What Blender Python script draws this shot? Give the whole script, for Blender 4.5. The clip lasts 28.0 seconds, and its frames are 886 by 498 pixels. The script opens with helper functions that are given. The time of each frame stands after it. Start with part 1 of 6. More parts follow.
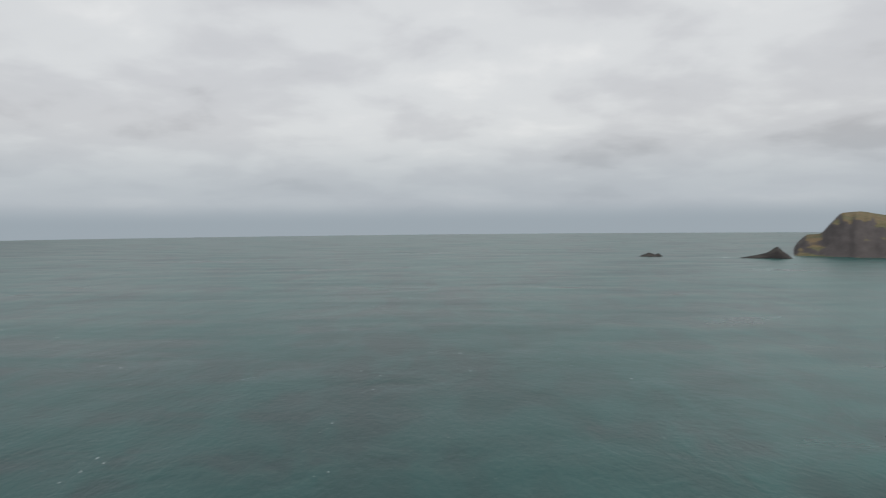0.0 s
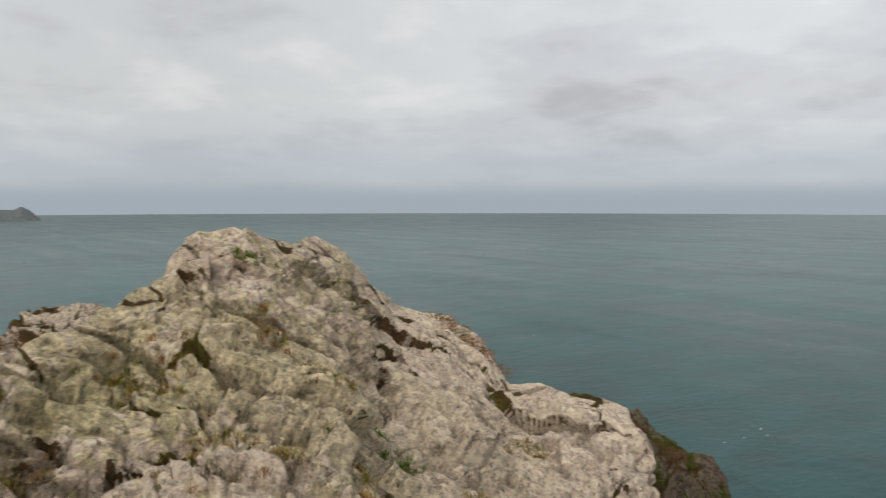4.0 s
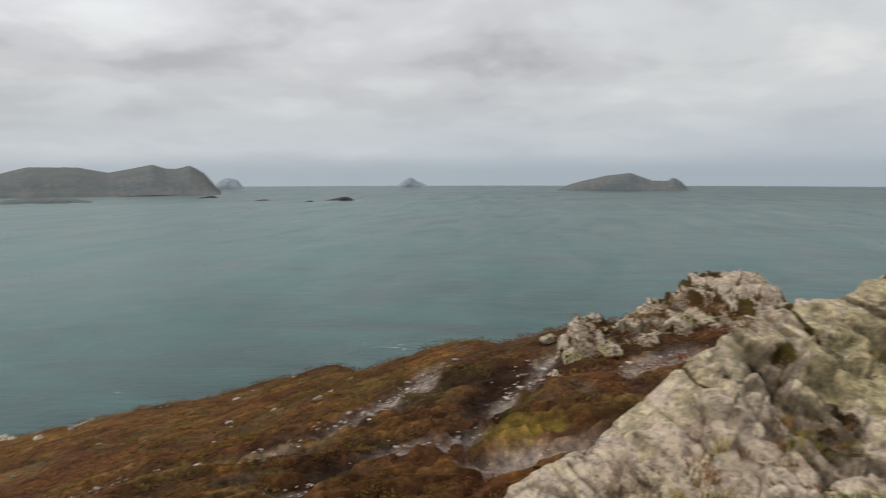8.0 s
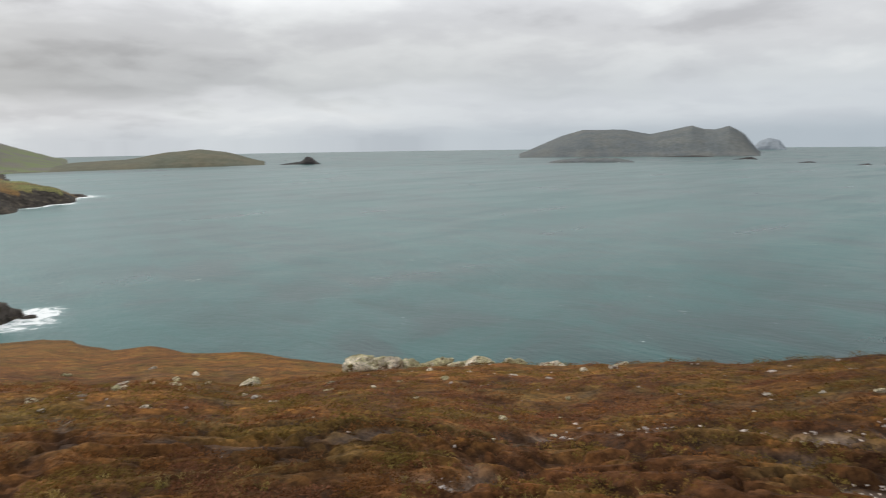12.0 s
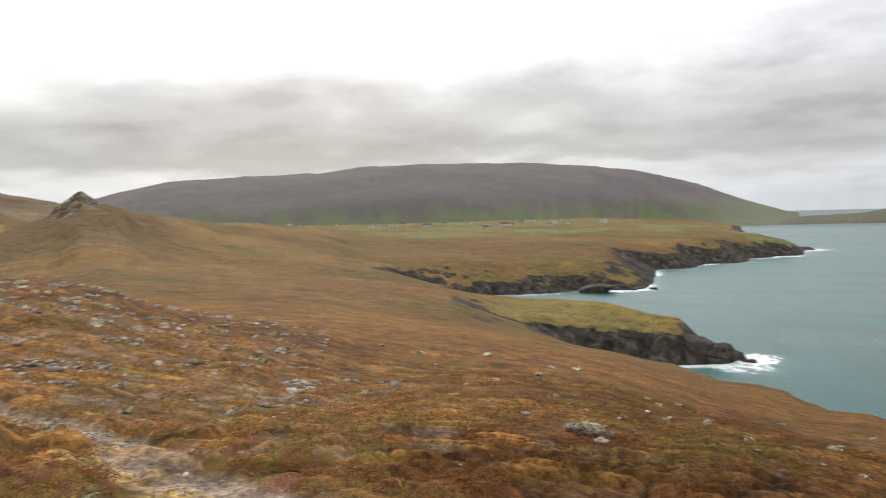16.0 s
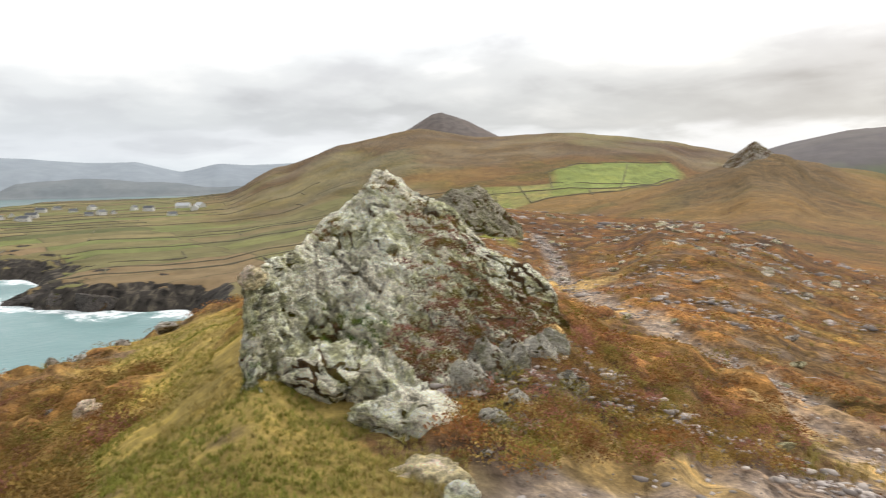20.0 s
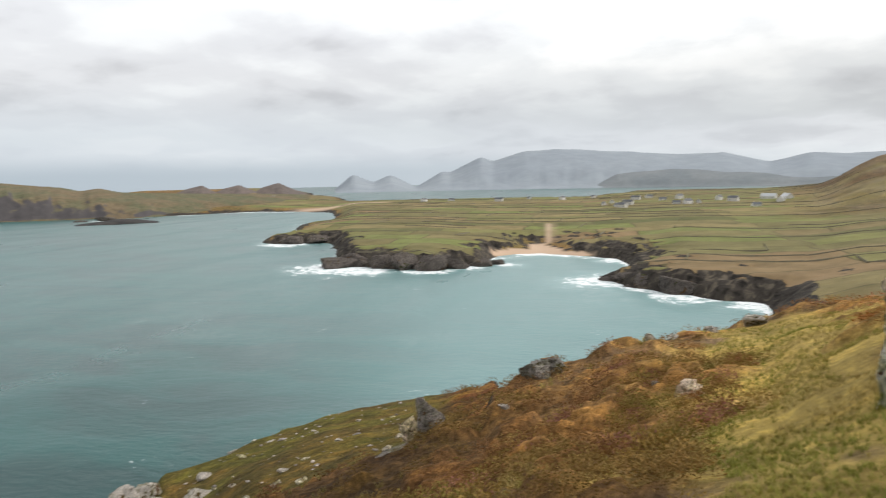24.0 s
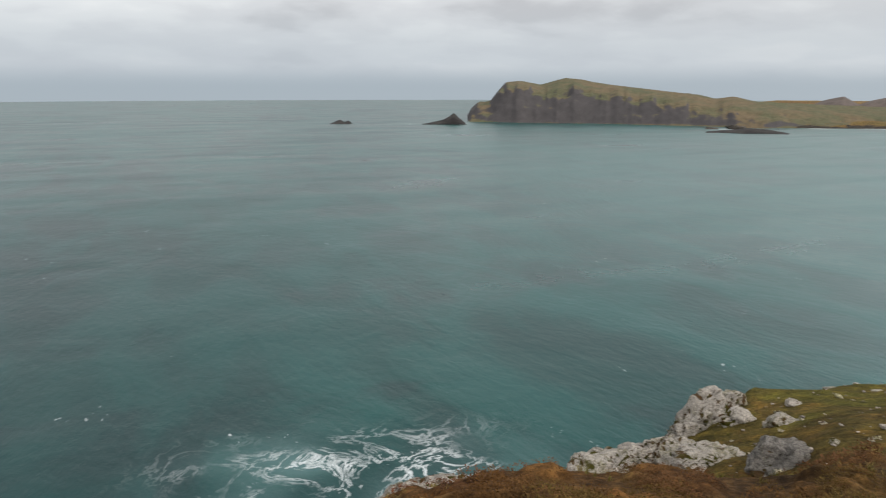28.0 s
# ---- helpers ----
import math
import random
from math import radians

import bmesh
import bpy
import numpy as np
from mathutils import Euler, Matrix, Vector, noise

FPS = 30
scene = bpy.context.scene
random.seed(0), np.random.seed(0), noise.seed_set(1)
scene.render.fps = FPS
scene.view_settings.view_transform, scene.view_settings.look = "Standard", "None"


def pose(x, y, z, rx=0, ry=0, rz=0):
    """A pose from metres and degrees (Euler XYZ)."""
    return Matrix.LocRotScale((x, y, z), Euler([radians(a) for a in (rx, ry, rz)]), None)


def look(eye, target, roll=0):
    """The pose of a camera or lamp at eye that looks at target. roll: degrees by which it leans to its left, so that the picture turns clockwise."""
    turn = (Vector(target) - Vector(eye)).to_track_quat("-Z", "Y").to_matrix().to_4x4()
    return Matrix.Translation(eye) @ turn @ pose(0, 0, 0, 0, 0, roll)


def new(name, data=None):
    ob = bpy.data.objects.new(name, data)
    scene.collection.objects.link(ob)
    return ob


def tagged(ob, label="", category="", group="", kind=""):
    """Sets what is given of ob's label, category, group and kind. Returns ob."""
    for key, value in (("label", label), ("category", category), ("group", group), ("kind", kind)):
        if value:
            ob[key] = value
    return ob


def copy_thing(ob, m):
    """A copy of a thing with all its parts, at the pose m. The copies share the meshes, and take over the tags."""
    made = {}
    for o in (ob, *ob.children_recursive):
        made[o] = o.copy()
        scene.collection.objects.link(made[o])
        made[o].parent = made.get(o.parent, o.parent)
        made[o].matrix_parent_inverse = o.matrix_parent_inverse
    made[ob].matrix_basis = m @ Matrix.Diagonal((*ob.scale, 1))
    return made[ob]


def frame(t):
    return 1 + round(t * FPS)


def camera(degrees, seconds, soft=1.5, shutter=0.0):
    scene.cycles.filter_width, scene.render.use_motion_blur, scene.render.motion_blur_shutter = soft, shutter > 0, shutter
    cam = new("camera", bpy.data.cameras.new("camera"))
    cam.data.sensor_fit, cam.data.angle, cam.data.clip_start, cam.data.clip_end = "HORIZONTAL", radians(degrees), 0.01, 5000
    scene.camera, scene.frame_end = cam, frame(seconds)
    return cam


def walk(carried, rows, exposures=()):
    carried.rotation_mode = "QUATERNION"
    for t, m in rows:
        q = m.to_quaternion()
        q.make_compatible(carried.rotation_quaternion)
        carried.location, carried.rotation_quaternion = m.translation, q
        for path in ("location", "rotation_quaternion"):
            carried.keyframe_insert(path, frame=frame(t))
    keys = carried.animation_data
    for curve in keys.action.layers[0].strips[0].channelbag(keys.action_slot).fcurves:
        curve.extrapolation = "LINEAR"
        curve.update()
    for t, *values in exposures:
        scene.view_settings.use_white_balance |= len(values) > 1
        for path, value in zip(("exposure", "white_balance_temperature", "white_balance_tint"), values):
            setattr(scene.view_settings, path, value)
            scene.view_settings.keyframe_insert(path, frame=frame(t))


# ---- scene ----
cam = camera(63.6, 28.0, soft=1.1, shutter=0.45)
PATH = [
    (0.0, pose(0.000, 0.000, 82.000, 87.88, 0.56, 0.00)),
    (0.5, pose(0.112, 0.204, 82.022, 87.72, 1.20, 6.61)),
    (1.0, pose(0.162, 0.358, 82.037, 87.65, 0.70, 14.37)),
    (1.5, pose(0.110, 0.409, 82.031, 88.03, 0.47, 21.25)),
    (2.0, pose(0.053, 0.400, 82.032, 87.01, -0.21, 28.50)),
    (2.5, pose(-0.038, 0.371, 82.026, 86.98, 1.21, 32.04)),
    (3.0, pose(-0.184, 0.324, 82.026, 86.70, 1.28, 38.74)),
    (3.5, pose(-0.308, 0.275, 82.004, 86.17, 0.80, 44.58)),
    (5.5, pose(-0.398, 0.250, 82.030, 86.74, -1.76, 69.80)),
    (6.0, pose(-0.475, 0.154, 82.025, 86.33, -1.03, 75.34)),
    (6.5, pose(-0.520, 0.078, 82.018, 86.32, -0.33, 80.60)),
    (7.0, pose(-0.550, -0.014, 82.009, 85.87, -0.99, 86.24)),
    (7.5, pose(-0.557, -0.117, 81.992, 85.18, -0.12, 92.33)),
    (8.0, pose(-0.575, -0.172, 81.975, 83.99, 0.12, 98.89)),
    (8.5, pose(-0.603, -0.207, 81.970, 83.22, -1.03, 106.99)),
    (9.0, pose(-0.646, -0.226, 81.958, 82.89, -1.18, 112.19)),
    (9.5, pose(-0.679, -0.286, 81.949, 83.89, -1.39, 117.11)),
    (10.0, pose(-0.643, -0.367, 81.946, 82.84, -0.88, 122.84)),
    (10.5, pose(-0.576, -0.426, 81.972, 82.08, -0.42, 126.89)),
    (11.0, pose(-0.534, -0.491, 81.964, 81.95, -0.49, 131.35)),
    (11.5, pose(-0.407, -0.533, 81.987, 81.68, 0.49, 135.24)),
    (12.0, pose(-0.351, -0.580, 81.986, 81.21, 0.77, 139.85)),
    (12.5, pose(-0.345, -0.630, 82.023, 81.21, 0.31, 148.03)),
    (13.0, pose(-0.370, -0.703, 82.035, 81.97, 0.86, 157.29)),
    (13.5, pose(-0.262, -0.711, 82.013, 81.57, 1.27, 165.13)),
    (15.5, pose(-0.236, -0.428, 81.976, 85.28, 2.08, 186.38)),
    (16.0, pose(-0.221, -0.413, 81.991, 86.74, 1.78, 193.86)),
    (16.5, pose(-0.204, -0.445, 81.990, 85.79, 1.14, 200.64)),
    (17.0, pose(-0.167, -0.511, 81.980, 86.10, 0.86, 208.44)),
    (17.5, pose(-0.122, -0.516, 81.988, 86.96, 1.13, 213.45)),
    (18.0, pose(-0.101, -0.398, 82.021, 86.90, 1.61, 219.71)),
    (18.5, pose(-0.047, -0.318, 82.026, 87.12, 1.56, 226.98)),
    (19.0, pose(0.021, -0.266, 82.011, 86.09, 1.38, 232.51)),
    (19.5, pose(0.076, -0.231, 81.998, 84.38, 1.63, 238.00)),
    (20.0, pose(0.137, -0.242, 81.991, 83.95, 0.73, 244.02)),
    (20.5, pose(0.159, -0.241, 81.987, 83.81, 0.89, 250.26)),
    (21.0, pose(0.157, -0.223, 81.991, 84.10, 0.59, 255.54)),
    (21.5, pose(0.195, -0.172, 81.989, 83.94, 0.45, 261.93)),
    (23.5, pose(0.080, 0.023, 82.044, 84.44, 0.72, 282.15)),
    (24.0, pose(0.062, 0.090, 82.035, 83.90, 1.12, 288.43)),
    (24.5, pose(0.055, 0.100, 82.044, 83.37, 1.28, 294.89)),
    (25.0, pose(0.098, 0.106, 82.030, 83.74, 0.97, 301.79)),
    (25.5, pose(0.126, 0.142, 82.021, 84.14, 0.98, 307.00)),
    (26.0, pose(0.217, 0.222, 81.989, 84.04, 0.40, 313.76)),
    (26.5, pose(0.251, 0.304, 81.940, 82.70, 0.89, 319.85)),
    (27.0, pose(0.244, 0.289, 81.976, 79.79, -0.15, 325.57)),
    (27.5, pose(0.228, 0.315, 81.988, 77.98, -0.01, 330.82)),
    (28.0, pose(0.249, 0.301, 82.005, 77.26, 0.02, 335.79)),
]
walk(cam, PATH, exposures=[(0.0, -0.16), (1.0, -0.22), (3.0, -0.10), (8.0, 0.0), (9.0, 0.16), (12.0, 0.16), (15.5, 0.25), (18.0, 0.38), (19.0, 0.38), (20.0, 0.5), (21.5, 0.55), (23.5, 0.40), (25.0, 0.27), (28.0, 0.12)])

# ---------------------------------------------------------------- world and sun
SUN_AZ, SUN_EL = 205.0, 38.0   # veiled sun, degrees anticlockwise from +y, height


def node(nt, kind, **inputs):
    n = nt.nodes.new(kind)
    for key, value in inputs.items():
        if key in n.inputs:
            n.inputs[key].default_value = value
    return n


def ramp(nt, src, stops, mode="EASE"):
    r = nt.nodes.new("ShaderNodeValToRGB")
    r.color_ramp.interpolation = mode
    while len(r.color_ramp.elements) < len(stops):
        r.color_ramp.elements.new(0.5)
    for e, (p, c) in zip(r.color_ramp.elements, stops):
        e.position = p
        e.color = (*c, 1) if len(c) == 3 else c
    nt.links.new(src, r.inputs[0])
    return r.outputs[0]


def mathn(nt, op, a, b=0.0, c=None):
    n = nt.nodes.new("ShaderNodeMath")
    n.operation = op
    for i, v in enumerate((a, b, c)):
        if v is None:
            continue
        if isinstance(v, (int, float)):
            n.inputs[i].default_value = v
        else:
            nt.links.new(v, n.inputs[i])
    return n.outputs[0]


def mix(nt, fac, a, b, kind="MIX"):
    n = nt.nodes.new("ShaderNodeMix")
    n.data_type, n.blend_type = "RGBA", kind
    n.clamp_factor = True
    for sock, v in ((n.inputs[0], fac), (n.inputs[6], a), (n.inputs[7], b)):
        if isinstance(v, (int, float)):
            sock.default_value = v
        elif isinstance(v, tuple):
            sock.default_value = (*v, 1) if len(v) == 3 else v
        else:
            nt.links.new(v, sock)
    return n.outputs[2]


def noisen(nt, vec, scale, detail=4.0, rough=0.55, distortion=0.0):
    n = node(nt, "ShaderNodeTexNoise", Scale=scale, Detail=detail, Roughness=rough, Distortion=distortion)
    if vec is not None:
        nt.links.new(vec, n.inputs["Vector"])
    return n.outputs[0]


world = bpy.data.worlds.new("overcast_sky")
scene.world = world
world.use_nodes = True
wt = world.node_tree
wt.nodes.clear()
w_out = wt.nodes.new("ShaderNodeOutputWorld")
w_bg = wt.nodes.new("ShaderNodeBackground")
w_sky = wt.nodes.new("ShaderNodeTexSky")
w_sky.sky_type = "NISHITA"
w_sky.sun_disc = False
w_sky.sun_elevation, w_sky.sun_rotation = radians(SUN_EL), radians(-SUN_AZ)
w_sky.altitude, w_sky.air_density, w_sky.dust_density = 80, 1.0, 4.0
w_tc = wt.nodes.new("ShaderNodeTexCoord")
w_sep = wt.nodes.new("ShaderNodeSeparateXYZ")
wt.links.new(w_tc.outputs["Generated"], w_sep.inputs[0])
up = mathn(wt, "MAXIMUM", w_sep.outputs[2], 0.0)
# the cloud deck is a flat layer: directions are carried up to it
lift = mathn(wt, "ADD", up, 0.22)
deck = wt.nodes.new("ShaderNodeCombineXYZ")
wt.links.new(mathn(wt, "DIVIDE", w_sep.outputs[0], lift), deck.inputs[0])
wt.links.new(mathn(wt, "DIVIDE", w_sep.outputs[1], lift), deck.inputs[1])
big = noisen(wt, deck.outputs[0], 0.62, 4.0, 0.5, 0.1)
small = noisen(wt, deck.outputs[0], 2.0, 6.0, 0.52, 0.15)
cover = mathn(wt, "ADD", mathn(wt, "MULTIPLY", big, 0.60), mathn(wt, "MULTIPLY", small, 0.40))
cloud = ramp(wt, cover, [(0.36, (0.50, 0.50, 0.515)), (0.45, (0.645, 0.65, 0.665)), (0.53, (0.745, 0.755, 0.76)), (0.62, (0.87, 0.87, 0.86))])
# thin bright veil high round the hidden sun, heavy grey base of cloud low on that side
sun_dir = Vector((-math.sin(radians(SUN_AZ)) * math.cos(radians(SUN_EL)), math.cos(radians(SUN_AZ)) * math.cos(radians(SUN_EL)), math.sin(radians(SUN_EL))))
dotn = wt.nodes.new("ShaderNodeVectorMath")
dotn.operation = "DOT_PRODUCT"
wt.links.new(w_tc.outputs["Generated"], dotn.inputs[0])
dotn.inputs[1].default_value = (sun_dir.x / math.cos(radians(SUN_EL)), sun_dir.y / math.cos(radians(SUN_EL)), 0)
side = mathn(wt, "POWER", mathn(wt, "MAXIMUM", mathn(wt, "MULTIPLY_ADD", dotn.outputs["Value"], 0.5, 0.5), 0.0), 2.0)
highs = ramp(wt, up, [(0.10, (0, 0, 0)), (0.30, (1, 1, 1))])
bright = mathn(wt, "MULTIPLY_ADD", mathn(wt, "MULTIPLY", side, highs), 0.55, 1.0)
dotw = wt.nodes.new("ShaderNodeVectorMath")
dotw.operation = "DOT_PRODUCT"
wt.links.new(w_tc.outputs["Generated"], dotw.inputs[0])
dotw.inputs[1].default_value = (-math.sin(radians(74)), math.cos(radians(74)), 0.25)
heavy = mathn(wt, "POWER", mathn(wt, "MAXIMUM", dotw.outputs["Value"], 0.0), 7.0)
bright = mathn(wt, "MULTIPLY", bright, mathn(wt, "MULTIPLY_ADD", heavy, -0.15, 1.0))
base_band = ramp(wt, mathn(wt, "ADD", up, mathn(wt, "MULTIPLY", mathn(wt, "SUBTRACT", small, 0.5), 0.12)), [(0.035, (0, 0, 0)), (0.075, (1, 1, 1)), (0.13, (0.75, 0.75, 0.75)), (0.22, (0, 0, 0))])
grey = mathn(wt, "MULTIPLY_ADD", mathn(wt, "MULTIPLY", side, base_band), -0.55, 1.0)
cloudb = wt.nodes.new("ShaderNodeVectorMath")
cloudb.operation = "SCALE"
wt.links.new(cloud, cloudb.inputs[0])
wt.links.new(mathn(wt, "MULTIPLY", bright, grey), cloudb.inputs["Scale"])
# rain haze low over the sea
low = ramp(wt, up, [(0.0, (1, 1, 1)), (0.03, (0.75, 0.75, 0.75)), (0.14, (0, 0, 0))], "EASE")
hazed = mix(wt, mathn(wt, "MULTIPLY", low, mathn(wt, "MULTIPLY_ADD", side, -0.75, 1.0)), cloudb.outputs[0], (0.44, 0.495, 0.55))
rim = ramp(wt, up, [(0.0, (0.62, 0.62, 0.62)), (0.034, (0, 0, 0))])
hazed = mix(wt, mathn(wt, "MULTIPLY", rim, mathn(wt, "MULTIPLY_ADD", side, -0.95, 1.0)), hazed, (0.325, 0.385, 0.43))
skymix = mix(wt, 0.012, hazed, w_sky.outputs[0])
wt.links.new(skymix, w_bg.inputs[0])
w_bg.inputs[1].default_value = 1.0
wt.links.new(w_bg.outputs[0], w_out.inputs[0])

sun = new("sun", bpy.data.lights.new("sun", "SUN"))
sun.data.energy, sun.data.angle, sun.data.color = 1.1, radians(22), (1.0, 0.96, 0.90)
sun.matrix_world = look(sun_dir * 300, (0, 0, 0))


# ---------------------------------------------------------------- numbers: noise on arrays
def hash3(ix, iy, iz, seed=0):
    h = (ix.astype(np.int64) * 73856093) ^ (iy.astype(np.int64) * 19349663) ^ (iz.astype(np.int64) * 83492791) ^ (seed * 2654435761)
    h = (h ^ (h >> 13)) * 1274126177 & 0xFFFFFFFF
    h = (h ^ (h >> 16)) * 2246822519 & 0xFFFFFFFF
    return ((h ^ (h >> 13)) & 0xFFFFFF) / float(0x1000000)


def vnoise(p, seed=0):
    i = np.floor(p)
    f = p - i
    u = f * f * f * (f * (f * 6 - 15) + 10)
    out = 0.0
    for dx in (0, 1):
        for dy in (0, 1):
            for dz in (0, 1):
                w = (u[:, 0] if dx else 1 - u[:, 0]) * (u[:, 1] if dy else 1 - u[:, 1]) * (u[:, 2] if dz else 1 - u[:, 2])
                out = out + w * hash3(i[:, 0] + dx, i[:, 1] + dy, i[:, 2] + dz, seed)
    return out * 2 - 1


def fbm(p, octaves=4, gain=0.5, seed=0):
    out, amp, tot = 0.0, 1.0, 0.0
    for o in range(octaves):
        out = out + amp * vnoise(p * (2.03 ** o) + o * 17.3, seed + o)
        tot += amp
        amp *= gain
    return out / tot


def ridged(p, octaves=4, seed=0):
    out, amp, tot = 0.0, 1.0, 0.0
    for o in range(octaves):
        out = out + amp * (1 - np.abs(vnoise(p * (2.1 ** o) + o * 9.7, seed + o)) * 2)
        tot += amp
        amp *= 0.5
    return out / tot


def worley(p, seed=0):
    """Nearest and second distance, the cell's number, and the way from the cell's seed point."""
    i = np.floor(p)
    f1 = np.full(len(p), 9.0)
    f2 = np.full(len(p), 9.0)
    cell = np.zeros(len(p))
    off = np.zeros_like(p)
    for dx in (-1, 0, 1):
        for dy in (-1, 0, 1):
            for dz in (-1, 0, 1):
                c = i + (dx, dy, dz)
                q = np.stack([c[:, k] + hash3(c[:, 0], c[:, 1], c[:, 2], seed + 11 * k) for k in range(3)], -1)
                d = np.sqrt(((q - p) ** 2).sum(1))
                near = d < f1
                f2 = np.where(near, f1, np.minimum(f2, d))
                cell = np.where(near, hash3(c[:, 0], c[:, 1], c[:, 2], seed + 77), cell)
                off = np.where(near[:, None], p - q, off)
                f1 = np.where(near, d, f1)
    return f1, f2, cell, off


def step(a, b, x):
    t = np.clip((x - a) / (b - a), 0, 1)
    return t * t * (3 - 2 * t)


def grid_mesh(name, verts, rows_n, cols_n, closed=False, smooth=True):
    """A mesh of rows_n x cols_n points; closed joins the last column to the first."""
    me = bpy.data.meshes.new(name)
    i = np.arange(rows_n - 1)[:, None]
    j = np.arange(cols_n if closed else cols_n - 1)[None, :]
    k = (j + 1) % cols_n
    quads = np.stack([i * cols_n + j, i * cols_n + k, (i + 1) * cols_n + k, (i + 1) * cols_n + j], -1).reshape(-1, 4)
    me.vertices.add(len(verts))
    me.vertices.foreach_set("co", np.asarray(verts, np.float32).ravel())
    me.loops.add(quads.size)
    me.loops.foreach_set("vertex_index", quads.astype(np.int32).ravel())
    me.polygons.add(len(quads))
    me.polygons.foreach_set("loop_start", np.arange(0, quads.size, 4, dtype=np.int32))
    me.polygons.foreach_set("use_smooth", np.full(len(quads), smooth))
    me.update(calc_edges=True)
    return me


def paint(me, name, cols):
    a = me.color_attributes.new(name, "FLOAT_COLOR", "POINT")
    rgba = np.ones((len(me.vertices), 4), np.float32)
    rgba[:, :cols.shape[1]] = cols
    a.data.foreach_set("color", rgba.ravel())


def part(name, bm, material, parent, label=""):
    me = bm
    if isinstance(bm, bmesh.types.BMesh):
        me = bpy.data.meshes.new(name)
        bm.to_mesh(me)
        bm.free()
    if material is not None and not me.materials:
        me.materials.append(material)
    ob = new(name, me)
    if parent is not None:
        ob.parent = parent
    if label:
        ob["label"] = label
    return ob


# ---------------------------------------------------------------- materials
def material(name):
    m = bpy.data.materials.new(name)
    m.use_nodes = True
    nt = m.node_tree
    bsdf = nt.nodes["Principled BSDF"]
    bsdf.inputs["Specular IOR Level"].default_value = 0.25
    pos = nt.nodes.new("ShaderNodeNewGeometry").outputs["Position"]
    return m, nt, bsdf, pos


def bump(nt, bsdf, height, strength, dist):
    b = node(nt, "ShaderNodeBump", Strength=strength, Distance=dist)
    nt.links.new(height, b.inputs["Height"])
    nt.links.new(b.outputs[0], bsdf.inputs["Normal"])


def attr(nt, name):
    a = nt.nodes.new("ShaderNodeAttribute")
    a.attribute_name = name
    return a.outputs["Color"]


def make_ground():
    m, nt, bsdf, pos = material("moor_turf")
    cover_ = nt.nodes.new("ShaderNodeAttribute")
    cover_.attribute_name = "tint"
    tint, rough_ = cover_.outputs["Color"], cover_.outputs["Alpha"]
    zone = nt.nodes.new("ShaderNodeSeparateColor")
    nt.links.new(attr(nt, "zone"), zone.inputs[0])
    n1 = noisen(nt, pos, 7.0, 8.0, 0.72)
    n2 = noisen(nt, pos, 1.1, 6.0, 0.66)
    n3 = noisen(nt, pos, 0.035, 5.0, 0.6)
    col = mix(nt, mathn(nt, "MULTIPLY", rough_, 0.65), tint, ramp(nt, n1, [(0.37, (0.22, 0.20, 0.18)), (0.49, (0.9, 0.87, 0.82)), (0.62, (2.0, 1.9, 1.65))]), "MULTIPLY")
    col = mix(nt, mathn(nt, "MULTIPLY", rough_, 0.7), col, ramp(nt, n2, [(0.37, (0.42, 0.39, 0.38)), (0.5, (1, 1, 1)), (0.62, (1.55, 1.47, 1.2))]), "MULTIPLY")
    col = mix(nt, 0.6, col, ramp(nt, n3, [(0.3, (0.75, 0.8, 0.85)), (0.5, (1, 1, 1)), (0.7, (1.3, 1.2, 1.0))]), "MULTIPLY")
    n4 = noisen(nt, pos, 0.16, 8.0, 0.7, 0.4)
    col = mix(nt, 0.75, col, ramp(nt, n4, [(0.36, (0.55, 0.58, 0.6)), (0.48, (1, 1, 1)), (0.62, (1.4, 1.32, 1.2))]), "MULTIPLY")
    # enclosed fields of the plain: strips of pasture and stubble between banks
    warp = nt.nodes.new("ShaderNodeVectorMath")
    warp.operation = "MULTIPLY_ADD"
    wn = node(nt, "ShaderNodeTexNoise", Scale=0.004, Detail=2.0)
    nt.links.new(pos, wn.inputs["Vector"])
    nt.links.new(wn.outputs["Color"], warp.inputs[0])
    warp.inputs[1].default_value = (45, 45, 0)
    nt.links.new(pos, warp.inputs[2])
    turn = node(nt, "ShaderNodeMapping")
    turn.inputs["Rotation"].default_value = (0, 0, radians(-98))
    nt.links.new(warp.outputs[0], turn.inputs[0])
    flat = nt.nodes.new("ShaderNodeVectorMath")
    flat.operation = "MULTIPLY"
    flat.inputs[1].default_value = (1, 1, 0)
    nt.links.new(turn.outputs[0], flat.inputs[0])
    br = node(nt, "ShaderNodeTexBrick", Scale=1.0)
    br.inputs["Color1"].default_value = (0, 0, 0, 1)
    br.inputs["Color2"].default_value = (1, 1, 1, 1)
    br.inputs["Mortar"].default_value = (0.5, 0.5, 0.5, 1)
    br.inputs["Mortar Size"].default_value = 1.0
    br.inputs["Brick Width"].default_value = 170.0
    br.inputs["Row Height"].default_value = 46.0
    br.offset, br.squash = 0.37, 0.7
    nt.links.new(flat.outputs[0], br.inputs["Vector"])
    field = ramp(nt, br.outputs["Color"], [(0.0, (0.12, 0.125, 0.055)), (0.2, (0.25, 0.20, 0.10)), (0.4, (0.165, 0.15, 0.07)), (0.6, (0.23, 0.163, 0.092)), (0.8, (0.175, 0.195, 0.07)), (1.0, (0.185, 0.155, 0.078))], "LINEAR")
    field = mix(nt, 0.6, field, ramp(nt, noisen(nt, pos, 0.03, 6.0, 0.7), [(0.25, (0.55, 0.55, 0.5)), (0.75, (1.35, 1.3, 1.2))]), "MULTIPLY")
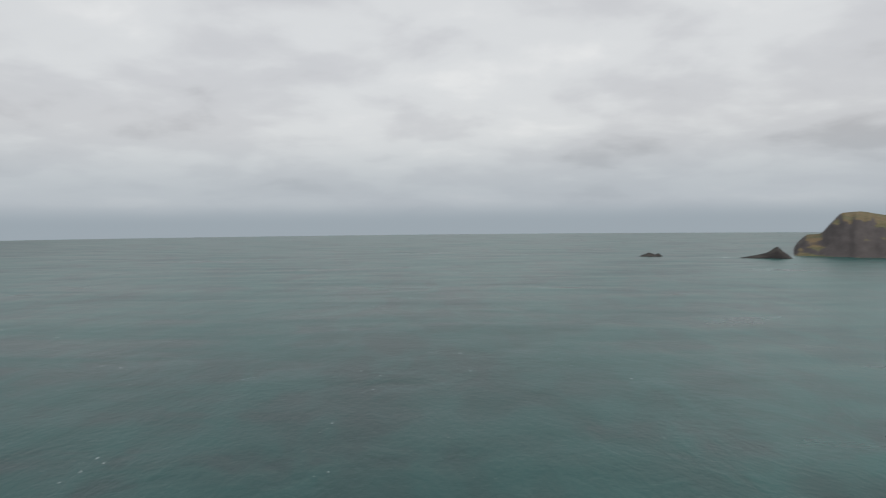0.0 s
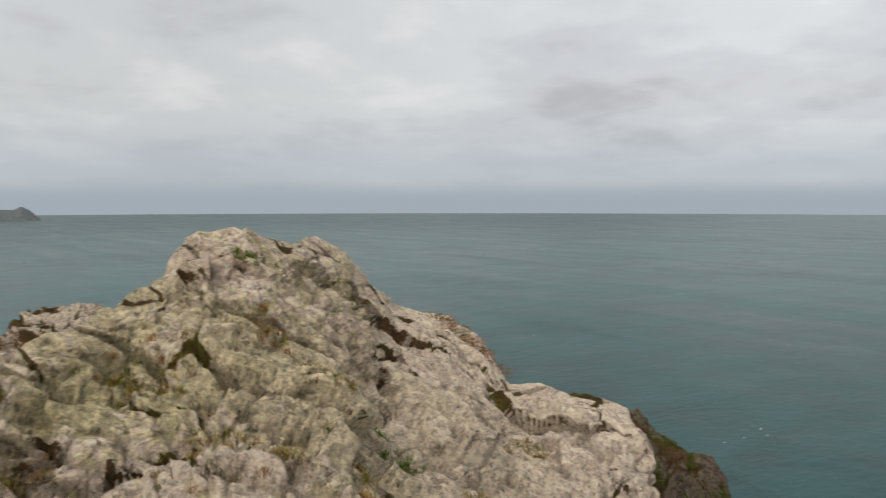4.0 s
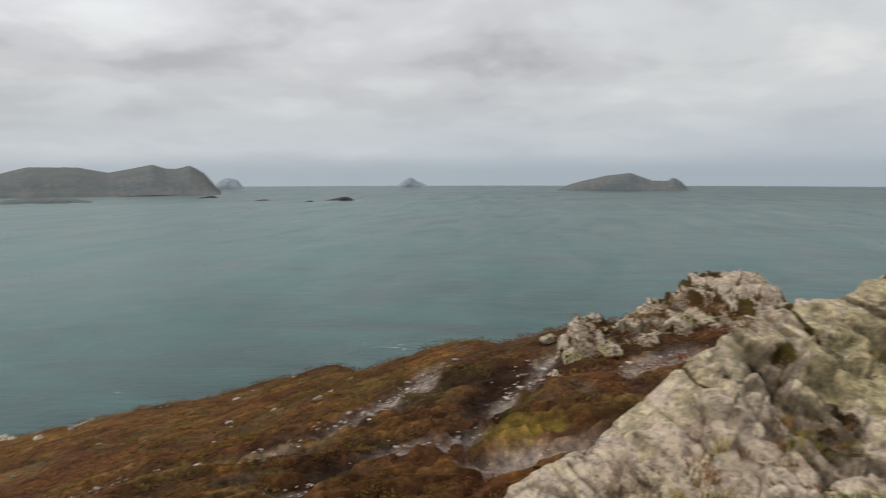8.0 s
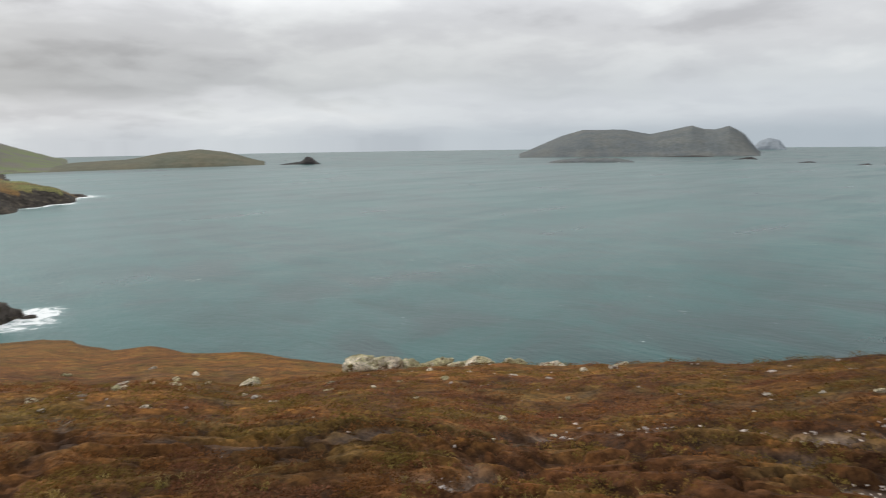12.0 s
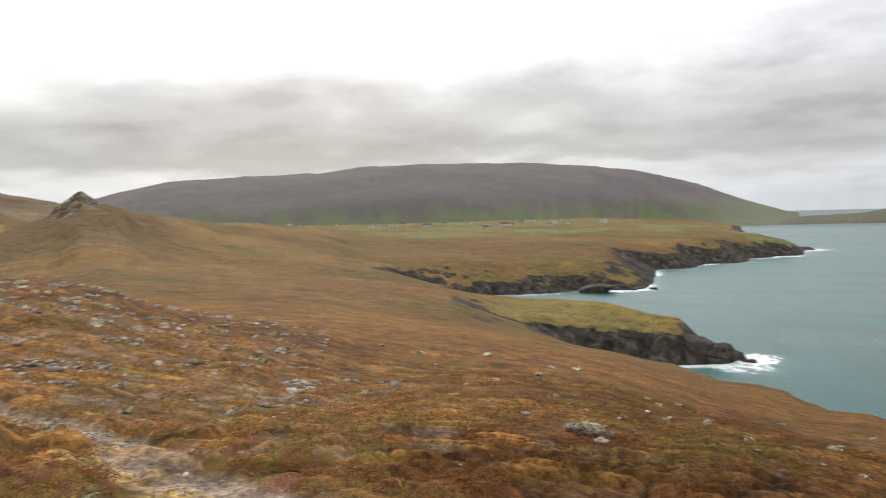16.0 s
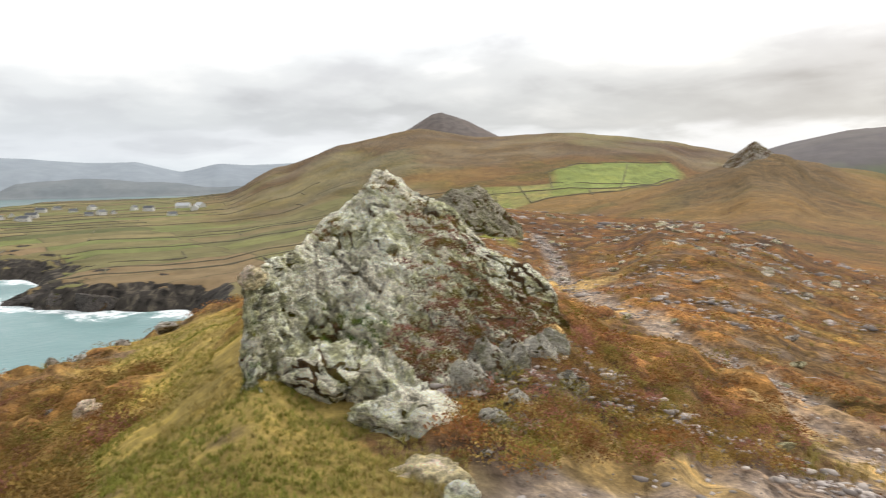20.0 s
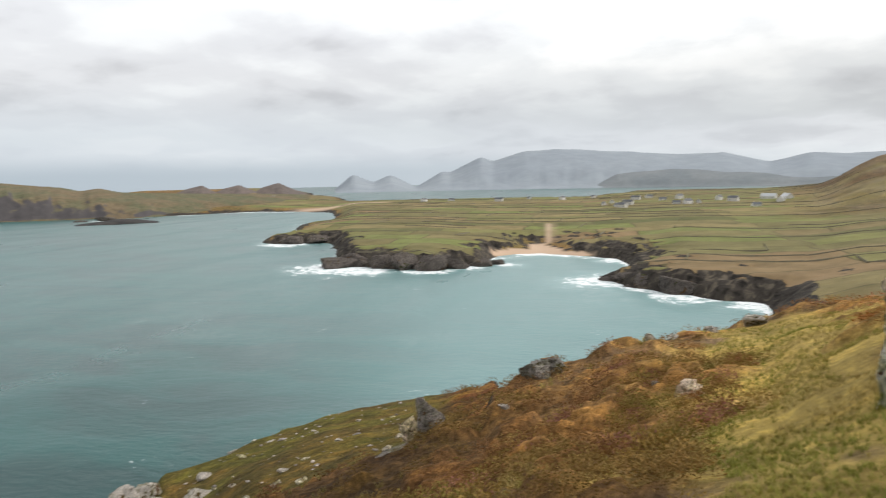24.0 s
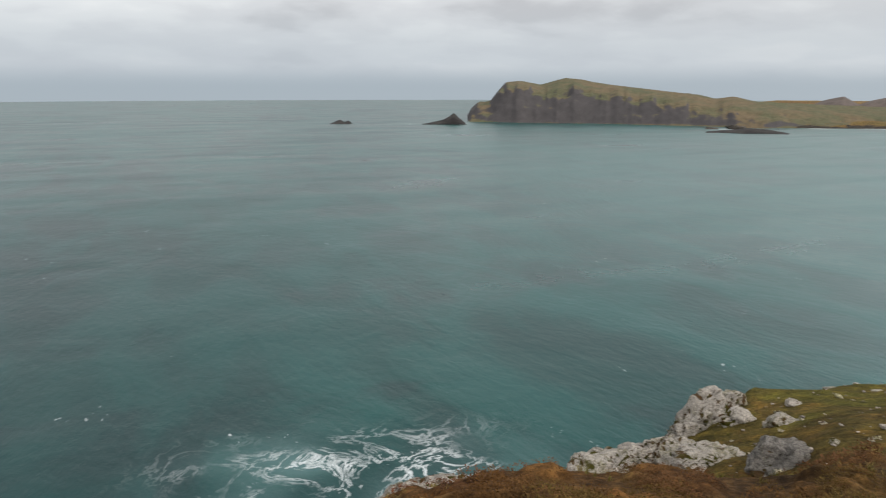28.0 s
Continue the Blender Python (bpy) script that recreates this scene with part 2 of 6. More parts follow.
    field = mix(nt, mathn(nt, "MULTIPLY", br.outputs["Fac"], 0.5), field, (0.055, 0.058, 0.035))
    col = mix(nt, zone.outputs[0], col, field)
    # bare rock on broken faces
    strata = node(nt, "ShaderNodeMapping")
    strata.inputs["Scale"].default_value = (0.16, 0.16, 0.05)
    nt.links.new(pos, strata.inputs[0])
    rk = noisen(nt, strata.outputs[0], 1.0, 9.0, 0.68, 0.5)
    rock = ramp(nt, rk, [(0.36, (0.016, 0.014, 0.012)), (0.5, (0.048, 0.041, 0.034)), (0.66, (0.13, 0.108, 0.08))])
    ledge = ramp(nt, mathn(nt, "ADD", zone.outputs[1], mathn(nt, "MULTIPLY", mathn(nt, "SUBTRACT", noisen(nt, pos, 0.07, 8.0, 0.7, 0.5), 0.5), 1.6)), [(0.38, (0, 0, 0)), (0.58, (1, 1, 1))])
    col = mix(nt, ledge, col, rock)
    # sand
    col = mix(nt, zone.outputs[2], col, mix(nt, n2, (0.47, 0.33, 0.23), (0.58, 0.43, 0.31)))
    nt.links.new(col, bsdf.inputs["Base Color"])
    bsdf.inputs["Roughness"].default_value = 0.95
    bsdf.inputs["Specular IOR Level"].default_value = 0.1
    bump(nt, bsdf, mathn(nt, "ADD", n1, mathn(nt, "MULTIPLY", n2, 2.0)), 0.9, 0.06)
    return m


def make_sea():
    m, nt, bsdf, pos = material("sea_water")
    foam = nt.nodes.new("ShaderNodeSeparateColor")
    foam_at = nt.nodes.new("ShaderNodeAttribute")
    foam_at.attribute_name = "foam"
    nt.links.new(foam_at.outputs["Color"], foam.inputs[0])
    sea_shade = foam_at.outputs["Alpha"]
    stretch = node(nt, "ShaderNodeMapping")
    stretch.inputs["Scale"].default_value = (1.0, 0.45, 1.0)
    stretch.inputs["Rotation"].default_value = (0, 0, radians(25))
    nt.links.new(pos, stretch.inputs[0])
    w1 = noisen(nt, stretch.outputs[0], 0.35, 6.0, 0.6, 0.3)
    w2 = noisen(nt, stretch.outputs[0], 0.03, 4.0, 0.55, 0.5)
    w3 = noisen(nt, stretch.outputs[0], 0.0055, 5.0, 0.55, 0.8)
    lanes = node(nt, "ShaderNodeMapping")
    lanes.inputs["Rotation"].default_value = (0, 0, radians(-20))
    lanes.inputs["Scale"].default_value = (0.0042, 0.016, 1.0)
    nt.links.new(pos, lanes.inputs[0])
    w4 = noisen(nt, lanes.outputs[0], 1.0, 5.0, 0.6, 0.6)
    deep = mix(nt, ramp(nt, w3, [(0.38, (0, 0, 0)), (0.60, (1, 1, 1))]), (0.0002, 0.032, 0.031), (0.001, 0.066, 0.060))
    deep = mix(nt, ramp(nt, w4, [(0.40, (0.85, 0.85, 0.85)), (0.52, (0, 0, 0))]), deep, (0.0, 0.029, 0.029))
    deep = mix(nt, ramp(nt, w2, [(0.40, (0, 0, 0)), (0.62, (0.6, 0.6, 0.6))]), deep, (0.004, 0.088, 0.080))
    # painted shade over parts of the sea darkens the water colour
    deep = mix(nt, mathn(nt, "MULTIPLY", sea_shade, 0.45), deep, (0.002, 0.026, 0.029))
    # pale tone: foam-whitened water, and sky brightness painted in by bearing
    pale_water = mix(nt, foam.outputs[1], deep, (0.175, 0.31, 0.305))
    # foam: torn lines of surf near rock, few whitecaps far out
    f1 = noisen(nt, pos, 0.075, 9.0, 0.68, 1.1)
    lace = ramp(nt, mathn(nt, "ABSOLUTE", mathn(nt, "SUBTRACT", f1, 0.5)), [(0.0, (0.95, 0.95, 0.95)), (0.010, (0.6, 0.6, 0.6)), (0.032, (0, 0, 0))])
    mass = ramp(nt, mathn(nt, "ADD", noisen(nt, pos, 0.10, 8.0, 0.72, 1.2), mathn(nt, "MULTIPLY", foam.outputs[0], 0.36)), [(0.70, (0, 0, 0)), (0.78, (1, 1, 1))])
    lacef = mathn(nt, "MULTIPLY", lace, mathn(nt, "MULTIPLY", foam.outputs[2], ramp(nt, noisen(nt, pos, 0.03, 4.0, 0.6), [(0.42, (0, 0, 0)), (0.60, (1, 1, 1))])))
    caps = ramp(nt, mathn(nt, "MULTIPLY", noisen(nt, stretch.outputs[0], 0.55, 3.0, 0.5, 0.5), noisen(nt, pos, 0.035, 2.0)), [(0.448, (0, 0, 0)), (0.476, (0.6, 0.6, 0.6))])
    white = mathn(nt, "MAXIMUM", mathn(nt, "MAXIMUM", mass, lacef), caps)
    col = mix(nt, white, pale_water, (0.80, 0.83, 0.83))
    nt.links.new(col, bsdf.inputs["Base Color"])
    nt.links.new(mathn(nt, "ADD", mathn(nt, "MULTIPLY_ADD", white, 0.5, 0.20), mathn(nt, "MULTIPLY_ADD", sea_shade, 0.07, mathn(nt, "MULTIPLY", w4, 0.22))), bsdf.inputs["Roughness"])
    bsdf.inputs["IOR"].default_value = 1.333
    bsdf.inputs["Specular IOR Level"].default_value = 0.5
    bump(nt, bsdf, mathn(nt, "ADD", mathn(nt, "MULTIPLY", w2, 3.5), w1), 0.26, 1.2)
    return m


def make_far(name, low, high, rock, scale=0.01, edge=0.72, speck=0.25, meadow=None):
    """Distant hill cover: two tones of turf and bare rock on steep faces; the farthest come tinted with haze."""
    m, nt, bsdf, pos = material(name)
    n1 = noisen(nt, pos, scale, 6.0, 0.62)
    n2 = noisen(nt, pos, scale * 6, 6.0, 0.7, 0.4)
    turf = mix(nt, ramp(nt, n1, [(0.35, (0, 0, 0)), (0.65, (1, 1, 1))]), low, high)
    turf = mix(nt, 0.4 if scale > 0.0065 else 0.15, turf, ramp(nt, n2, [(0.35, (0.6, 0.6, 0.6)), (0.65, (1.35, 1.35, 1.35))]), "MULTIPLY")
    steep = nt.nodes.new("ShaderNodeSeparateXYZ")
    nt.links.new(nt.nodes.new("ShaderNodeNewGeometry").outputs["Normal"], steep.inputs[0])
    st = mathn(nt, "ADD", steep.outputs[2], mathn(nt, "MULTIPLY", n2, speck))
    fac = ramp(nt, st, [(edge, (1, 1, 1)), (edge + 0.14, (0, 0, 0))])
    if meadow:        # pasture and hedges on the lowest slopes
        height = nt.nodes.new("ShaderNodeSeparateXYZ")
        nt.links.new(pos, height.inputs[0])
        patch = ramp(nt, noisen(nt, pos, 0.011, 5.0, 0.65), [(0.40, (0.15, 0.15, 0.15)), (0.60, (1, 1, 1))])
        up_to = ramp(nt, mathn(nt, "DIVIDE", height.outputs[2], 220.0), [(0.18, (1, 1, 1)), (0.52, (0, 0, 0))])
        turf = mix(nt, mathn(nt, "MULTIPLY", patch, up_to), turf, meadow)
    rk = mix(nt, n2, tuple(v * 0.6 for v in rock), tuple(min(v * 1.5, 0.8) for v in rock))
    nt.links.new(mix(nt, fac, turf, rk), bsdf.inputs["Base Color"])
    bsdf.inputs["Roughness"].default_value = 0.95
    bsdf.inputs["Specular IOR Level"].default_value = 0.1
    return m


def make_rock(name, pale, mid, dark, lichen, moss, lichen_amount=0.5, moss_amount=0.35, k=1.0):
    """Weathered rock: mottled, pitted faces, crusts of lichen, and in the open joints (attribute 'joint') crevice shade
    put into the colour, with soil and moss.
    """
    m, nt, bsdf, pos = material(name)
    n0 = noisen(nt, pos, 0.8 * k, 5.0, 0.6, 0.5)
    n1 = noisen(nt, pos, 3.2 * k, 7.0, 0.68, 0.6)
    n2 = noisen(nt, pos, 13.0 * k, 8.0, 0.75, 0.4)
    n3 = noisen(nt, pos, 55.0 * k, 6.0, 0.75)
    blend = mathn(nt, "ADD", mathn(nt, "MULTIPLY", n1, 0.42), mathn(nt, "ADD", mathn(nt, "MULTIPLY", n2, 0.40), mathn(nt, "MULTIPLY", n0, 0.18)))
    base = ramp(nt, blend, [(0.36, dark), (0.41, mid), (0.47, pale), (0.56, tuple(min(0.95, v * 1.2) for v in pale))])
    streak = node(nt, "ShaderNodeMapping")
    streak.inputs["Rotation"].default_value = (radians(35), radians(20), 0)
    streak.inputs["Scale"].default_value = (3.0 * k, 3.0 * k, 26.0 * k)
    nt.links.new(pos, streak.inputs[0])
    bed = noisen(nt, streak.outputs[0], 1.0, 5.0, 0.7, 0.8)
    base = mix(nt, 0.28, base, ramp(nt, bed, [(0.36, (0.52, 0.49, 0.46)), (0.46, (1, 1, 1)), (0.62, (1.2, 1.19, 1.16))]), "MULTIPLY")
    lic = ramp(nt, mathn(nt, "ADD", mathn(nt, "MULTIPLY", noisen(nt, pos, 6.0 * k, 9.0, 0.78, 0.8), 0.55), mathn(nt, "MULTIPLY", n0, 0.45)), [(0.55 - 0.13 * lichen_amount, (0, 0, 0)), (0.61 - 0.13 * lichen_amount, (0.85, 0.85, 0.85))])
    lz = nt.nodes.new("ShaderNodeSeparateColor")
    nt.links.new(attr(nt, "joint"), lz.inputs[0])
    base = mix(nt, mathn(nt, "MULTIPLY", lic, lz.outputs[1]), base, mix(nt, ramp(nt, n2, [(0.4, (0, 0, 0)), (0.6, (1, 1, 1))]), tuple(v * 0.55 for v in lichen), lichen))
    crust = node(nt, "ShaderNodeTexVoronoi", Scale=15.0 * k)
    nt.links.new(pos, crust.inputs["Vector"])
    spots = ramp(nt, mathn(nt, "ADD", crust.outputs["Distance"], mathn(nt, "MULTIPLY", n2, 0.6)), [(0.40, (1, 1, 1)), (0.47, (0, 0, 0))])
    base = mix(nt, mathn(nt, "MULTIPLY", spots, 0.7), base, tuple(min(0.92, v * 1.35) for v in pale))
    pits = ramp(nt, noisen(nt, pos, 22.0 * k, 7.0, 0.8, 0.5), [(0.36, (1, 1, 1)), (0.43, (0, 0, 0))])
    base = mix(nt, mathn(nt, "MULTIPLY", pits, 0.5), base, dark)
    blots = ramp(nt, noisen(nt, pos, 6.5 * k, 8.0, 0.8, 0.5), [(0.38, (1, 1, 1)), (0.43, (0, 0, 0))])
    base = mix(nt, mathn(nt, "MULTIPLY", blots, 0.65), base, tuple(v * 0.9 for v in dark))
    joint = lz
    # joints darken with depth: crevice shade painted into the rock colour
    crack = ramp(nt, mathn(nt, "MULTIPLY_ADD", mathn(nt, "SUBTRACT", n2, 0.5), 0.7, joint.outputs[0]), [(0.50, (0, 0, 0)), (0.85, (0.6, 0.6, 0.6))])
    base = mix(nt, crack, base, tuple(v * 0.7 for v in dark))
    mo = mathn(nt, "ADD", noisen(nt, pos, 2.2 * k, 8.0, 0.72, 0.4), mathn(nt, "MULTIPLY", joint.outputs[0], 0.28))
    soil = mix(nt, ramp(nt, noisen(nt, pos, 3.0 * k, 3.0), [(0.42, (0, 0, 0)), (0.58, (1, 1, 1))]), mix(nt, n2, moss, tuple(v * 0.4 for v in moss)), (0.105, 0.062, 0.03))
    base = mix(nt, ramp(nt, mo, [(0.76 - 0.25 * moss_amount, (0, 0, 0)), (0.80 - 0.25 * moss_amount, (1, 1, 1))]), base, soil)
    grain = noisen(nt, pos, 26.0 * k, 6.0, 0.8, 0.3)
    base = mix(nt, 0.6, base, ramp(nt, grain, [(0.37, (0.42, 0.38, 0.34)), (0.46, (1.1, 1.1, 1.1)), (0.60, (1.65, 1.62, 1.55))]), "MULTIPLY")
    base = mix(nt, 0.5, base, ramp(nt, n3, [(0.38, (0.42, 0.40, 0.38)), (0.49, (1, 1, 1)), (0.62, (1.4, 1.39, 1.37))]), "MULTIPLY")
    nt.links.new(base, bsdf.inputs["Base Color"])
    bsdf.inputs["Roughness"].default_value = 0.92
    bsdf.inputs["Specular IOR Level"].default_value = 0.12
    bump(nt, bsdf, mathn(nt, "ADD", mathn(nt, "ADD", mathn(nt, "MULTIPLY", n1, 2.0), n2), mathn(nt, "ADD", mathn(nt, "MULTIPLY", n3, 0.4), mathn(nt, "MULTIPLY", bed, 0.35))), 1.0, 0.065 / k)
    return m


def make_tuft(name):
    m, nt, bsdf, pos = material(name)
    isl = nt.nodes.new("ShaderNodeNewGeometry").outputs["Random Per Island"]
    col = mix(nt, 0.8, attr(nt, "tint"), ramp(nt, isl, [(0.0, (0.72, 0.70, 0.70)), (0.5, (1, 1, 1)), (1.0, (1.32, 1.28, 1.2))], "LINEAR"), "MULTIPLY")
    nt.links.new(col, bsdf.inputs["Base Color"])
    bsdf.inputs["Roughness"].default_value = 0.9
    bsdf.inputs["Specular IOR Level"].default_value = 0.1
    return m


M_GROUND = make_ground()
M_SEA = make_sea()
# islands: aerial haze is mixed into these grey-blue base colours
M_ISLE = make_far("far_island_hazed", (0.118, 0.132, 0.136), (0.142, 0.148, 0.140), (0.115, 0.128, 0.14))
M_ISLE_FAINT = make_far("faint_island_hazed", (0.235, 0.265, 0.295), (0.25, 0.28, 0.305), (0.235, 0.265, 0.295))
# mountain lightened and greyed in its base colour to stand for haze
M_MOUNT = make_far("hazed_mountain_heath", (0.135, 0.12, 0.12), (0.165, 0.145, 0.135), (0.14, 0.13, 0.13), 0.004, meadow=(0.15, 0.18, 0.085))
M_PEAK = make_far("peak_heath", (0.135, 0.115, 0.105), (0.16, 0.13, 0.115), (0.13, 0.11, 0.10), 0.008)
M_HEAD = make_far("sea_cliff_turf", (0.12, 0.12, 0.07), (0.17, 0.13, 0.08), (0.088, 0.080, 0.080), 0.012, 0.86, 0.22)
M_DUN = make_far("low_headland_turf", (0.11, 0.115, 0.085), (0.14, 0.13, 0.09), (0.08, 0.075, 0.075), 0.008, 0.8)
# far range and foothill: distance haze painted as base colour
M_FAR = make_far("distant_mountain_hazed", (0.27, 0.30, 0.33), (0.29, 0.32, 0.345), (0.27, 0.30, 0.325), 0.002)
M_FAR2 = make_far("distant_foothill_hazed", (0.18, 0.20, 0.21), (0.21, 0.225, 0.23), (0.18, 0.19, 0.20), 0.006)
M_REEF = make_far("wet_black_reef", (0.045, 0.042, 0.042), (0.07, 0.065, 0.06), (0.04, 0.037, 0.037), 0.05)
PALE = ((0.80, 0.65, 0.51), (0.65, 0.495, 0.37), (0.16, 0.105, 0.06), (0.74, 0.63, 0.34), (0.15, 0.12, 0.025))
GREY = ((0.86, 0.80, 0.64), (0.54, 0.49, 0.37), (0.06, 0.054, 0.04), (0.54, 0.52, 0.26), (0.17, 0.14, 0.025))
KNOLL = ((0.44, 0.40, 0.355), (0.22, 0.192, 0.165), (0.03, 0.025, 0.02), (0.33, 0.30, 0.20), (0.11, 0.10, 0.02))
M_PALE = make_rock("pale_lichened_quartzite", *PALE, 0.70, 0.14)
M_GREY = make_rock("grey_green_lichened_rock", *GREY, 0.40, 0.20)
M_FLANK = make_rock("dark_grey_flank_slab", (0.46, 0.43, 0.36), (0.27, 0.245, 0.195), (0.05, 0.044, 0.034), (0.30, 0.29, 0.16), (0.15, 0.12, 0.03), 0.4, 0.35)
M_PALE_FAR = make_rock("pale_rim_rock", (0.66, 0.585, 0.47), (0.47, 0.40, 0.31), (0.10, 0.08, 0.06), (0.46, 0.42, 0.22), (0.13, 0.10, 0.03), 0.6, 0.42, 0.3)
M_RIDGE = make_rock("dark_ridge_rock", (0.36, 0.325, 0.25), (0.20, 0.175, 0.12), (0.05, 0.042, 0.03), (0.26, 0.25, 0.12), (0.14, 0.13, 0.03), 0.5, 0.75, 0.5)
M_HEATHERY = make_rock("brown_grey_heathery_rock", (0.62, 0.51, 0.40), (0.45, 0.35, 0.265), (0.09, 0.06, 0.037), (0.50, 0.44, 0.22), (0.15, 0.11, 0.03), 0.5, 0.35, 0.6)
M_KNOLL = make_rock("grey_knoll_rock", *KNOLL, 0.3, 0.55, 0.8)
M_TOR = make_rock("dark_tor_rock", (0.34, 0.30, 0.25), (0.21, 0.18, 0.14), (0.08, 0.065, 0.055), (0.20, 0.18, 0.11), (0.20, 0.15, 0.065), 0.3, 0.85, 0.05)
M_SEAROCK = make_rock("black_sea_rock", (0.11, 0.095, 0.085), (0.05, 0.043, 0.04), (0.014, 0.012, 0.012), (0.10, 0.085, 0.06), (0.07, 0.075, 0.03), 0.2, 0.25, 0.05)
M_DARK = make_rock("dark_mossy_rock", (0.15, 0.115, 0.085), (0.075, 0.055, 0.042), (0.022, 0.018, 0.015), (0.13, 0.14, 0.05), (0.10, 0.12, 0.018), 0.4, 0.86, 0.32)
M_BLOCK = make_rock("dark_weathered_block", (0.42, 0.33, 0.25), (0.20, 0.15, 0.11), (0.035, 0.028, 0.022), (0.24, 0.22, 0.10), (0.08, 0.085, 0.02), 0.3, 0.5)
M_SLAB = make_rock("dark_grey_slab", (0.24, 0.22, 0.20), (0.13, 0.115, 0.10), (0.03, 0.026, 0.024), (0.20, 0.19, 0.13), (0.10, 0.09, 0.03), 0.2, 0.3, 0.6)
M_TUFT = make_tuft("heather_and_grass")
M_SCREE = make_tuft("weathered_grey_scree")
# ---------------------------------------------------------------- the ground: one sheet, shaped by radial profiles
EYE = 82.0
STATIONS = {}


def station(az, *knots):
    """The lie of the land along one bearing (degrees anticlockwise from +y): pairs of distance and height over the sea."""
    STATIONS[az] = ((0.0, 80.4),) + knots


# sea side: steep ground that falls to the water
station(-20, (2.2, 80.2), (4, 79.1), (7.5, 77.5), (9, 75.6), (20, 62), (60, 25), (100, -6))
station(-8, (2.2, 80.2), (4, 78.9), (6, 76.8), (15, 66), (60, 25), (100, -6))
station(0, (2.2, 80.1), (5, 77.4), (15, 66), (60, 25), (100, -6))
station(15, (2.4, 80.1), (5, 77.6), (15, 66), (60, 25), (100, -6))
station(24, (2.4, 80.1), (5, 77.8), (7, 76), (15, 67.5), (26, 62), (60, 25), (100, -6))
station(30, (2.6, 80.1), (5, 78.6), (7, 76.5), (15, 71.5), (24, 69.5), (29, 68), (36, 56), (60, 28), (100, -6))
station(36, (2.8, 80.1), (5, 78.9), (8, 76.6), (15, 73), (24, 71), (30, 70), (37, 58), (60, 28), (100, -6))
station(45, (3, 80.1), (6, 79.2), (9, 76), (20, 66), (60, 25), (100, -6))
station(60, (3, 80.2), (6, 79.4), (10, 77), (20, 68), (70, 25), (110, -6))
# shoulder with the weathered outcrops and the gravel scars
station(72, (3, 80.2), (6, 79.6), (9, 79.3), (14, 79.0), (19, 78.5), (22, 77.2), (60, 50), (120, 20), (160, -6))
station(80, (3, 80.2), (6, 79.5), (9, 79.2), (14, 78.9), (20, 78.5), (24, 76.5), (60, 50), (130, 15), (160, -6))
station(88, (3, 80.1), (8, 79.0), (14, 78.6), (16, 78.6), (20, 77.0), (60, 50), (120, 20), (150, -6))
station(97, (3, 80), (8, 78.6), (16, 77.7), (22, 76.8), (28, 74.2), (40, 67), (120, 22), (160, -6))
station(108, (3, 79.9), (9, 78.3), (17, 76.9), (35, 72.6), (45, 68), (140, 20), (170, -6))
station(118, (3, 79.8), (15, 76.6), (38, 70.7), (50, 65), (150, 20), (180, -6))
station(132, (3, 79.8), (14, 76.3), (40, 69), (55, 62), (160, 20), (190, -6))
# long heather slope to the south cove
station(147, (3, 79.9), (14, 76.8), (45, 67.2), (75, 57), (100, 50.2), (130, 35), (200, -6))
station(156, (3, 79.9), (16, 76.3), (65, 60), (110, 50.4), (150, 34), (220, -6))
station(163, (3, 79.9), (18, 76.2), (70, 60), (140, 44.8), (190, 25), (260, -6))
station(166.6, (3, 80), (18.5, 76.2), (70, 60.3), (170, 38), (230, 15), (275, -6), (1225, -6), (1250, 0.5), (1275, -6))
station(168.4, (3, 80), (19, 76.2), (70, 60.5), (190, 35.5), (250, 9), (285, -6), (1095, -6), (1114, 0), (1124, 13), (1165, 22), (1250, 17), (1300, -6))
station(170, (3, 80), (19, 76.2), (70, 61), (200, 34), (260, 8), (290, -6), (385, -6), (392, -1), (410, -6), (1050, -6), (1074, 0), (1086, 15), (1140, 26), (1330, 24), (1420, -6))
station(173.5, (3, 80), (19.5, 76.2), (70, 62), (240, 26), (290, 5), (310, -6), (376, -6), (386, 3), (405, 7), (425, -6), (960, -6), (984, 0), (998, 15), (1060, 30), (1400, 30), (1750, 22), (2100, 12))
station(176, (3, 80), (20, 76), (70, 63), (280, 20.5), (310, 9), (340, -3), (372, -2), (382, 13), (412, 18), (430, 14), (448, -6), (885, -6), (906, 0), (918, 14), (985, 28), (1300, 34), (1700, 27), (2050, 28))
station(182, (3, 80), (20, 76.3), (65, 66), (200, 42), (300, 21.5), (330, 7), (366, 4), (380, 17), (430, 23), (468, 19), (480, -6), (672, -6), (694, 0), (704, 11), (760, 24), (900, 32), (1400, 41), (2000, 44))
station(189, (3, 80), (20, 76.5), (65, 67), (200, 47), (345, 27), (400, 24), (470, 22), (484, -6), (650, -6), (668, 0), (678, 9), (740, 25), (900, 34), (1400, 41), (2000, 46))
station(194, (3, 80), (20, 76.6), (65, 67.4), (200, 50), (400, 34), (560, 22), (620, -4), (655, 0), (668, 9), (735, 30), (1000, 37), (1400, 41), (2000, 46))
station(200, (3, 80.2), (23, 75.8), (70, 68), (200, 54), (400, 42), (650, 33), (1000, 40), (1400, 46), (2000, 46))
# moor and the stony hill to the south-east
station(205, (3, 80.3), (20, 76.6), (70, 70), (120, 64), (200, 57), (430, 46), (720, 48), (1050, 62), (1400, 52), (2000, 48))
station(210, (3, 80.3), (18, 77.2), (70, 72.2), (120, 65), (200, 59), (450, 50), (700, 60), (900, 69), (1100, 71), (1400, 62), (2000, 50))
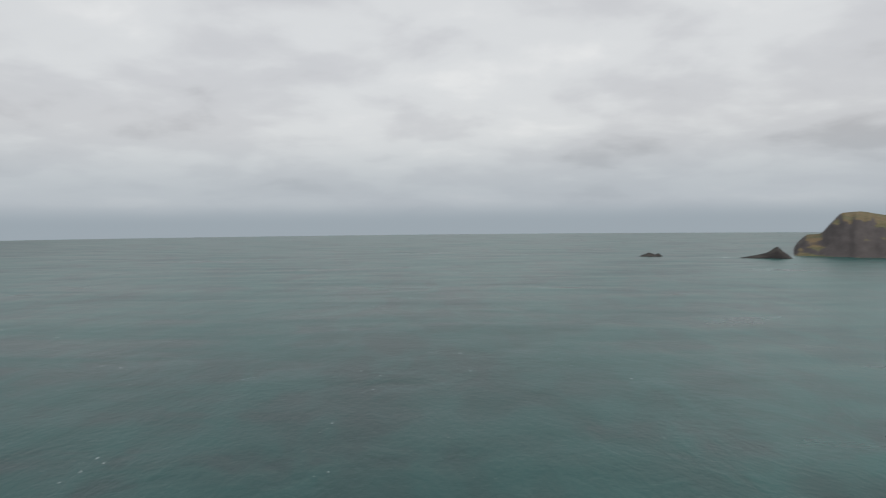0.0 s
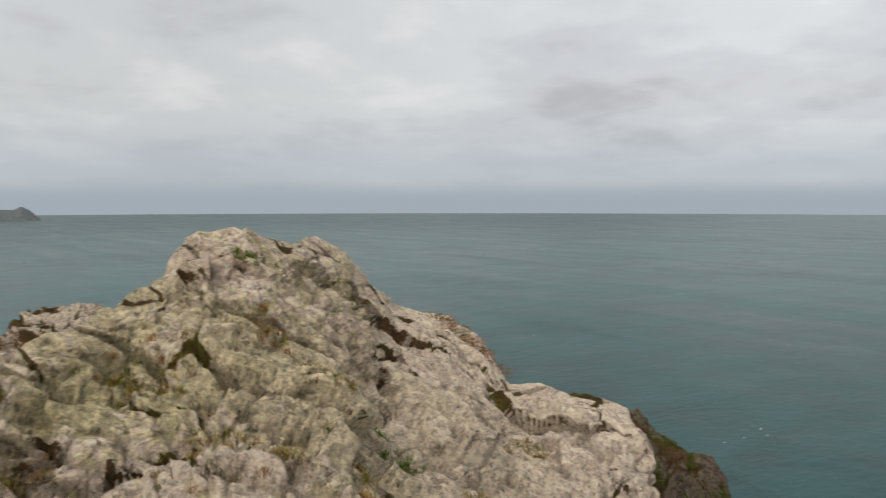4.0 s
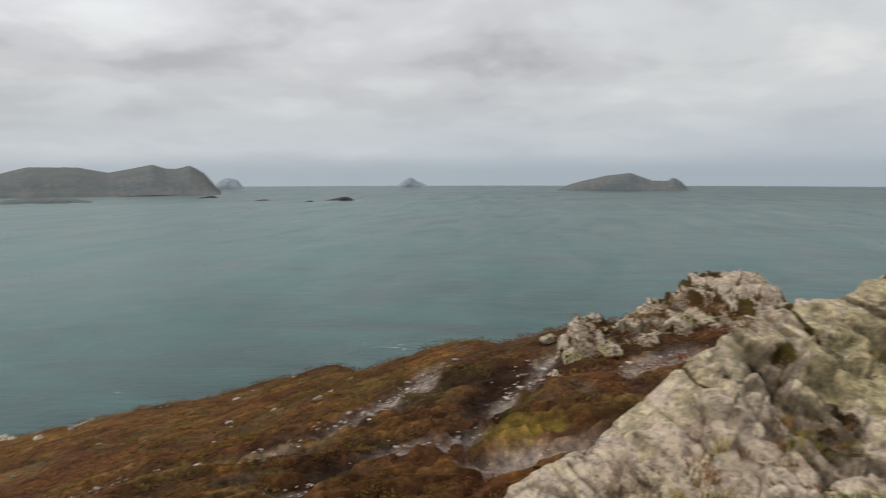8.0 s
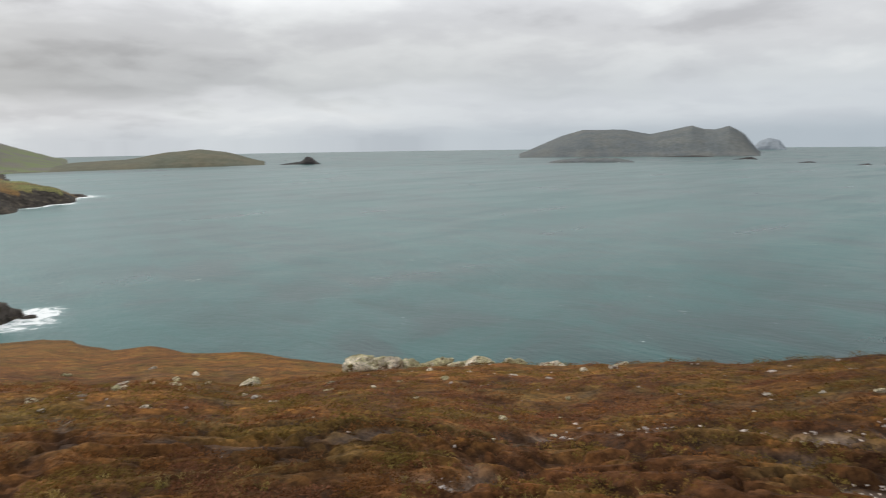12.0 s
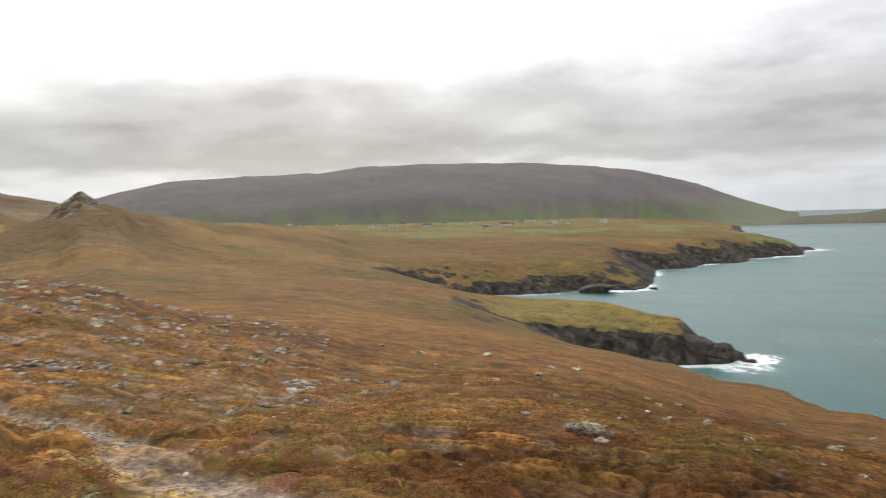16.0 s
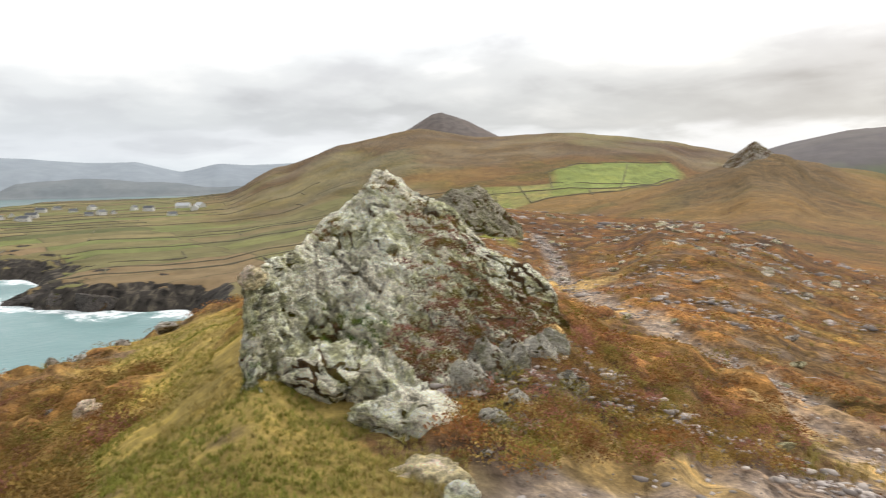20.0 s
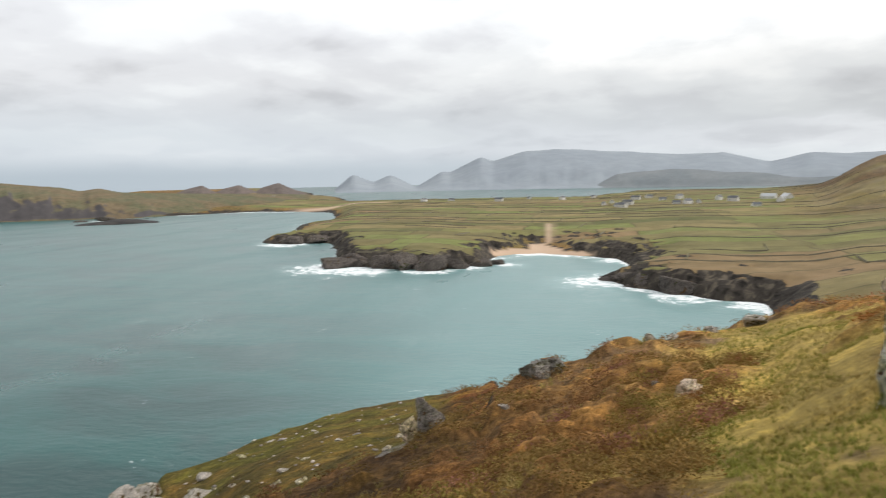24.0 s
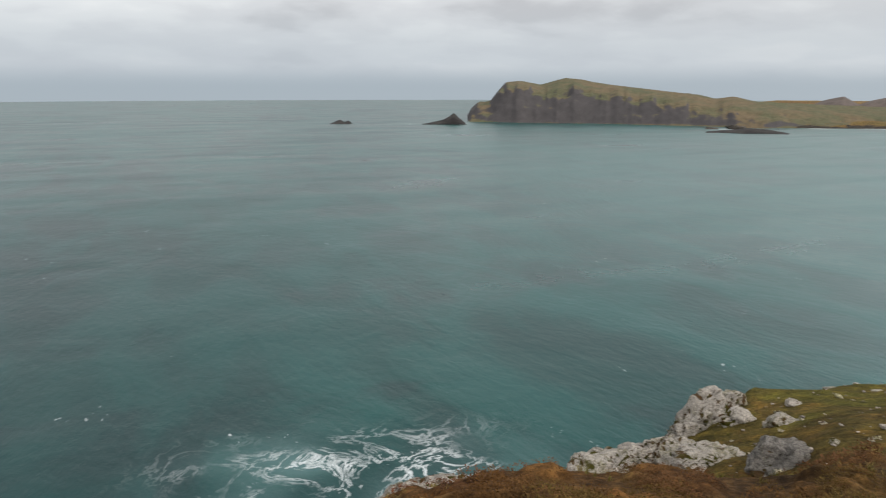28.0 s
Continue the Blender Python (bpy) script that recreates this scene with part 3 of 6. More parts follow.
station(213.3, (3, 80.3), (18, 77.4), (72, 72.9), (120, 66), (200, 60), (450, 54), (620, 69), (760, 79.5), (950, 75), (1300, 62), (2000, 50))
station(216.4, (3, 80.3), (18, 77.6), (75, 73.6), (120, 67), (200, 62), (430, 57), (540, 71), (620, 86.5), (700, 86), (950, 77), (1300, 62), (2000, 50))
station(218.9, (3, 80.4), (17, 78), (80, 75.0), (120, 70), (200, 63), (350, 62), (470, 73), (560, 92), (620, 91), (760, 80), (1000, 70), (1300, 80), (1600, 90), (2000, 60))
station(220.7, (3, 80.4), (17, 78.1), (84, 75.4), (125, 70), (200, 61.5), (350, 61), (470, 74), (540, 89), (566, 95), (600, 93), (680, 80), (800, 74), (1000, 66), (1300, 88), (1500, 104), (1800, 80), (2000, 60))
station(222.4, (3, 80.4), (16, 78.3), (88, 75.9), (130, 70), (220, 60), (400, 58), (490, 71), (570, 88), (630, 82), (800, 66), (1000, 62), (1300, 96), (1500, 118), (1800, 90), (2200, 50))
station(224.5, (3, 80.4), (5, 80.2), (8, 79.9), (15, 78.4), (90, 75.9), (135, 70), (220, 59), (400, 56), (510, 69), (575, 80.5), (640, 75), (800, 64), (1000, 62), (1300, 103), (1500, 129), (1800, 98), (2200, 50))
station(227, (3, 80.4), (5, 80.15), (8, 79.9), (15, 78.6), (95, 75.9), (140, 70), (220, 58), (400, 54), (520, 65), (590, 71.5), (700, 62), (900, 64), (1200, 112), (1500, 142), (1800, 110), (2200, 50))
station(230.5, (3, 80.4), (5, 80.25), (8, 80.2), (13, 78.9), (50, 76), (97, 76.1), (140, 70), (230, 58), (400, 52), (520, 57), (590, 61), (700, 55), (870, 66), (1200, 119), (1500, 154), (1800, 115), (2200, 45))
station(234, (3, 80.45), (5, 80.35), (6.5, 80.5), (8.5, 80.45), (12, 79.4), (24, 77.9), (48, 75.6), (100, 76.3), (140, 70), (250, 58), (600, 48), (850, 68), (1200, 124), (1500, 163), (1800, 120), (2300, 40))
station(241, (3, 80.45), (4.3, 80.4), (6, 80.5), (9, 80.2), (12, 79.4), (20, 78.3), (50, 77), (112, 77.2), (150, 68), (300, 45), (650, 42), (850, 62), (1200, 116), (1500, 157), (1800, 110), (2300, 40))
station(246, (3, 80.5), (4.5, 80.4), (6, 80.45), (9, 80.1), (12, 78.8), (25, 77.6), (60, 75), (110, 66), (200, 42), (500, 34), (800, 46), (1150, 110), (1500, 177), (1800, 120), (2300, 40))
# the farmed plain round the bay
station(252, (3, 80.5), (5, 80.42), (7, 80.4), (9, 79.8), (14, 77.9), (26, 75), (40, 70), (100, 45), (200, 30), (400, 27), (850, 36), (1200, 92), (1500, 145), (1750, 105), (2300, 36), (2900, -6))
station(257, (3, 80.5), (4.6, 80.58), (6.6, 80.58), (8.5, 80.3), (12, 79.75), (20, 78.9), (28, 76.8), (40, 70), (100, 45), (220, 26), (500, 22), (1000, 30), (1300, 66), (1550, 101), (1800, 60), (2400, 30), (2850, 5), (2950, -6))
station(261, (3, 80.5), (5.2, 80.4), (6.6, 80.36), (9, 79.85), (24, 77.9), (32, 75), (60, 60), (120, 35), (250, 20), (450, 16), (600, 17), (1200, 26), (1500, 44), (1750, 42), (2400, 24), (2650, 5), (2750, -6))
station(265, (3, 80.5), (5.5, 80.15), (8.5, 79.5), (23, 77.6), (30, 75), (60, 58), (150, 10), (200, -6), (440, -6), (462, -1), (476, 14), (560, 15), (900, 20), (1500, 30), (2300, 19), (2650, 4), (2750, -6))
station(270, (3, 80.5), (8, 79.3), (20, 77.8), (26, 75), (60, 50), (120, -6), (460, -6), (484, -1), (496, 15), (600, 16), (900, 20), (1500, 26), (2400, 14.5), (2650, 4), (2750, -6))
station(273, (3, 80.4), (8, 79.1), (17, 78.2), (23, 75), (60, 47), (115, -6), (480, -6), (500, 0), (515, 10), (560, 11), (600, 4), (640, 8), (700, 10), (900, 18), (1500, 24), (2300, 16), (2550, 5), (2650, -6))
station(275.2, (3, 80.4), (8, 79), (16, 78.2), (22, 75), (60, 45), (110, -6), (512, -6), (534, 1), (548, 4), (565, -6), (640, -6), (680, 0), (700, 9), (900, 17), (1500, 23), (2000, 17), (2250, 6), (2350, -6))
station(277, (3, 80.4), (8, 78.9), (15, 78.1), (21, 75), (58, 45), (105, -6), (655, -6), (695, 0), (712, 8), (800, 12), (1000, 17), (1500, 20), (1850, 15), (2050, 6), (2150, -6))
station(281, (3, 80.3), (8, 78.8), (15, 77.9), (20, 75), (55, 45), (100, -6), (690, -6), (714, 0), (770, 2.8), (800, 4.5), (818, 11), (1000, 15), (1500, 20), (1850, 15), (2050, 6), (2150, -6))
station(284.6, (3, 80.3), (8, 78.6), (14, 77.7), (18, 76), (34, 71.9), (42, 67), (62, 43), (100, -6), (655, -6), (680, -1), (715, 3), (735, 11), (800, 13), (1000, 15), (1500, 20), (1850, 15), (2050, 6), (2150, -6))
station(286, (3, 80.3), (8, 78.4), (13, 77.5), (17, 75.8), (36, 71.0), (44, 67), (66, 42), (100, -6), (608, -6), (626, 0), (646, 9), (720, 13), (1000, 15), (1500, 20), (1850, 15), (2050, 6), (2150, -6))
station(290, (3, 80.2), (8, 78.3), (12.4, 77.4), (15, 75.4), (38, 70.1), (46, 66), (70, 40), (110, -6), (588, -6), (602, 0), (616, 14), (660, 16), (1000, 17), (1500, 20), (1850, 15), (2050, 6), (2150, -6))
station(295.5, (3, 80.2), (8, 78.1), (12.2, 77.1), (14, 75.3), (38, 69.5), (46, 65), (70, 40), (110, -6), (618, -6), (634, 0), (668, 9), (710, 15), (1000, 16), (1350, 18), (1600, 16), (1850, 14), (2050, 6), (2150, -6))
station(298, (3, 80.2), (8, 77.9), (12, 77.0), (14, 75.0), (37, 69.5), (45, 65), (70, 40), (110, -6), (840, -6), (872, 0), (890, 9), (1000, 13), (1200, 8), (1260, -6), (1560, -6), (1600, 1), (1900, 16), (2400, 15), (2650, 4), (2750, -6))
station(301.5, (3, 80.2), (8, 78.0), (11.8, 76.9), (13.5, 74.9), (36, 69.2), (43, 65), (70, 40), (110, -6), (860, -6), (890, 1), (905, 8), (950, 6), (1010, -6), (1650, -6), (1685, 0), (1700, 7), (2000, 18), (2500, 26), (2900, 30))
station(303.5, (3, 80.2), (8, 78.0), (11.5, 77.0), (13, 74.8), (35, 69.15), (42, 64), (70, 40), (110, -6), (1690, -6), (1712, 0), (1725, 8), (2000, 20), (2500, 30), (2900, 30))
station(311, (3, 80.2), (7, 78.0), (9.6, 77.25), (11.5, 74.8), (20, 71.4), (26, 70.0), (32, 69.3), (38, 65), (70, 35), (105, -6), (1640, -6), (1665, 0), (1675, 9), (2000, 24), (2400, 34), (2900, 30))
station(316, (3, 80.2), (6, 78.4), (9.2, 77.25), (11, 74.4), (20, 70.6), (26, 69.0), (29, 68.2), (34, 61), (60, 35), (100, -6))
station(326, (2.5, 80.2), (5, 78.9), (8.8, 77.25), (10.5, 74.5), (22, 66), (29, 58), (60, 28), (100, -6))
station(332, (2.4, 80.2), (4.5, 79.0), (8.4, 77.4), (10, 75), (20, 64), (60, 26), (100, -6))

_az = np.array(sorted(a % 360 for a in STATIONS))
_prof = [STATIONS[a] if a in STATIONS else STATIONS[a - 360] for a in _az]
_LR = np.linspace(math.log(0.5), math.log(3400.0), 1400)


def _profile(knots):
    """Height along a bearing on an even scale of log distance, its corners eased."""
    r = np.array([k[0] for k in knots])
    z = np.array([k[1] for k in knots])
    v = np.interp(np.exp(_LR), r, z)
    k = np.hanning(7)
    return np.convolve(np.pad(v, 3, mode="edge"), k / k.sum(), "valid")


_TAB = np.array([_profile(k) for k in _prof])
_TAB = np.vstack([_TAB[-1:], _TAB, _TAB[:1]])
_AZ = np.concatenate([[_az[-1] - 360], _az, [_az[0] + 360]])


def lookup(az, r):
    az = np.mod(az, 360.0)
    k = np.clip(np.searchsorted(_AZ, az, side="right") - 1, 0, len(_AZ) - 2)
    t = (az - _AZ[k]) / (_AZ[k + 1] - _AZ[k])
    t = t * t * (3 - 2 * t) * 0.5 + t * 0.5
    x = (np.log(np.maximum(r, 0.5)) - _LR[0]) / (_LR[1] - _LR[0])
    i = np.clip(np.floor(x).astype(int), 0, len(_LR) - 2)
    f = np.clip(x - i, 0, 1)
    a = _TAB[k, i] * (1 - f) + _TAB[k, i + 1] * f
    b = _TAB[k + 1, i] * (1 - f) + _TAB[k + 1, i + 1] * f
    return a * (1 - t) + b * t


def bearing(x, y):
    return np.mod(np.degrees(np.arctan2(-x, y)), 360)


def within(a, lo, hi, soft):
    return step(lo - soft, lo + soft, a) * (1 - step(hi - soft, hi + soft, a))


def lie(x, y):
    """Height of the land with its ragged coast and rough turf, for arrays of places."""
    r = np.hypot(x, y)
    az = np.degrees(np.arctan2(-x, y))
    p = np.stack([x, y, np.zeros_like(x)], -1)
    far = step(150, 420, r)
    n1 = fbm(p / 60.0, 4, 0.55, 3)
    n2 = fbm(p / 60.0 + 40, 4, 0.55, 5)
    z = lookup(az + far * n2 * 600.0 / np.maximum(r, 60), r + far * n1 * 16.0)
    z = z + np.where(z > 1.5, fbm(p / 25.0, 4, 0.5, 8) * 1.2 * far, 0)
    shore = within(np.mod(az, 360), 262, 302, 2) * within(r, 440, 1000, 15) * step(0.0, 2.5, z) * (1 - step(9, 16, z)) * (1 - within(np.mod(az, 360), 276.6, 285.2, 0.8) * (z < 6))
    z = z + shore * (ridged(p / 15.0, 3, 9) * 4.2 + ridged(p / 6.0, 2, 10) * 1.4)
    near = 1 - step(50, 160, r)
    z = z + near * step(2.0, 5.0, r) * (fbm(p / 2.2, 3, 0.5, 12) * 0.16 + fbm(p / 9.0, 2, 0.5, 14) * 0.3 * step(6, 18, r))
    return z


PATHS = [[(-160, 4.6), (-158, 5.3), (-153, 6.7), (-145.5, 9.2), (-140.5, 11.8), (-135.5, 15.8), (-130.2, 19.8), (-128, 25), (-125.6, 36), (-125, 50), (-123.5, 66)],
         [(-124, 3.2), (-133, 4.0), (-144, 5.2), (-152, 6.4)],
         [(100, 16), (101.5, 14.6), (103.5, 13.7), (106.4, 13.2), (108.5, 12.3)], [(110, 11.8), (114, 11.6), (118.6, 11.8)], [(120, 11.9), (124, 12.4), (128.5, 13.4), (133, 13.4)],
         [(91, 14.4), (92, 13.4), (93.3, 12.7), (95, 11.8)], [(97, 10.4), (99, 10.1), (101.5, 10.5), (104, 10.3)], [(105.5, 8.7), (108.5, 8.5), (112, 8.3)], [(137, 7.4), (140.5, 7.1), (144, 7.2)],
         [(87, 8.3), (90.5, 8.7), (93, 8.8)], [(80.5, 13.2), (83, 12.9), (86, 12.3)]]


def path_gap(x, y):
    d = np.full(len(x), 1e9)
    for k, line in enumerate(PATHS):
        q = [(-r * math.sin(radians(a)), r * math.cos(radians(a))) for a, r in line]
        thin = 0.24 if 1 < k < 9 else -0.15 if k > 8 else -0.12
        for (ax, ay), (bx, by) in zip(q, q[1:]):
            vx, vy = bx - ax, by - ay
            t = np.clip(((x - ax) * vx + (y - ay) * vy) / (vx * vx + vy * vy), 0, 1)
            d = np.minimum(d, np.hypot(x - ax - t * vx, y - ay - t * vy) + thin)
    return d


def terraces(x, y):
    rr = np.hypot(x, y)
    q = np.stack([np.radians(bearing(x, y)) * 7.0, np.log(np.maximum(rr, 1)) * 10.0, 0 * x], -1)
    return (1 - step(0.04, 0.15, np.abs(fbm(q * np.array((0.8, 0.75, 1.0)), 3, 0.5, 27)))) * within(bearing(x, y), 86, 212, 10) * step(5, 9, rr) * (1 - 0.6 * step(11, 17, rr)) * (1 - step(60, 110, rr))


def tussock(x, y):
    """Where heather stands in hummocks; along the seaward slope they run in long low banks across the fall."""
    rr = np.hypot(x, y)
    a = bearing(x, y)
    p = np.stack([x, y, 0 * x], -1)
    bank = fbm(np.stack([np.radians(a) * 17.0, np.log(np.maximum(rr, 1)) * 40.0, 0 * x], -1), 4, 0.6, 29)
    w = within(a, 84, 200, 8) * step(4.5, 7, rr)
    return fbm(p / 0.55, 3, 0.5, 21) * (1 - w) + (bank * 1.15 + 0.06) * w, w


def build_ground():
    na = 820
    az = np.radians(np.arange(na) * 360.0 / na)
    r = np.sort(np.concatenate([[0.02, 0.2, 0.4, 0.55], np.exp(np.linspace(math.log(0.7), math.log(3300), 450)), np.exp(np.linspace(math.log(372), math.log(1010), 110)), np.exp(np.linspace(math.log(5.5), math.log(42), 190))]))
    nr = len(r)
    R, A = np.meshgrid(r, az, indexing="ij")
    x, y = (-R * np.sin(A)).ravel(), (R * np.cos(A)).ravel()
    z = lie(x, y)
    rr, a = np.hypot(x, y), bearing(x, y)
    p = np.stack([x, y, np.zeros_like(x)], -1)
    gap = path_gap(x, y) + fbm(p / 1.3, 3, 0.5, 31) * 0.35
    onpath = (1 - step(0.30, 0.62, gap)) * (0.45 + 0.55 * step(-0.4, 0.0, fbm(p / 0.8, 3, 0.5, 33)))
    # low terraces of heather with dark peaty edges along the contour
    terr = terraces(x, y)
    near = 1 - step(60, 140, rr)
    # tussocks of heather between bare hollows
    raw, banked = tussock(x, y)
    clump = step(-0.05, 0.45 - 0.13 * banked, raw)
    big = step(-0.1, 0.4, fbm(p / 4.0, 3, 0.5, 23))
    lawn = np.clip(within(a + fbm(p / 0.8, 3, 0.5, 36) * 20, 242, 269.5, 3) * within(rr + fbm(p / 0.7, 2, 0.5, 37), 1.6, 5.6, 0.6) + within(a + fbm(p / 1.5, 3, 0.5, 35) * 6, 259, 268.5, 1.5) * within(rr, 4, 21, 1.0), 0, 1)
    knoll = within(a, 289, 317, 1.5) * within(rr, 16.5, 44, 1.0)
    mound = within(a, 268, 300, 3) * within(rr, 5, 13, 1.5)
    tuft = (1 + 0.9 * mound) * near * (1 - onpath) * (1 - lawn) * (1 - 0.8 * knoll) * step(2.0, 3.5, rr)
    z = z + tuft * (clump * (0.20 - banked * (0.02 + 0.12 * step(8, 17, rr))) * (0.5 + 0.5 * np.maximum(big, banked)) * (1 - 0.7 * within(a, 140, 205, 10) * (1 - step(6.5, 10, rr))) + fbm(p / 0.18, 2, 0.5, 22) * 0.035) - onpath * near * 0.10 - terr * (0.15 - 0.08 * within(a, 140, 205, 10))
    verts = np.stack([x, y, z], -1)
    me = grid_mesh("ground", verts, nr, na, closed=True)
    # colours of the turf
    heather = np.array((0.155, 0.068, 0.028))
    rust = np.array((0.24, 0.115, 0.036))
    straw = np.array((0.28, 0.185, 0.068))
    olive = np.array((0.135, 0.115, 0.028))
    green = np.array((0.15, 0.155, 0.03))
    gravel = np.array((0.30, 0.25, 0.225))
    peat_and_shade = np.array((0.052, 0.029, 0.018))
    f1, f2 = fbm(p / 1.6, 4, 0.55, 41)[:, None], fbm(p / 14.0, 4, 0.55, 43)[:, None]
    f3 = fbm(p / 140.0, 4, 0.55, 45)[:, None]
    c = heather + (rust - heather) * step(-0.35, 0.4, f1 + 0.5 * f2)
    c = c + (olive - c) * step(0.05, 0.5, fbm(p / 2.3, 3, 0.5, 47)[:, None] + 0.3 * f2) * 0.5
    c = c + (straw - c) * step(0.15, 0.55, fbm(p / 0.9, 3, 0.5, 49)[:, None]) * 0.55
    # hollows go to peat, with the shade between tussocks painted into the colour
    c = c + (peat_and_shade - c) * (((1 - clump) * near * (0.85 - 0.35 * big) * (1 - banked * (0.05 + 0.5 * step(9, 19, rr))))[:, None])
    c = c + (peat_and_shade * 0.8 - c) * (terr * 0.85)[:, None]
    c = c + (gravel * 0.8 - c) * (terr * step(0.05, 0.25, fbm(p / 1.1, 3, 0.55, 34)) * 0.4)[:, None]
    farmoor = np.array((0.155, 0.092, 0.042)) + (np.array((0.205, 0.132, 0.055)) - np.array((0.155, 0.092, 0.042))) * step(-0.3, 0.3, f3)
    moss_ = step(-0.1, 0.3, fbm(p / 55.0, 5, 0.6, 67))[:, None]
    farmoor = farmoor * (1 - 0.22 * moss_) + np.array((0.0, 0.018, 0.004)) * moss_
    torhill = within(a + 2.0 * f2[:, 0], 214.5, 226, 2.5) * within(rr, 440, 720, 50)
    farmoor = farmoor + (np.array((0.115, 0.082, 0.048)) - farmoor) * (0.75 * torhill)[:, None]
    farmoor = farmoor * (1 - 0.25 * within(a, 140, 200, 12) * (1 - step(200, 400, rr)))[:, None]
    c = c + (farmoor - c) * step(60, 260, rr)[:, None]
    c = c + (straw * 0.77 + green * 0.57 - c) * lawn[:, None] * (0.72 + 0.28 * step(-0.5, 0.3, f1 + 0.2))
    c = c + (green * 0.36 + olive * 0.30 - c) * knoll[:, None] * (0.55 + 0.35 * step(-0.2, 0.3, f1 + f2))
    c = c + (gravel - c) * onpath[:, None] * near[:, None] * 0.9
    dell = within(a, 238, 243, 0.6) * within(rr, 52, 59, 1.0)
    c = c + (np.array((0.20, 0.23, 0.045)) - c) * (dell * step(-0.3, 0.2, f1[:, 0]))[:, None]
    mossy = within(a + 5 * f1[:, 0], 82, 95, 2) * within(rr, 6, 11.5, 0.8) * step(-0.1, 0.25, fbm(p / 1.2, 3, 0.5, 65)) * (1 - onpath)
    c = c + (np.array((0.30, 0.22, 0.05)) - c) * (mossy * 0.85)[:, None]
    for ta, tr, tw in ((216, 8.7, 0.55), (226.7, 4.7, 0.6), (229.5, 4.5, 0.5), (211, 7.4, 0.5), (221, 10.5, 0.5), (233.8, 32, 2.6), (231, 21, 1.0), (236, 6.8, 0.5), (267.2, 6.6, 0.34), (266.8, 7.4, 0.36), (266.2, 8.4, 0.4)):
        gapt = np.hypot(x + tr * math.sin(radians(ta)), y - tr * math.cos(radians(ta))) + fbm(p / 0.6, 3, 0.5, 38) * 0.4
        c = c + (np.array((0.36, 0.255, 0.115)) - c) * (0.85 * (1 - step(tw * 0.6, tw, gapt)))[:, None]
    brow = within(a, 266, 335, 5) * (rr < 16) * (1 - lawn)
    c = c + (np.array((0.15, 0.095, 0.04)) * (1 - 0.5 * step(284, 296, a))[:, None] - c) * (0.55 * brow)[:, None]
    # greener turf over the capes, pasture on the hill and under the mountain
    cape = within(a, 176, 191, 2) * within(rr, 330, 470, 20)
    c = c + (np.array((0.175, 0.148, 0.05)) - c) * cape[:, None] * 0.8
    foot = within(a, 165, 208, 3) * within(rr + 60 * f3[:, 0], 1080, 1900, 60)
    c = c + (np.array((0.155, 0.18, 0.075)) - c) * foot[:, None] * (0.15 + 0.75 * step(-0.15, 0.3, fbm(p / 70.0, 3, 0.55, 61)[:, None]))
    upper = np.interp(a, [225.5, 226.5, 233.5, 236, 241.5], [1075, 1098, 1004, 930, 880])
    middle = np.interp(a, [225.5, 226, 230, 235, 241.5], [1000, 979, 815, 795, 800])
    lower = np.interp(a, [225.5, 230, 237, 241.5], [975, 790, 700, 640])
    bright = within(a, 225.8, 235.3, 0.15) * step(0, 8, rr - middle) * (1 - step(-8, 0, rr - upper))
    pasture = within(a, 225.6, 242, 0.3) * step(0, 8, rr - lower) * (1 - step(-8, 0, rr - np.where(a < 235.3, upper, middle + 70)))
    strip = hash3(np.floor((rr - lower) / 27.0), np.floor(a / 3.1), 0 * a, 5)[:, None]
    c = c + (np.array((0.17, 0.20, 0.06)) + (np.array((0.25, 0.225, 0.09)) - np.array((0.17, 0.20, 0.06))) * strip - c) * pasture[:, None]
    c = c + (np.array((0.195, 0.235, 0.075)) * (0.85 + 0.3 * strip) - c) * bright[:, None]
    burnt = step(-0.12, 0.22, fbm(p / 190.0, 5, 0.6, 66))[:, None]
    heathhill = within(a, 216, 262, 2) * step(1050, 1120, rr + (a - 234) * 6) * (1 - pasture)
    c = c + (np.array((0.145, 0.106, 0.066)) + np.array((0.028, 0.042, 0.016)) * burnt + np.array((0.06, 0.05, 0.02)) * f3 + 0.05 * fbm(p / 45.0, 4, 0.6, 46)[:, None] - c) * heathhill[:, None]
    # heath scaled darker by bearing seaward, paler along the crest with grass and grit
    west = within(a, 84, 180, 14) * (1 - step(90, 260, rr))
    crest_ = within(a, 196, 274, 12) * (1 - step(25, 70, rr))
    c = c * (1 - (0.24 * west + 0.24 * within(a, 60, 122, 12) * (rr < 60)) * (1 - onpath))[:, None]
    # dimmer light toward these near bearings is put into the heather's colour
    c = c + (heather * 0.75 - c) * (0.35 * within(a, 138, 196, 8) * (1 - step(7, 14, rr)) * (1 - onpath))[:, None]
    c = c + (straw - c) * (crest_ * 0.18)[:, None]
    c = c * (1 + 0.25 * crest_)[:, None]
    grit = crest_ * step(0.02, 0.3, fbm(p / 1.1, 4, 0.6, 57)) * (1 - lawn) * (1 - clump)
    c = c + (gravel - c) * (grit * 0.30)[:, None]
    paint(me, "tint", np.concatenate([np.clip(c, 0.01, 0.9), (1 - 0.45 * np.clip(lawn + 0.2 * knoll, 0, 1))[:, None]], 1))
    dz_r = np.gradient(z.reshape(nr, na), axis=0) / np.gradient(R, axis=0)
    dz_a = np.gradient(z.reshape(nr, na), axis=1) / (R * 2 * math.pi / na)
    steep = np.hypot(dz_r, dz_a).ravel() + 0.25 * fbm(p / 8.0, 3, 0.6, 71)
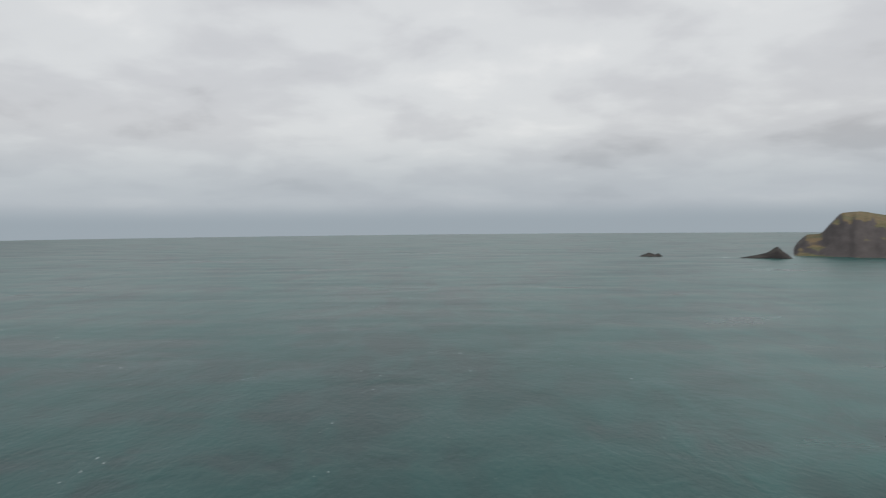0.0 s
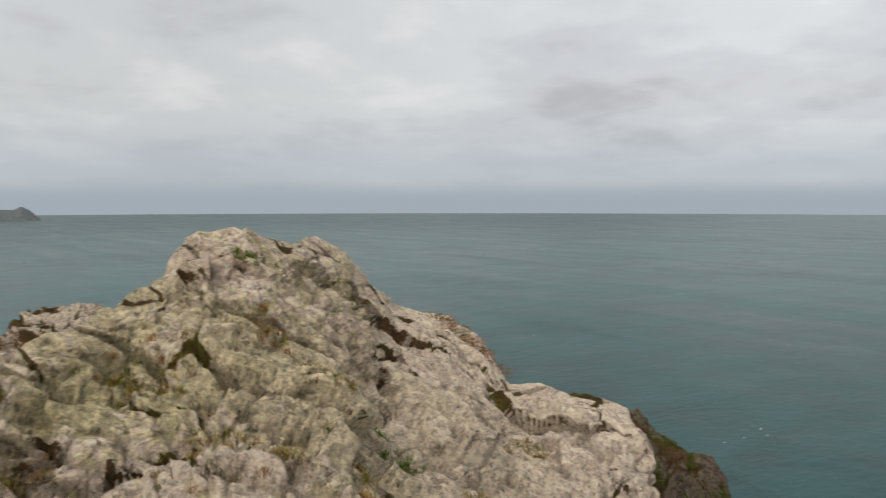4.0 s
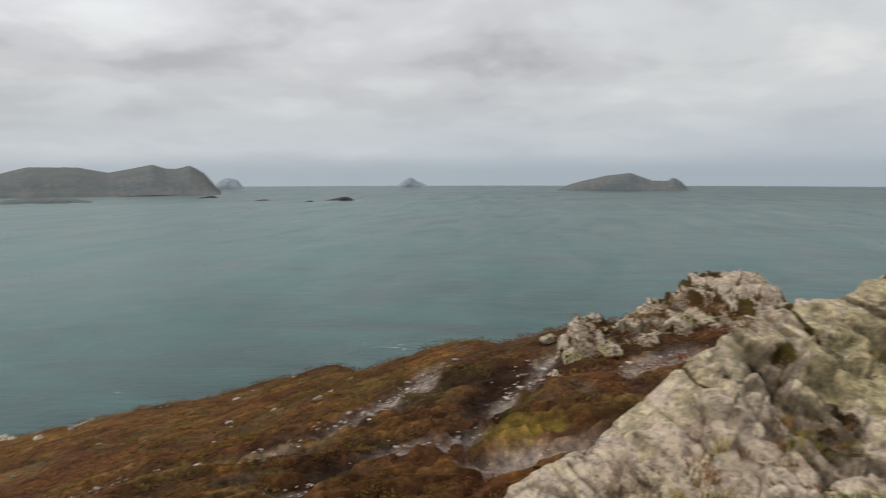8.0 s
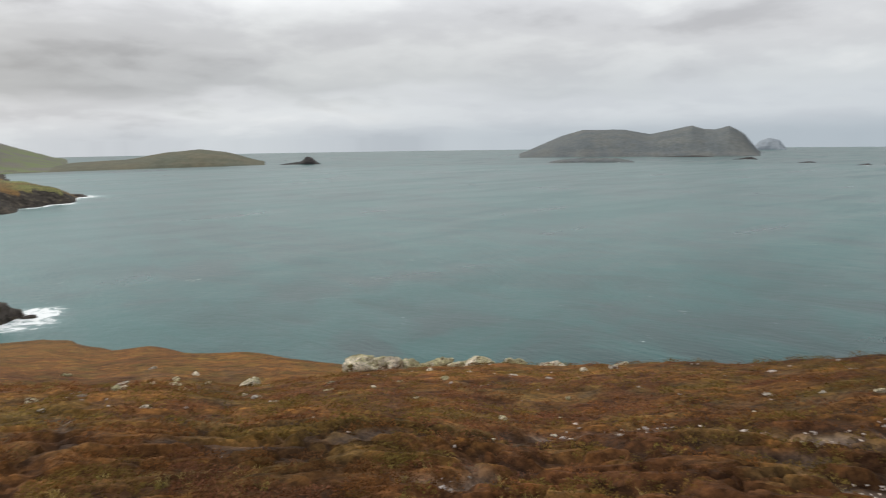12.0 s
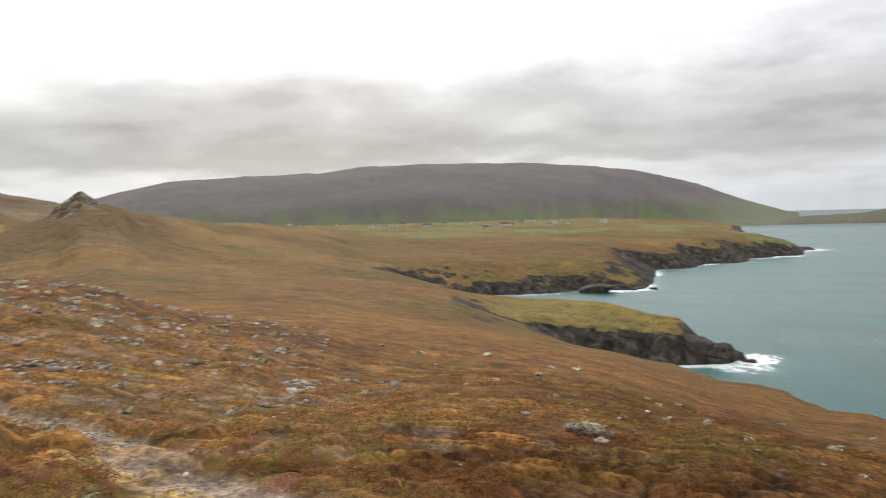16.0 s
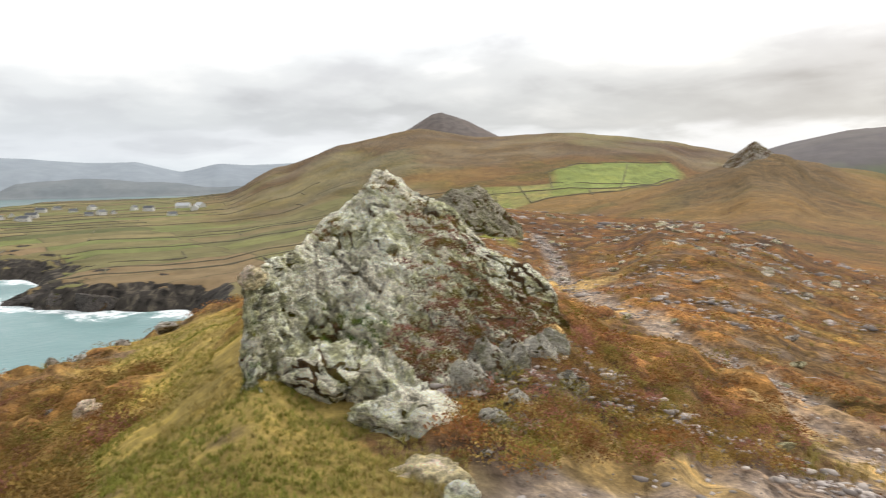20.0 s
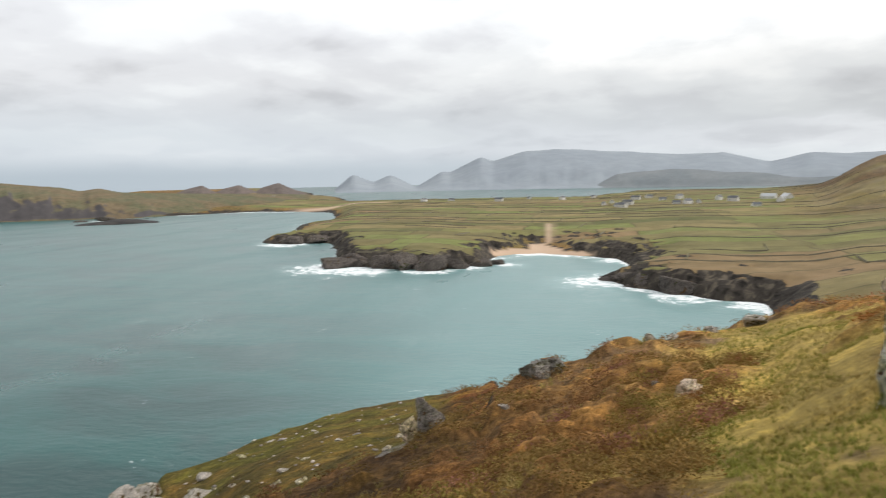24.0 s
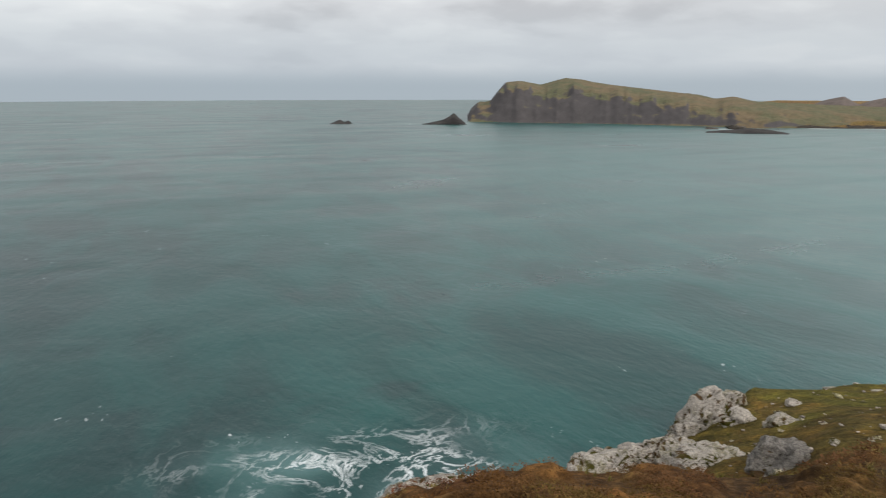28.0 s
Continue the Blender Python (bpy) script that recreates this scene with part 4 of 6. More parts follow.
    cliff = step(0.30, 0.5, steep) * step(90, 200, rr) * (z < 48) * (rr > 250) * (rr < 1130) * (a < 300) * ((a < 212) | (a > 258)) + step(0.55, 0.85, steep) * step(90, 200, rr) * (z < 60) + step(1.0, 1.6, steep) * step(9, 14, rr) * (rr < 90) * 0.6
    plain = within(a, 245, 304, 1.5) * step(300, 420, rr) * step(4.5, 8, z) * (1 - step(60, 75, z)) * (1 - heathhill)
    rocky = within(a, 262, 302, 1.5) * within(rr, 440, 940, 20) * (1 - step(0, 2.0, z - 9.5 - 8 * fbm(p / 22.0, 3, 0.6, 63))) * (1 - within(a, 276.6, 285.2, 0.6))
    plain = plain * (1 - rocky)
    cliff = np.maximum(cliff, rocky)
    sand = within(a + 0.5 * fbm(p / 30.0, 2, 0.5, 64), 276.6, 285.2, 0.4) * within(rr, 690, 778, 6) * (z < 3.4)
    sand = np.maximum(sand, within(a, 279.7, 280.2, 0.12) * within(rr, 770, 930, 10) * 0.8)
    sandspit = within(a, 293, 300, 1) * within(rr, 1640, 1700, 20)
    paint(me, "zone", np.stack([plain, np.clip(np.maximum(cliff, (z < 4) * (rr > 90) * 1.0), 0, 1) * (1 - sand), np.clip(sand + sandspit, 0, 1)], -1))
    me.materials.append(M_GROUND)
    g = new("ground", me)
    tagged(g, "heather and turf headland, moor and farmed plain", "ground", kind="structure")
    return g


# broken water off the capes: bearing, distance, reach
SURF = [(172.4, 384, 24), (170.6, 396, 16), (174.5, 374, 14), (187, 668, 26), (181, 700, 20), (166.8, 1248, 40), (174, 985, 24), (-84.6, 540, 42), (-86.5, 520, 34), (-90, 476, 30), (-95.5, 458, 26), (-63, 625, 48), (-61.5, 645, 32), (-66, 600, 28), (-70.5, 592, 28),
        (-74, 612, 22), (-76.6, 628, 20), (-59, 872, 44), (-86, 660, 34), (-63, 1010, 30), (-46, 1560, 40), (-25.5, 1700, 30), (-21.5, 1680, 20)]
REEFS = [(121, 2880, 26), (117, 2570, 24), (113, 2285, 22), (109.4, 2130, 20), (107.4, 2225, 24), (105.9, 2230, 18), (151.6, 2515, 26), (129, 2322, 26), (126, 2325, 22)]


def build_sea():
    na, nr = 520, 230
    az = np.radians(np.arange(na) * 360.0 / na)
    r = np.exp(np.linspace(math.log(45), math.log(4950), nr))
    R, A = np.meshgrid(r, az, indexing="ij")
    x, y = (-R * np.sin(A)).ravel(), (R * np.cos(A)).ravel()
    p = np.stack([x, y, np.zeros_like(x)], -1)
    z = fbm(p / 22.0, 3, 0.5, 91) * 0.35 * (1 - step(300, 900, R.ravel()))
    me = grid_mesh("sea", np.stack([x, y, z], -1), nr, na, closed=True)
    bed = lie(x, y)
    bed2 = np.maximum(bed, lie(x * 1.012, y * 1.012))
    foam = step(-5.6, -0.5, bed2) * (0.35 + 0.65 * step(-0.25, 0.35, fbm(p / 70.0, 3, 0.5, 93))) * (R.ravel() > 110) * (R.ravel() < 1900)
    a = bearing(x, y)
    rr = R.ravel()
    wash = within(a - 360 * (a > 180), -33, -3, 8) * within(rr, 112, 160, 14)
    swirl = step(0.0, 0.4, fbm(p / 55.0, 3, 0.5, 95)) * within(a, 255, 312, 6) * within(rr, 330, 720, 40) * 0.22
    surf = np.zeros_like(rr)
    for sa, sr, sz in SURF + REEFS:
        sx, sy = -sr * math.sin(radians(sa)), sr * math.cos(radians(sa))
        surf = np.maximum(surf, 1 - step(sz * 0.3, sz * 1.3, np.hypot(x - sx, y - sy) + 0.5 * sz * fbm(p / 18.0, 3, 0.6, 99)))
    # water mirrors brighter sky toward these bearings; that sheen is put into its colour
    sky_sheen = within(a, 100, 196, 14) * step(160, 620, rr) * (1 - step(2140, 2260, rr)) * (0.16 + 0.22 * step(156, 170, a)) + within(a, 246, 300, 14) * within(rr, 130, 1600, 120) * (0.78 - 0.26 * step(284, 300, a)) + within(a, 300, 332, 14) * within(rr, 330, 1700, 200) * 0.28
    estuary = within(a, 262, 298, 3) * within(rr, 2050, 3600, 60)
    # cloud shadow far out, and dimness under the cliffs, painted as darker water
    sea_shade = within(a + 4 * fbm(p / 500.0, 3, 0.5, 98), 30, 92, 12) * step(900, 3200, rr)
    shut = a - 360 * (a > 180)
    sea_shade = sea_shade + 0.7 * within(shut, -12, 60, 10) * (1 - step(260, 900, rr))
    sky_sheen = sky_sheen + 0.12 * estuary
    paint(me, "foam", np.stack([np.clip(np.maximum(foam, surf * 0.85), 0, 1), np.clip(sky_sheen + foam * 0.3 + surf * 0.35 + np.clip(wash, 0, 1) * 0.4 * step(-0.2, 0.4, fbm(p / 25, 2, 0.5, 97)), 0, 1), np.clip(np.clip(wash, 0, 1) + foam + surf + swirl, 0, 1), np.clip(sea_shade, 0, 1)], -1))
    me.materials.append(M_SEA)
    s = new("water", me)
    tagged(s, "grey-green choppy sea with surf along the rocks", "sea", kind="structure")
    return s


build_ground()
build_sea()


# ---------------------------------------------------------------- far land: islands, headland, mountains
def landform(name, crest, r_front, r_crest, r_back, material_, label, category, cliff=0.25, rough=0.06, n=None, base=-4.0, seed=0, kind="", crag=0.0, faces=()):
    """A hill or island whose crest line is given as bearings and rises (degrees); r_front may be pairs (bearing, distance)."""
    crest = sorted(crest)
    a0, a1 = crest[0][0], crest[-1][0]
    n = n or max(40, int((a1 - a0) * 10))
    az = np.linspace(a0, a1, n)
    top = np.interp(az, [c[0] for c in crest], [c[1] for c in crest])
    k_ = np.hanning(2 * max(1, int(n * 0.008)) + 3)
    top = np.convolve(np.pad(top, len(k_) // 2, mode="edge"), k_ / k_.sum(), "valid")
    rf = np.full(n, float(r_front)) if not isinstance(r_front, (list, tuple)) else np.interp(az, [q[0] for q in r_front], [q[1] for q in r_front])
    scale_ = r_crest / (rf.mean() + 1e-9)
    rc = np.maximum(rf * scale_, rf + 4)
    rb = rc + (r_back - r_crest)
    zc = EYE + rc * np.tan(np.radians(top))
    us = np.concatenate([[-0.03, 0.0], np.linspace(0.015, 0.24, 14), np.linspace(0.27, 1.0, 18), np.linspace(1.1, 2.0, 8)])
    V = []
    cl = np.interp(az, [q[0] for q in cliff], [q[1] for q in cliff]) if isinstance(cliff, list) else np.full(n, float(cliff))
    cl = np.clip(cl * (1 + 0.35 * fbm(np.stack([az * 1.3, 0 * az, 0 * az + seed], -1), 4, 0.6, seed + 2)), 0.02, 0.95)
    for k, u in enumerate(us):
        if u <= 1:
            r = rf + (rc - rf) * max(u, 0) + (u < 0) * u * (rc - rf)
            if u <= 0:
                h = np.where(u < 0, base, 0.0) + 0 * r
            else:
                face = cl * np.minimum(1, u / (0.03 + 0.22 * cl)) ** 0.85
                h = zc * (face + (1 - cl) * (1 - (1 - u) ** 1.6) * step(0.0, 0.3, np.array(u)))
        else:
            r = rc + (rb - rc) * (u - 1)
            h = zc * (1 - (u - 1) ** 1.5) + base * (u - 1)
        q = np.stack([-r * np.sin(np.radians(az)), r * np.cos(np.radians(az)), 0 * r], -1)
        w = np.minimum(u, 1) if 0 < u <= 1 else 0
        side = np.minimum(1, np.minimum(np.arange(n), np.arange(n)[::-1]) / max(2, n * 0.04))
        lumps = fbm(q / (r_crest * 0.035), 4, 0.55, seed + 3) * rough * zc.max() * (w if u < 0.97 else 0) * side
        g3 = q / (r_crest * 0.03) + np.stack([h / (r_crest * 0.03), 0 * r, h / (r_crest * 0.008)], -1)
        gully = crag * zc.max() * np.clip(ridged(g3, 4, seed + 5) - 0.1, 0, 1) * (0.45 if 0.0 < u < 0.3 else 0.12 if u < 0.9 else 0) * (u > 0)
        rag = fbm(np.stack([az * 0.9, 0 * az, 0 * az + seed], -1), 3, 0.5, seed + 9) * r_crest * 0.006 * max(0.0, 1 - max(u, 0) / 0.6)
        r = r + rag
        V.append(np.stack([-r * np.sin(np.radians(az)), r * np.cos(np.radians(az)), np.maximum(h + lumps - np.maximum(gully, 0), base) if u > 0 else h], -1))
    if faces:        # the sea face and the turf above it are parts of one headland
        root = new(name)
        for nm, lo, hi in ((faces[0], 0, 17), (faces[1], 16, len(us))):
            me = grid_mesh(nm, np.concatenate(V[lo:hi]), hi - lo, n)
            me.flip_normals()
            part(nm, me, material_, root)
        return tagged(root, label, category, kind=kind)
    me = grid_mesh(name, np.concatenate(V), len(us), n)
    me.flip_normals()
    me.materials.append(material_)
    ob = new(name, me)
    return tagged(ob, label, category, kind=kind)


D = lambda el: EYE / math.tan(radians(-el))   # distance of the waterline seen at that dip

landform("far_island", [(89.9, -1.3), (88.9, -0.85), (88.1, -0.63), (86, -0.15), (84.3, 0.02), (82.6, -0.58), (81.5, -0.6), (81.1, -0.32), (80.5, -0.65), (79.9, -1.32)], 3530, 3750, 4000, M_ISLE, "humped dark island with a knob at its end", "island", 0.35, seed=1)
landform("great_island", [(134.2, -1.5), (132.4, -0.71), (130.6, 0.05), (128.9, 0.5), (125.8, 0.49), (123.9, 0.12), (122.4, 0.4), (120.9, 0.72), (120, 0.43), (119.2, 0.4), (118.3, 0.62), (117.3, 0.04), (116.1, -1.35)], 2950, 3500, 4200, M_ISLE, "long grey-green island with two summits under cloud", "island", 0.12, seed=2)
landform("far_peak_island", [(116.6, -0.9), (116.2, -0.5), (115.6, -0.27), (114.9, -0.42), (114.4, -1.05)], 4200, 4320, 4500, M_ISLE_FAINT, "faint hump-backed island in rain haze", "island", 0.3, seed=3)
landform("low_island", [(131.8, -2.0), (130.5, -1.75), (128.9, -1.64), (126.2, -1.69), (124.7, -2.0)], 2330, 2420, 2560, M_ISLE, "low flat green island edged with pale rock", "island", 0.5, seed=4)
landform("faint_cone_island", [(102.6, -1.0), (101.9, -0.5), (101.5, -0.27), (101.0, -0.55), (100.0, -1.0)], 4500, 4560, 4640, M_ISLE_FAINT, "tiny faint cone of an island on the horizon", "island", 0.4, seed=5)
landform("low_headland", [(173, -1.35), (170.5, -1.6), (168.9, -1.72), (167.1, -1.34), (163.6, -1.22), (160.9, -0.77), (158.5, -0.55), (156.6, -0.78), (153.3, -1.75)], [(153, 2560), (160, 2470), (173, 2350)], 2800, 3200, M_DUN, "low brown and green headland tapering into the sea", "headland", 0.22, seed=6)
for nm, lo, hi, el0, elt, sd in (("reef", 124.0, 119.0, -1.62, -1.5, 12), ("reef", 118.0, 116.2, -1.82, -1.62, 13), ("reef", 113.8, 112.4, -2.05, -1.93, 14), ("reef", 110.0, 109.0, -2.2, -2.06, 15), ("reef", 108.4, 105.8, -2.1, -1.76, 16)):
    mid = hi + (lo - hi) * 0.3
    landform(nm, [(lo, el0), (lo + (hi - lo) * 0.35, el0 + (elt - el0) * 0.45), (mid, elt), (hi, el0)], D(el0), D(el0) + 25, D(el0) + 50, M_REEF, "dark wave-washed rock standing out of the sea", "rock", 0.4, 0.2, n=26, seed=sd)
landform("skerry", [(152.9, -1.86), (151.9, -1.72), (151.0, -1.62), (150.6, -1.24), (150.2, -1.3), (149.9, -1.6), (149.5, -1.86)], D(-1.86), D(-1.86) + 40, D(-1.86) + 80, M_REEF, "dark low skerry with a knob at its end", "rock", 0.3, 0.1, n=40, seed=11)
landform("cloud_capped_mountain", [(166.6, -1.5), (167.2, -1.28), (170.5, -0.25), (174.3, 1.24), (178.2, 2.34), (182.1, 2.92), (187.8, 3.35), (194.3, 3.55), (200.3, 3.45), (203.7, 3.0), (209, 2.9), (214.8, 2.6), (218.6, 1.78), (224, 0.2)], [(166, 2450), (170, 2400), (173, 2290), (176, 2080), (179, 1900), (182, 1800), (186, 1740), (192, 1710), (224, 1700)], 2900, 4000, M_MOUNT, "broad dark mountain with its top in cloud", "mountain", 0.04, 0.03, seed=21, kind="")
landform("pointed_peak", [(237, 0.5), (239, 2.5), (242, 4.08), (243.2, 4.5), (244.1, 4.76), (244.8, 4.6), (245.9, 3.92), (247.7, 2.98), (250, 1.0)], 1750, 2200, 2700, M_PEAK, "brown pointed hill behind the pastures", "hill", 0.04, 0.02, seed=22)
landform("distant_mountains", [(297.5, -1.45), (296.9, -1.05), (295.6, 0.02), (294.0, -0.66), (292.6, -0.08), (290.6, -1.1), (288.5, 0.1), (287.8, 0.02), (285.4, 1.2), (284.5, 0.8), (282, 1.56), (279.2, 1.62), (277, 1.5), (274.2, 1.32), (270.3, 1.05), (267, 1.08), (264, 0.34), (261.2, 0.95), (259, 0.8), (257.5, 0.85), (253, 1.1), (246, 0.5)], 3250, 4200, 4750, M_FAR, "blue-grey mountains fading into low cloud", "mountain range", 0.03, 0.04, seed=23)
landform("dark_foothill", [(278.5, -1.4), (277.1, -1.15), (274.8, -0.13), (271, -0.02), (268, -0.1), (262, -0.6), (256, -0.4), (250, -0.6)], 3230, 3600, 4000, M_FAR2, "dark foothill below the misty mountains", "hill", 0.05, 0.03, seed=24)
landform("cliff_headland", [(333.9, -2.6), (333.7, -1.69), (333.0, -1.13), (332.1, -1.04), (331.6, -0.4), (330.9, 0.41), (329.7, 0.5), (328.2, 0.21), (326.3, 0.73), (322.7, 0.18), (318.9, -0.27), (316.5, -0.55), (315.3, -0.81), (314.1, -0.64), (312.5, -1.02), (307.8, -1.2), (303, -1.35), (299, -1.5)], [(299, 1900), (303, 1760), (308, 1680), (312, 1620), (318, 1670), (324, 1720), (330, 1740), (334, 1770)], 2010, 2460, M_HEAD, "long sea headland with dark cliffs and turf top", "headland", [(299, 0.15), (307, 0.22), (312, 0.34), (316, 0.48), (322, 0.60), (327, 0.62), (330.2, 0.66), (331.5, 0.86), (334, 0.95)], 0.05, seed=25, crag=0.15, faces=("cliff_face", "turf_top"))
landform("reef", [(316.4, -3.3), (315.5, -3.16), (314.2, -3.05), (313.0, -2.9), (311.6, -2.98), (310.2, -3.2)], D(-3.3), D(-3.3) + 40, D(-3.3) + 90, M_REEF, "low dark reef under the headland", "rock", 0.5, 0.2, n=40, seed=17)
for lo, pk, hi, e0, ep, sd in ((305.6, 307.0, 309.0, -1.3, -0.6, 31), (302.6, 304.3, 306.2, -1.3, -0.63, 32), (299.2, 301.35, 303.4, -1.4, -0.53, 33)):
    landform("cone_hill", [(lo, e0), ((lo + pk) / 2, e0 + (ep - e0) * 0.4), (pk, ep), ((pk + hi) / 2 + 0.1, ep - (ep - e0) * 0.35), (hi, e0 + 0.1)], 2300, 2450, 2600, M_PEAK, "small steep cone hill on the skyline", "hill", 0.05, 0.03, n=30, seed=sd)
for lo, hi, el0, pts, sd in ((-15.3, -17.1, -2.78, [(-16.1, -2.44), (-16.5, -2.62), (-16.8, -2.5)], 41), (-22.3, -26.1, -2.86, [(-23.2, -2.7), (-24.3, -2.47), (-24.8, -2.2), (-25.05, -1.95), (-25.4, -2.3)], 42)):
    landform("sea_stack", [(lo, el0)] + pts + [(hi, el0)], D(el0), D(el0) + 18, D(el0) + 40, M_REEF, "black pointed stack awash with surf", "rock", 0.3, 0.1, n=40, seed=sd)


# ---------------------------------------------------------------- rocks
def place(az, r, z=None):
    x, y = -r * math.sin(radians(az)), r * math.cos(radians(az))
    if z is None:
        z = float(lie(np.array([x]), np.array([y]))[0])
    return Vector((x, y, z))


def rock_relief(p, size, dip=(0.6, 0.5, -0.6), seed=0):
    """Relief of bedded, jointed rock at points p (metres), and how deep in a joint or hollow each point lies.
    Slabs run down the dip, each with a tilted face; joints open between them; broken zones carry a smaller set."""
    n = len(p)
    e1 = np.array(dip) / np.linalg.norm(dip)
    e2 = np.cross((0.0, 0.0, 1.0), e1)
    e2 = e2 / np.linalg.norm(e2)
    e3 = np.cross(e1, e2)
    q = p + np.stack([fbm(p / (1.3 * size) + k * 7.1, 4, 0.5, seed + k) for k in range(3)], -1) * 0.26 * size
    q = np.stack([q @ e1, q @ e2, q @ e3], -1)
    h = lambda v, k: hash3(np.floor(v * 9973), np.full(n, k), np.zeros(n), seed) - 0.5
    broken = 0.4 + 0.6 * step(-0.25, 0.3, fbm(p / (1.6 * size), 2, 0.5, seed + 6))
    d, joint = np.zeros(n), np.zeros(n)
    # plates: long down the dip, thin across the bedding
    for k, (cells, lift_, tilt_, cut, weight) in enumerate((((2.3, 1.1, 0.75), 0.24, 0.52, 0.10, 1.0), ((0.95, 0.46, 0.31), 0.20, 0.46, 0.10, 0.55 + 0.45 * broken), ((0.40, 0.20, 0.15), 0.10, 0.26, 0.05, 0.2 + 0.8 * broken))):
        f1, f2, cell, off = worley(q / (np.array(cells) * size), seed + 31 * k)
        face = h(cell, 1) * off[:, 0] * 0.7 + h(cell, 2) * off[:, 1] + h(cell, 3) * off[:, 2] * 0.8
        fade = step(-0.35, 0.25, fbm(q / (1.2 * cells[0] * size) + 5.0 * k, 2, 0.5, seed + 8 + k))
        gap = (1 - step(0.0, 0.085, f2 - f1)) * (0.3 + 0.7 * fade)
        d = d + weight * size * ((cell - 0.5) * lift_ + face * tilt_ - gap * cut)
        joint = np.maximum(joint, gap * weight * (1.0, 0.85, 0.4)[k])
    hollow = fbm(p / (1.3 * size), 3, 0.5, seed + 4)
    d = d + ridged(q / (np.array((1.3, 0.6, 0.3)) * size), 4, seed + 2) * 0.075 * size + hollow * 0.10 * size
    d = d + fbm(p / (0.16 * size), 3, 0.5, seed + 5) * 0.022 * size
    return d, np.clip(joint + 0.2 * step(0.25, 0.6, -hollow), 0, 1)


def normals_of(V, nr, na):
    G = V.reshape(nr, na, 3)
    n = np.cross(np.gradient(G, axis=1), np.gradient(G, axis=0)).reshape(-1, 3)
    n = n / (np.linalg.norm(n, axis=1)[:, None] + 1e-9)
    return np.where(n[:, 2:3] < 0, -n, n)


def outcrop(name, crest, inner, foot, back, material_, size, label, category, na, nr, dip, seed, power=1.6, knob=0.55, lichen_zone=None, soil_zone=None):
    """Bedrock that rises from an inner line to a crest line and breaks off behind. crest: (bearing, distance, height);
    inner and foot: (bearing, value) for where it begins and its height there; back: how far it reaches behind the crest."""
    crest, inner, foot = sorted(crest), sorted(inner), sorted(foot)
    az = np.linspace(crest[0][0], crest[-1][0], na)
    f = lambda tab, k: np.interp(az, [t[0] for t in tab], [t[k] for t in tab])
    rc, zc, ri, zi = f(crest, 1), f(crest, 2), f(inner, 1), f(foot, 1)
    rows_ = []
    for k in range(nr):
        u = k / (nr - 1) * 1.3 - 0.06
        if u < 0:
            r, z = ri + u * 6, zi + u * 9
        elif u <= 1:
            r, z = ri + (rc - ri) * u, zi + (zc - zi) * u ** power
        else:
            w = (u - 1) / 0.24
            r, z = rc + back * w, zc - (0.25 * w + 1.75 * w * w) * back * 1.1
        rows_.append(np.stack([-r * np.sin(np.radians(az)), r * np.cos(np.radians(az)), z], -1))
    V = np.concatenate(rows_)
    n = normals_of(V, nr, na)
    d, joint = rock_relief(V, size, dip, seed)
    us = np.repeat(np.arange(nr) / (nr - 1) * 1.3 - 0.06, na)
    edge = np.tile(np.minimum(1, np.minimum(np.arange(na), np.arange(na)[::-1]) / (na * 0.03)), nr)
    damp = 1 - knob * step(0.8, 0.97, us) * (us < 1.12)
    V = V + n * (d * damp)[:, None]
    V[:, 2] -= (1 - edge) * 0.5
    me = grid_mesh(name, V, nr, na)
    joint = np.clip(joint + (0 if soil_zone is None else 0.5 * np.tile(within(az, soil_zone[0], soil_zone[1], 1.5), nr) * step(-0.35, 0.1, fbm(V / 0.5, 3, 0.5, seed + 61))), 0, 1)
    lich = np.ones(len(V)) if lichen_zone is None else np.clip(np.tile(np.interp(az, [q[0] for q in lichen_zone], [q[1] for q in lichen_zone]), nr) + 0.5 * fbm(V / 0.6, 3, 0.5, seed + 60), 0, 1)
    paint(me, "joint", np.stack([joint, lich, joint], -1))
    me.materials.append(material_)
    return tagged(new(name, me), label, category), V


MOUND = [(101, 2.3, 80.6), (96.5, 2.6, 81.04), (92, 2.75, 81.10), (87.7, 2.9, 81.23), (83.5, 3.05, 81.38), (79.5, 3.4, 81.46), (74, 3.7, 81.50), (71.9, 4.0, 81.59), (70, 4.1, 81.64),
         (67.8, 4.2, 81.85), (64.7, 4.3, 81.87), (61.5, 4.6, 81.77), (60, 4.9, 81.80), (58, 5.0, 81.69), (56.7, 5.2, 81.48), (54.3, 5.5, 81.27), (50.4, 5.8, 81.13), (48, 6.0, 80.95),
         (45.8, 5.6, 80.68), (42, 5.3, 80.72), (37.2, 5.2, 80.65), (35.5, 4.9, 80.2), (33, 4.2, 79.2)]
OUTCROP, OUTCROP_V = outcrop("rock_outcrop", MOUND, [(33, 2.2), (45, 1.8), (101, 1.6)], [(33, 79.6), (37, 80.35), (45, 80.7), (60, 81.0), (80, 80.95), (96, 80.75), (101, 80.3)], 1.1, M_PALE, 0.40,
        "pale pinkish bedrock outcrop with lichen and mossy cracks", "rock outcrop", 560, 350, (0.5, 0.75, -0.55), 101, knob=0.74, lichen_zone=[(33, 0.0), (52, 0.1), (58, 0.6), (66, 1.0), (78, 0.9), (84, 0.55), (90, 0.7), (101, 0.6)])
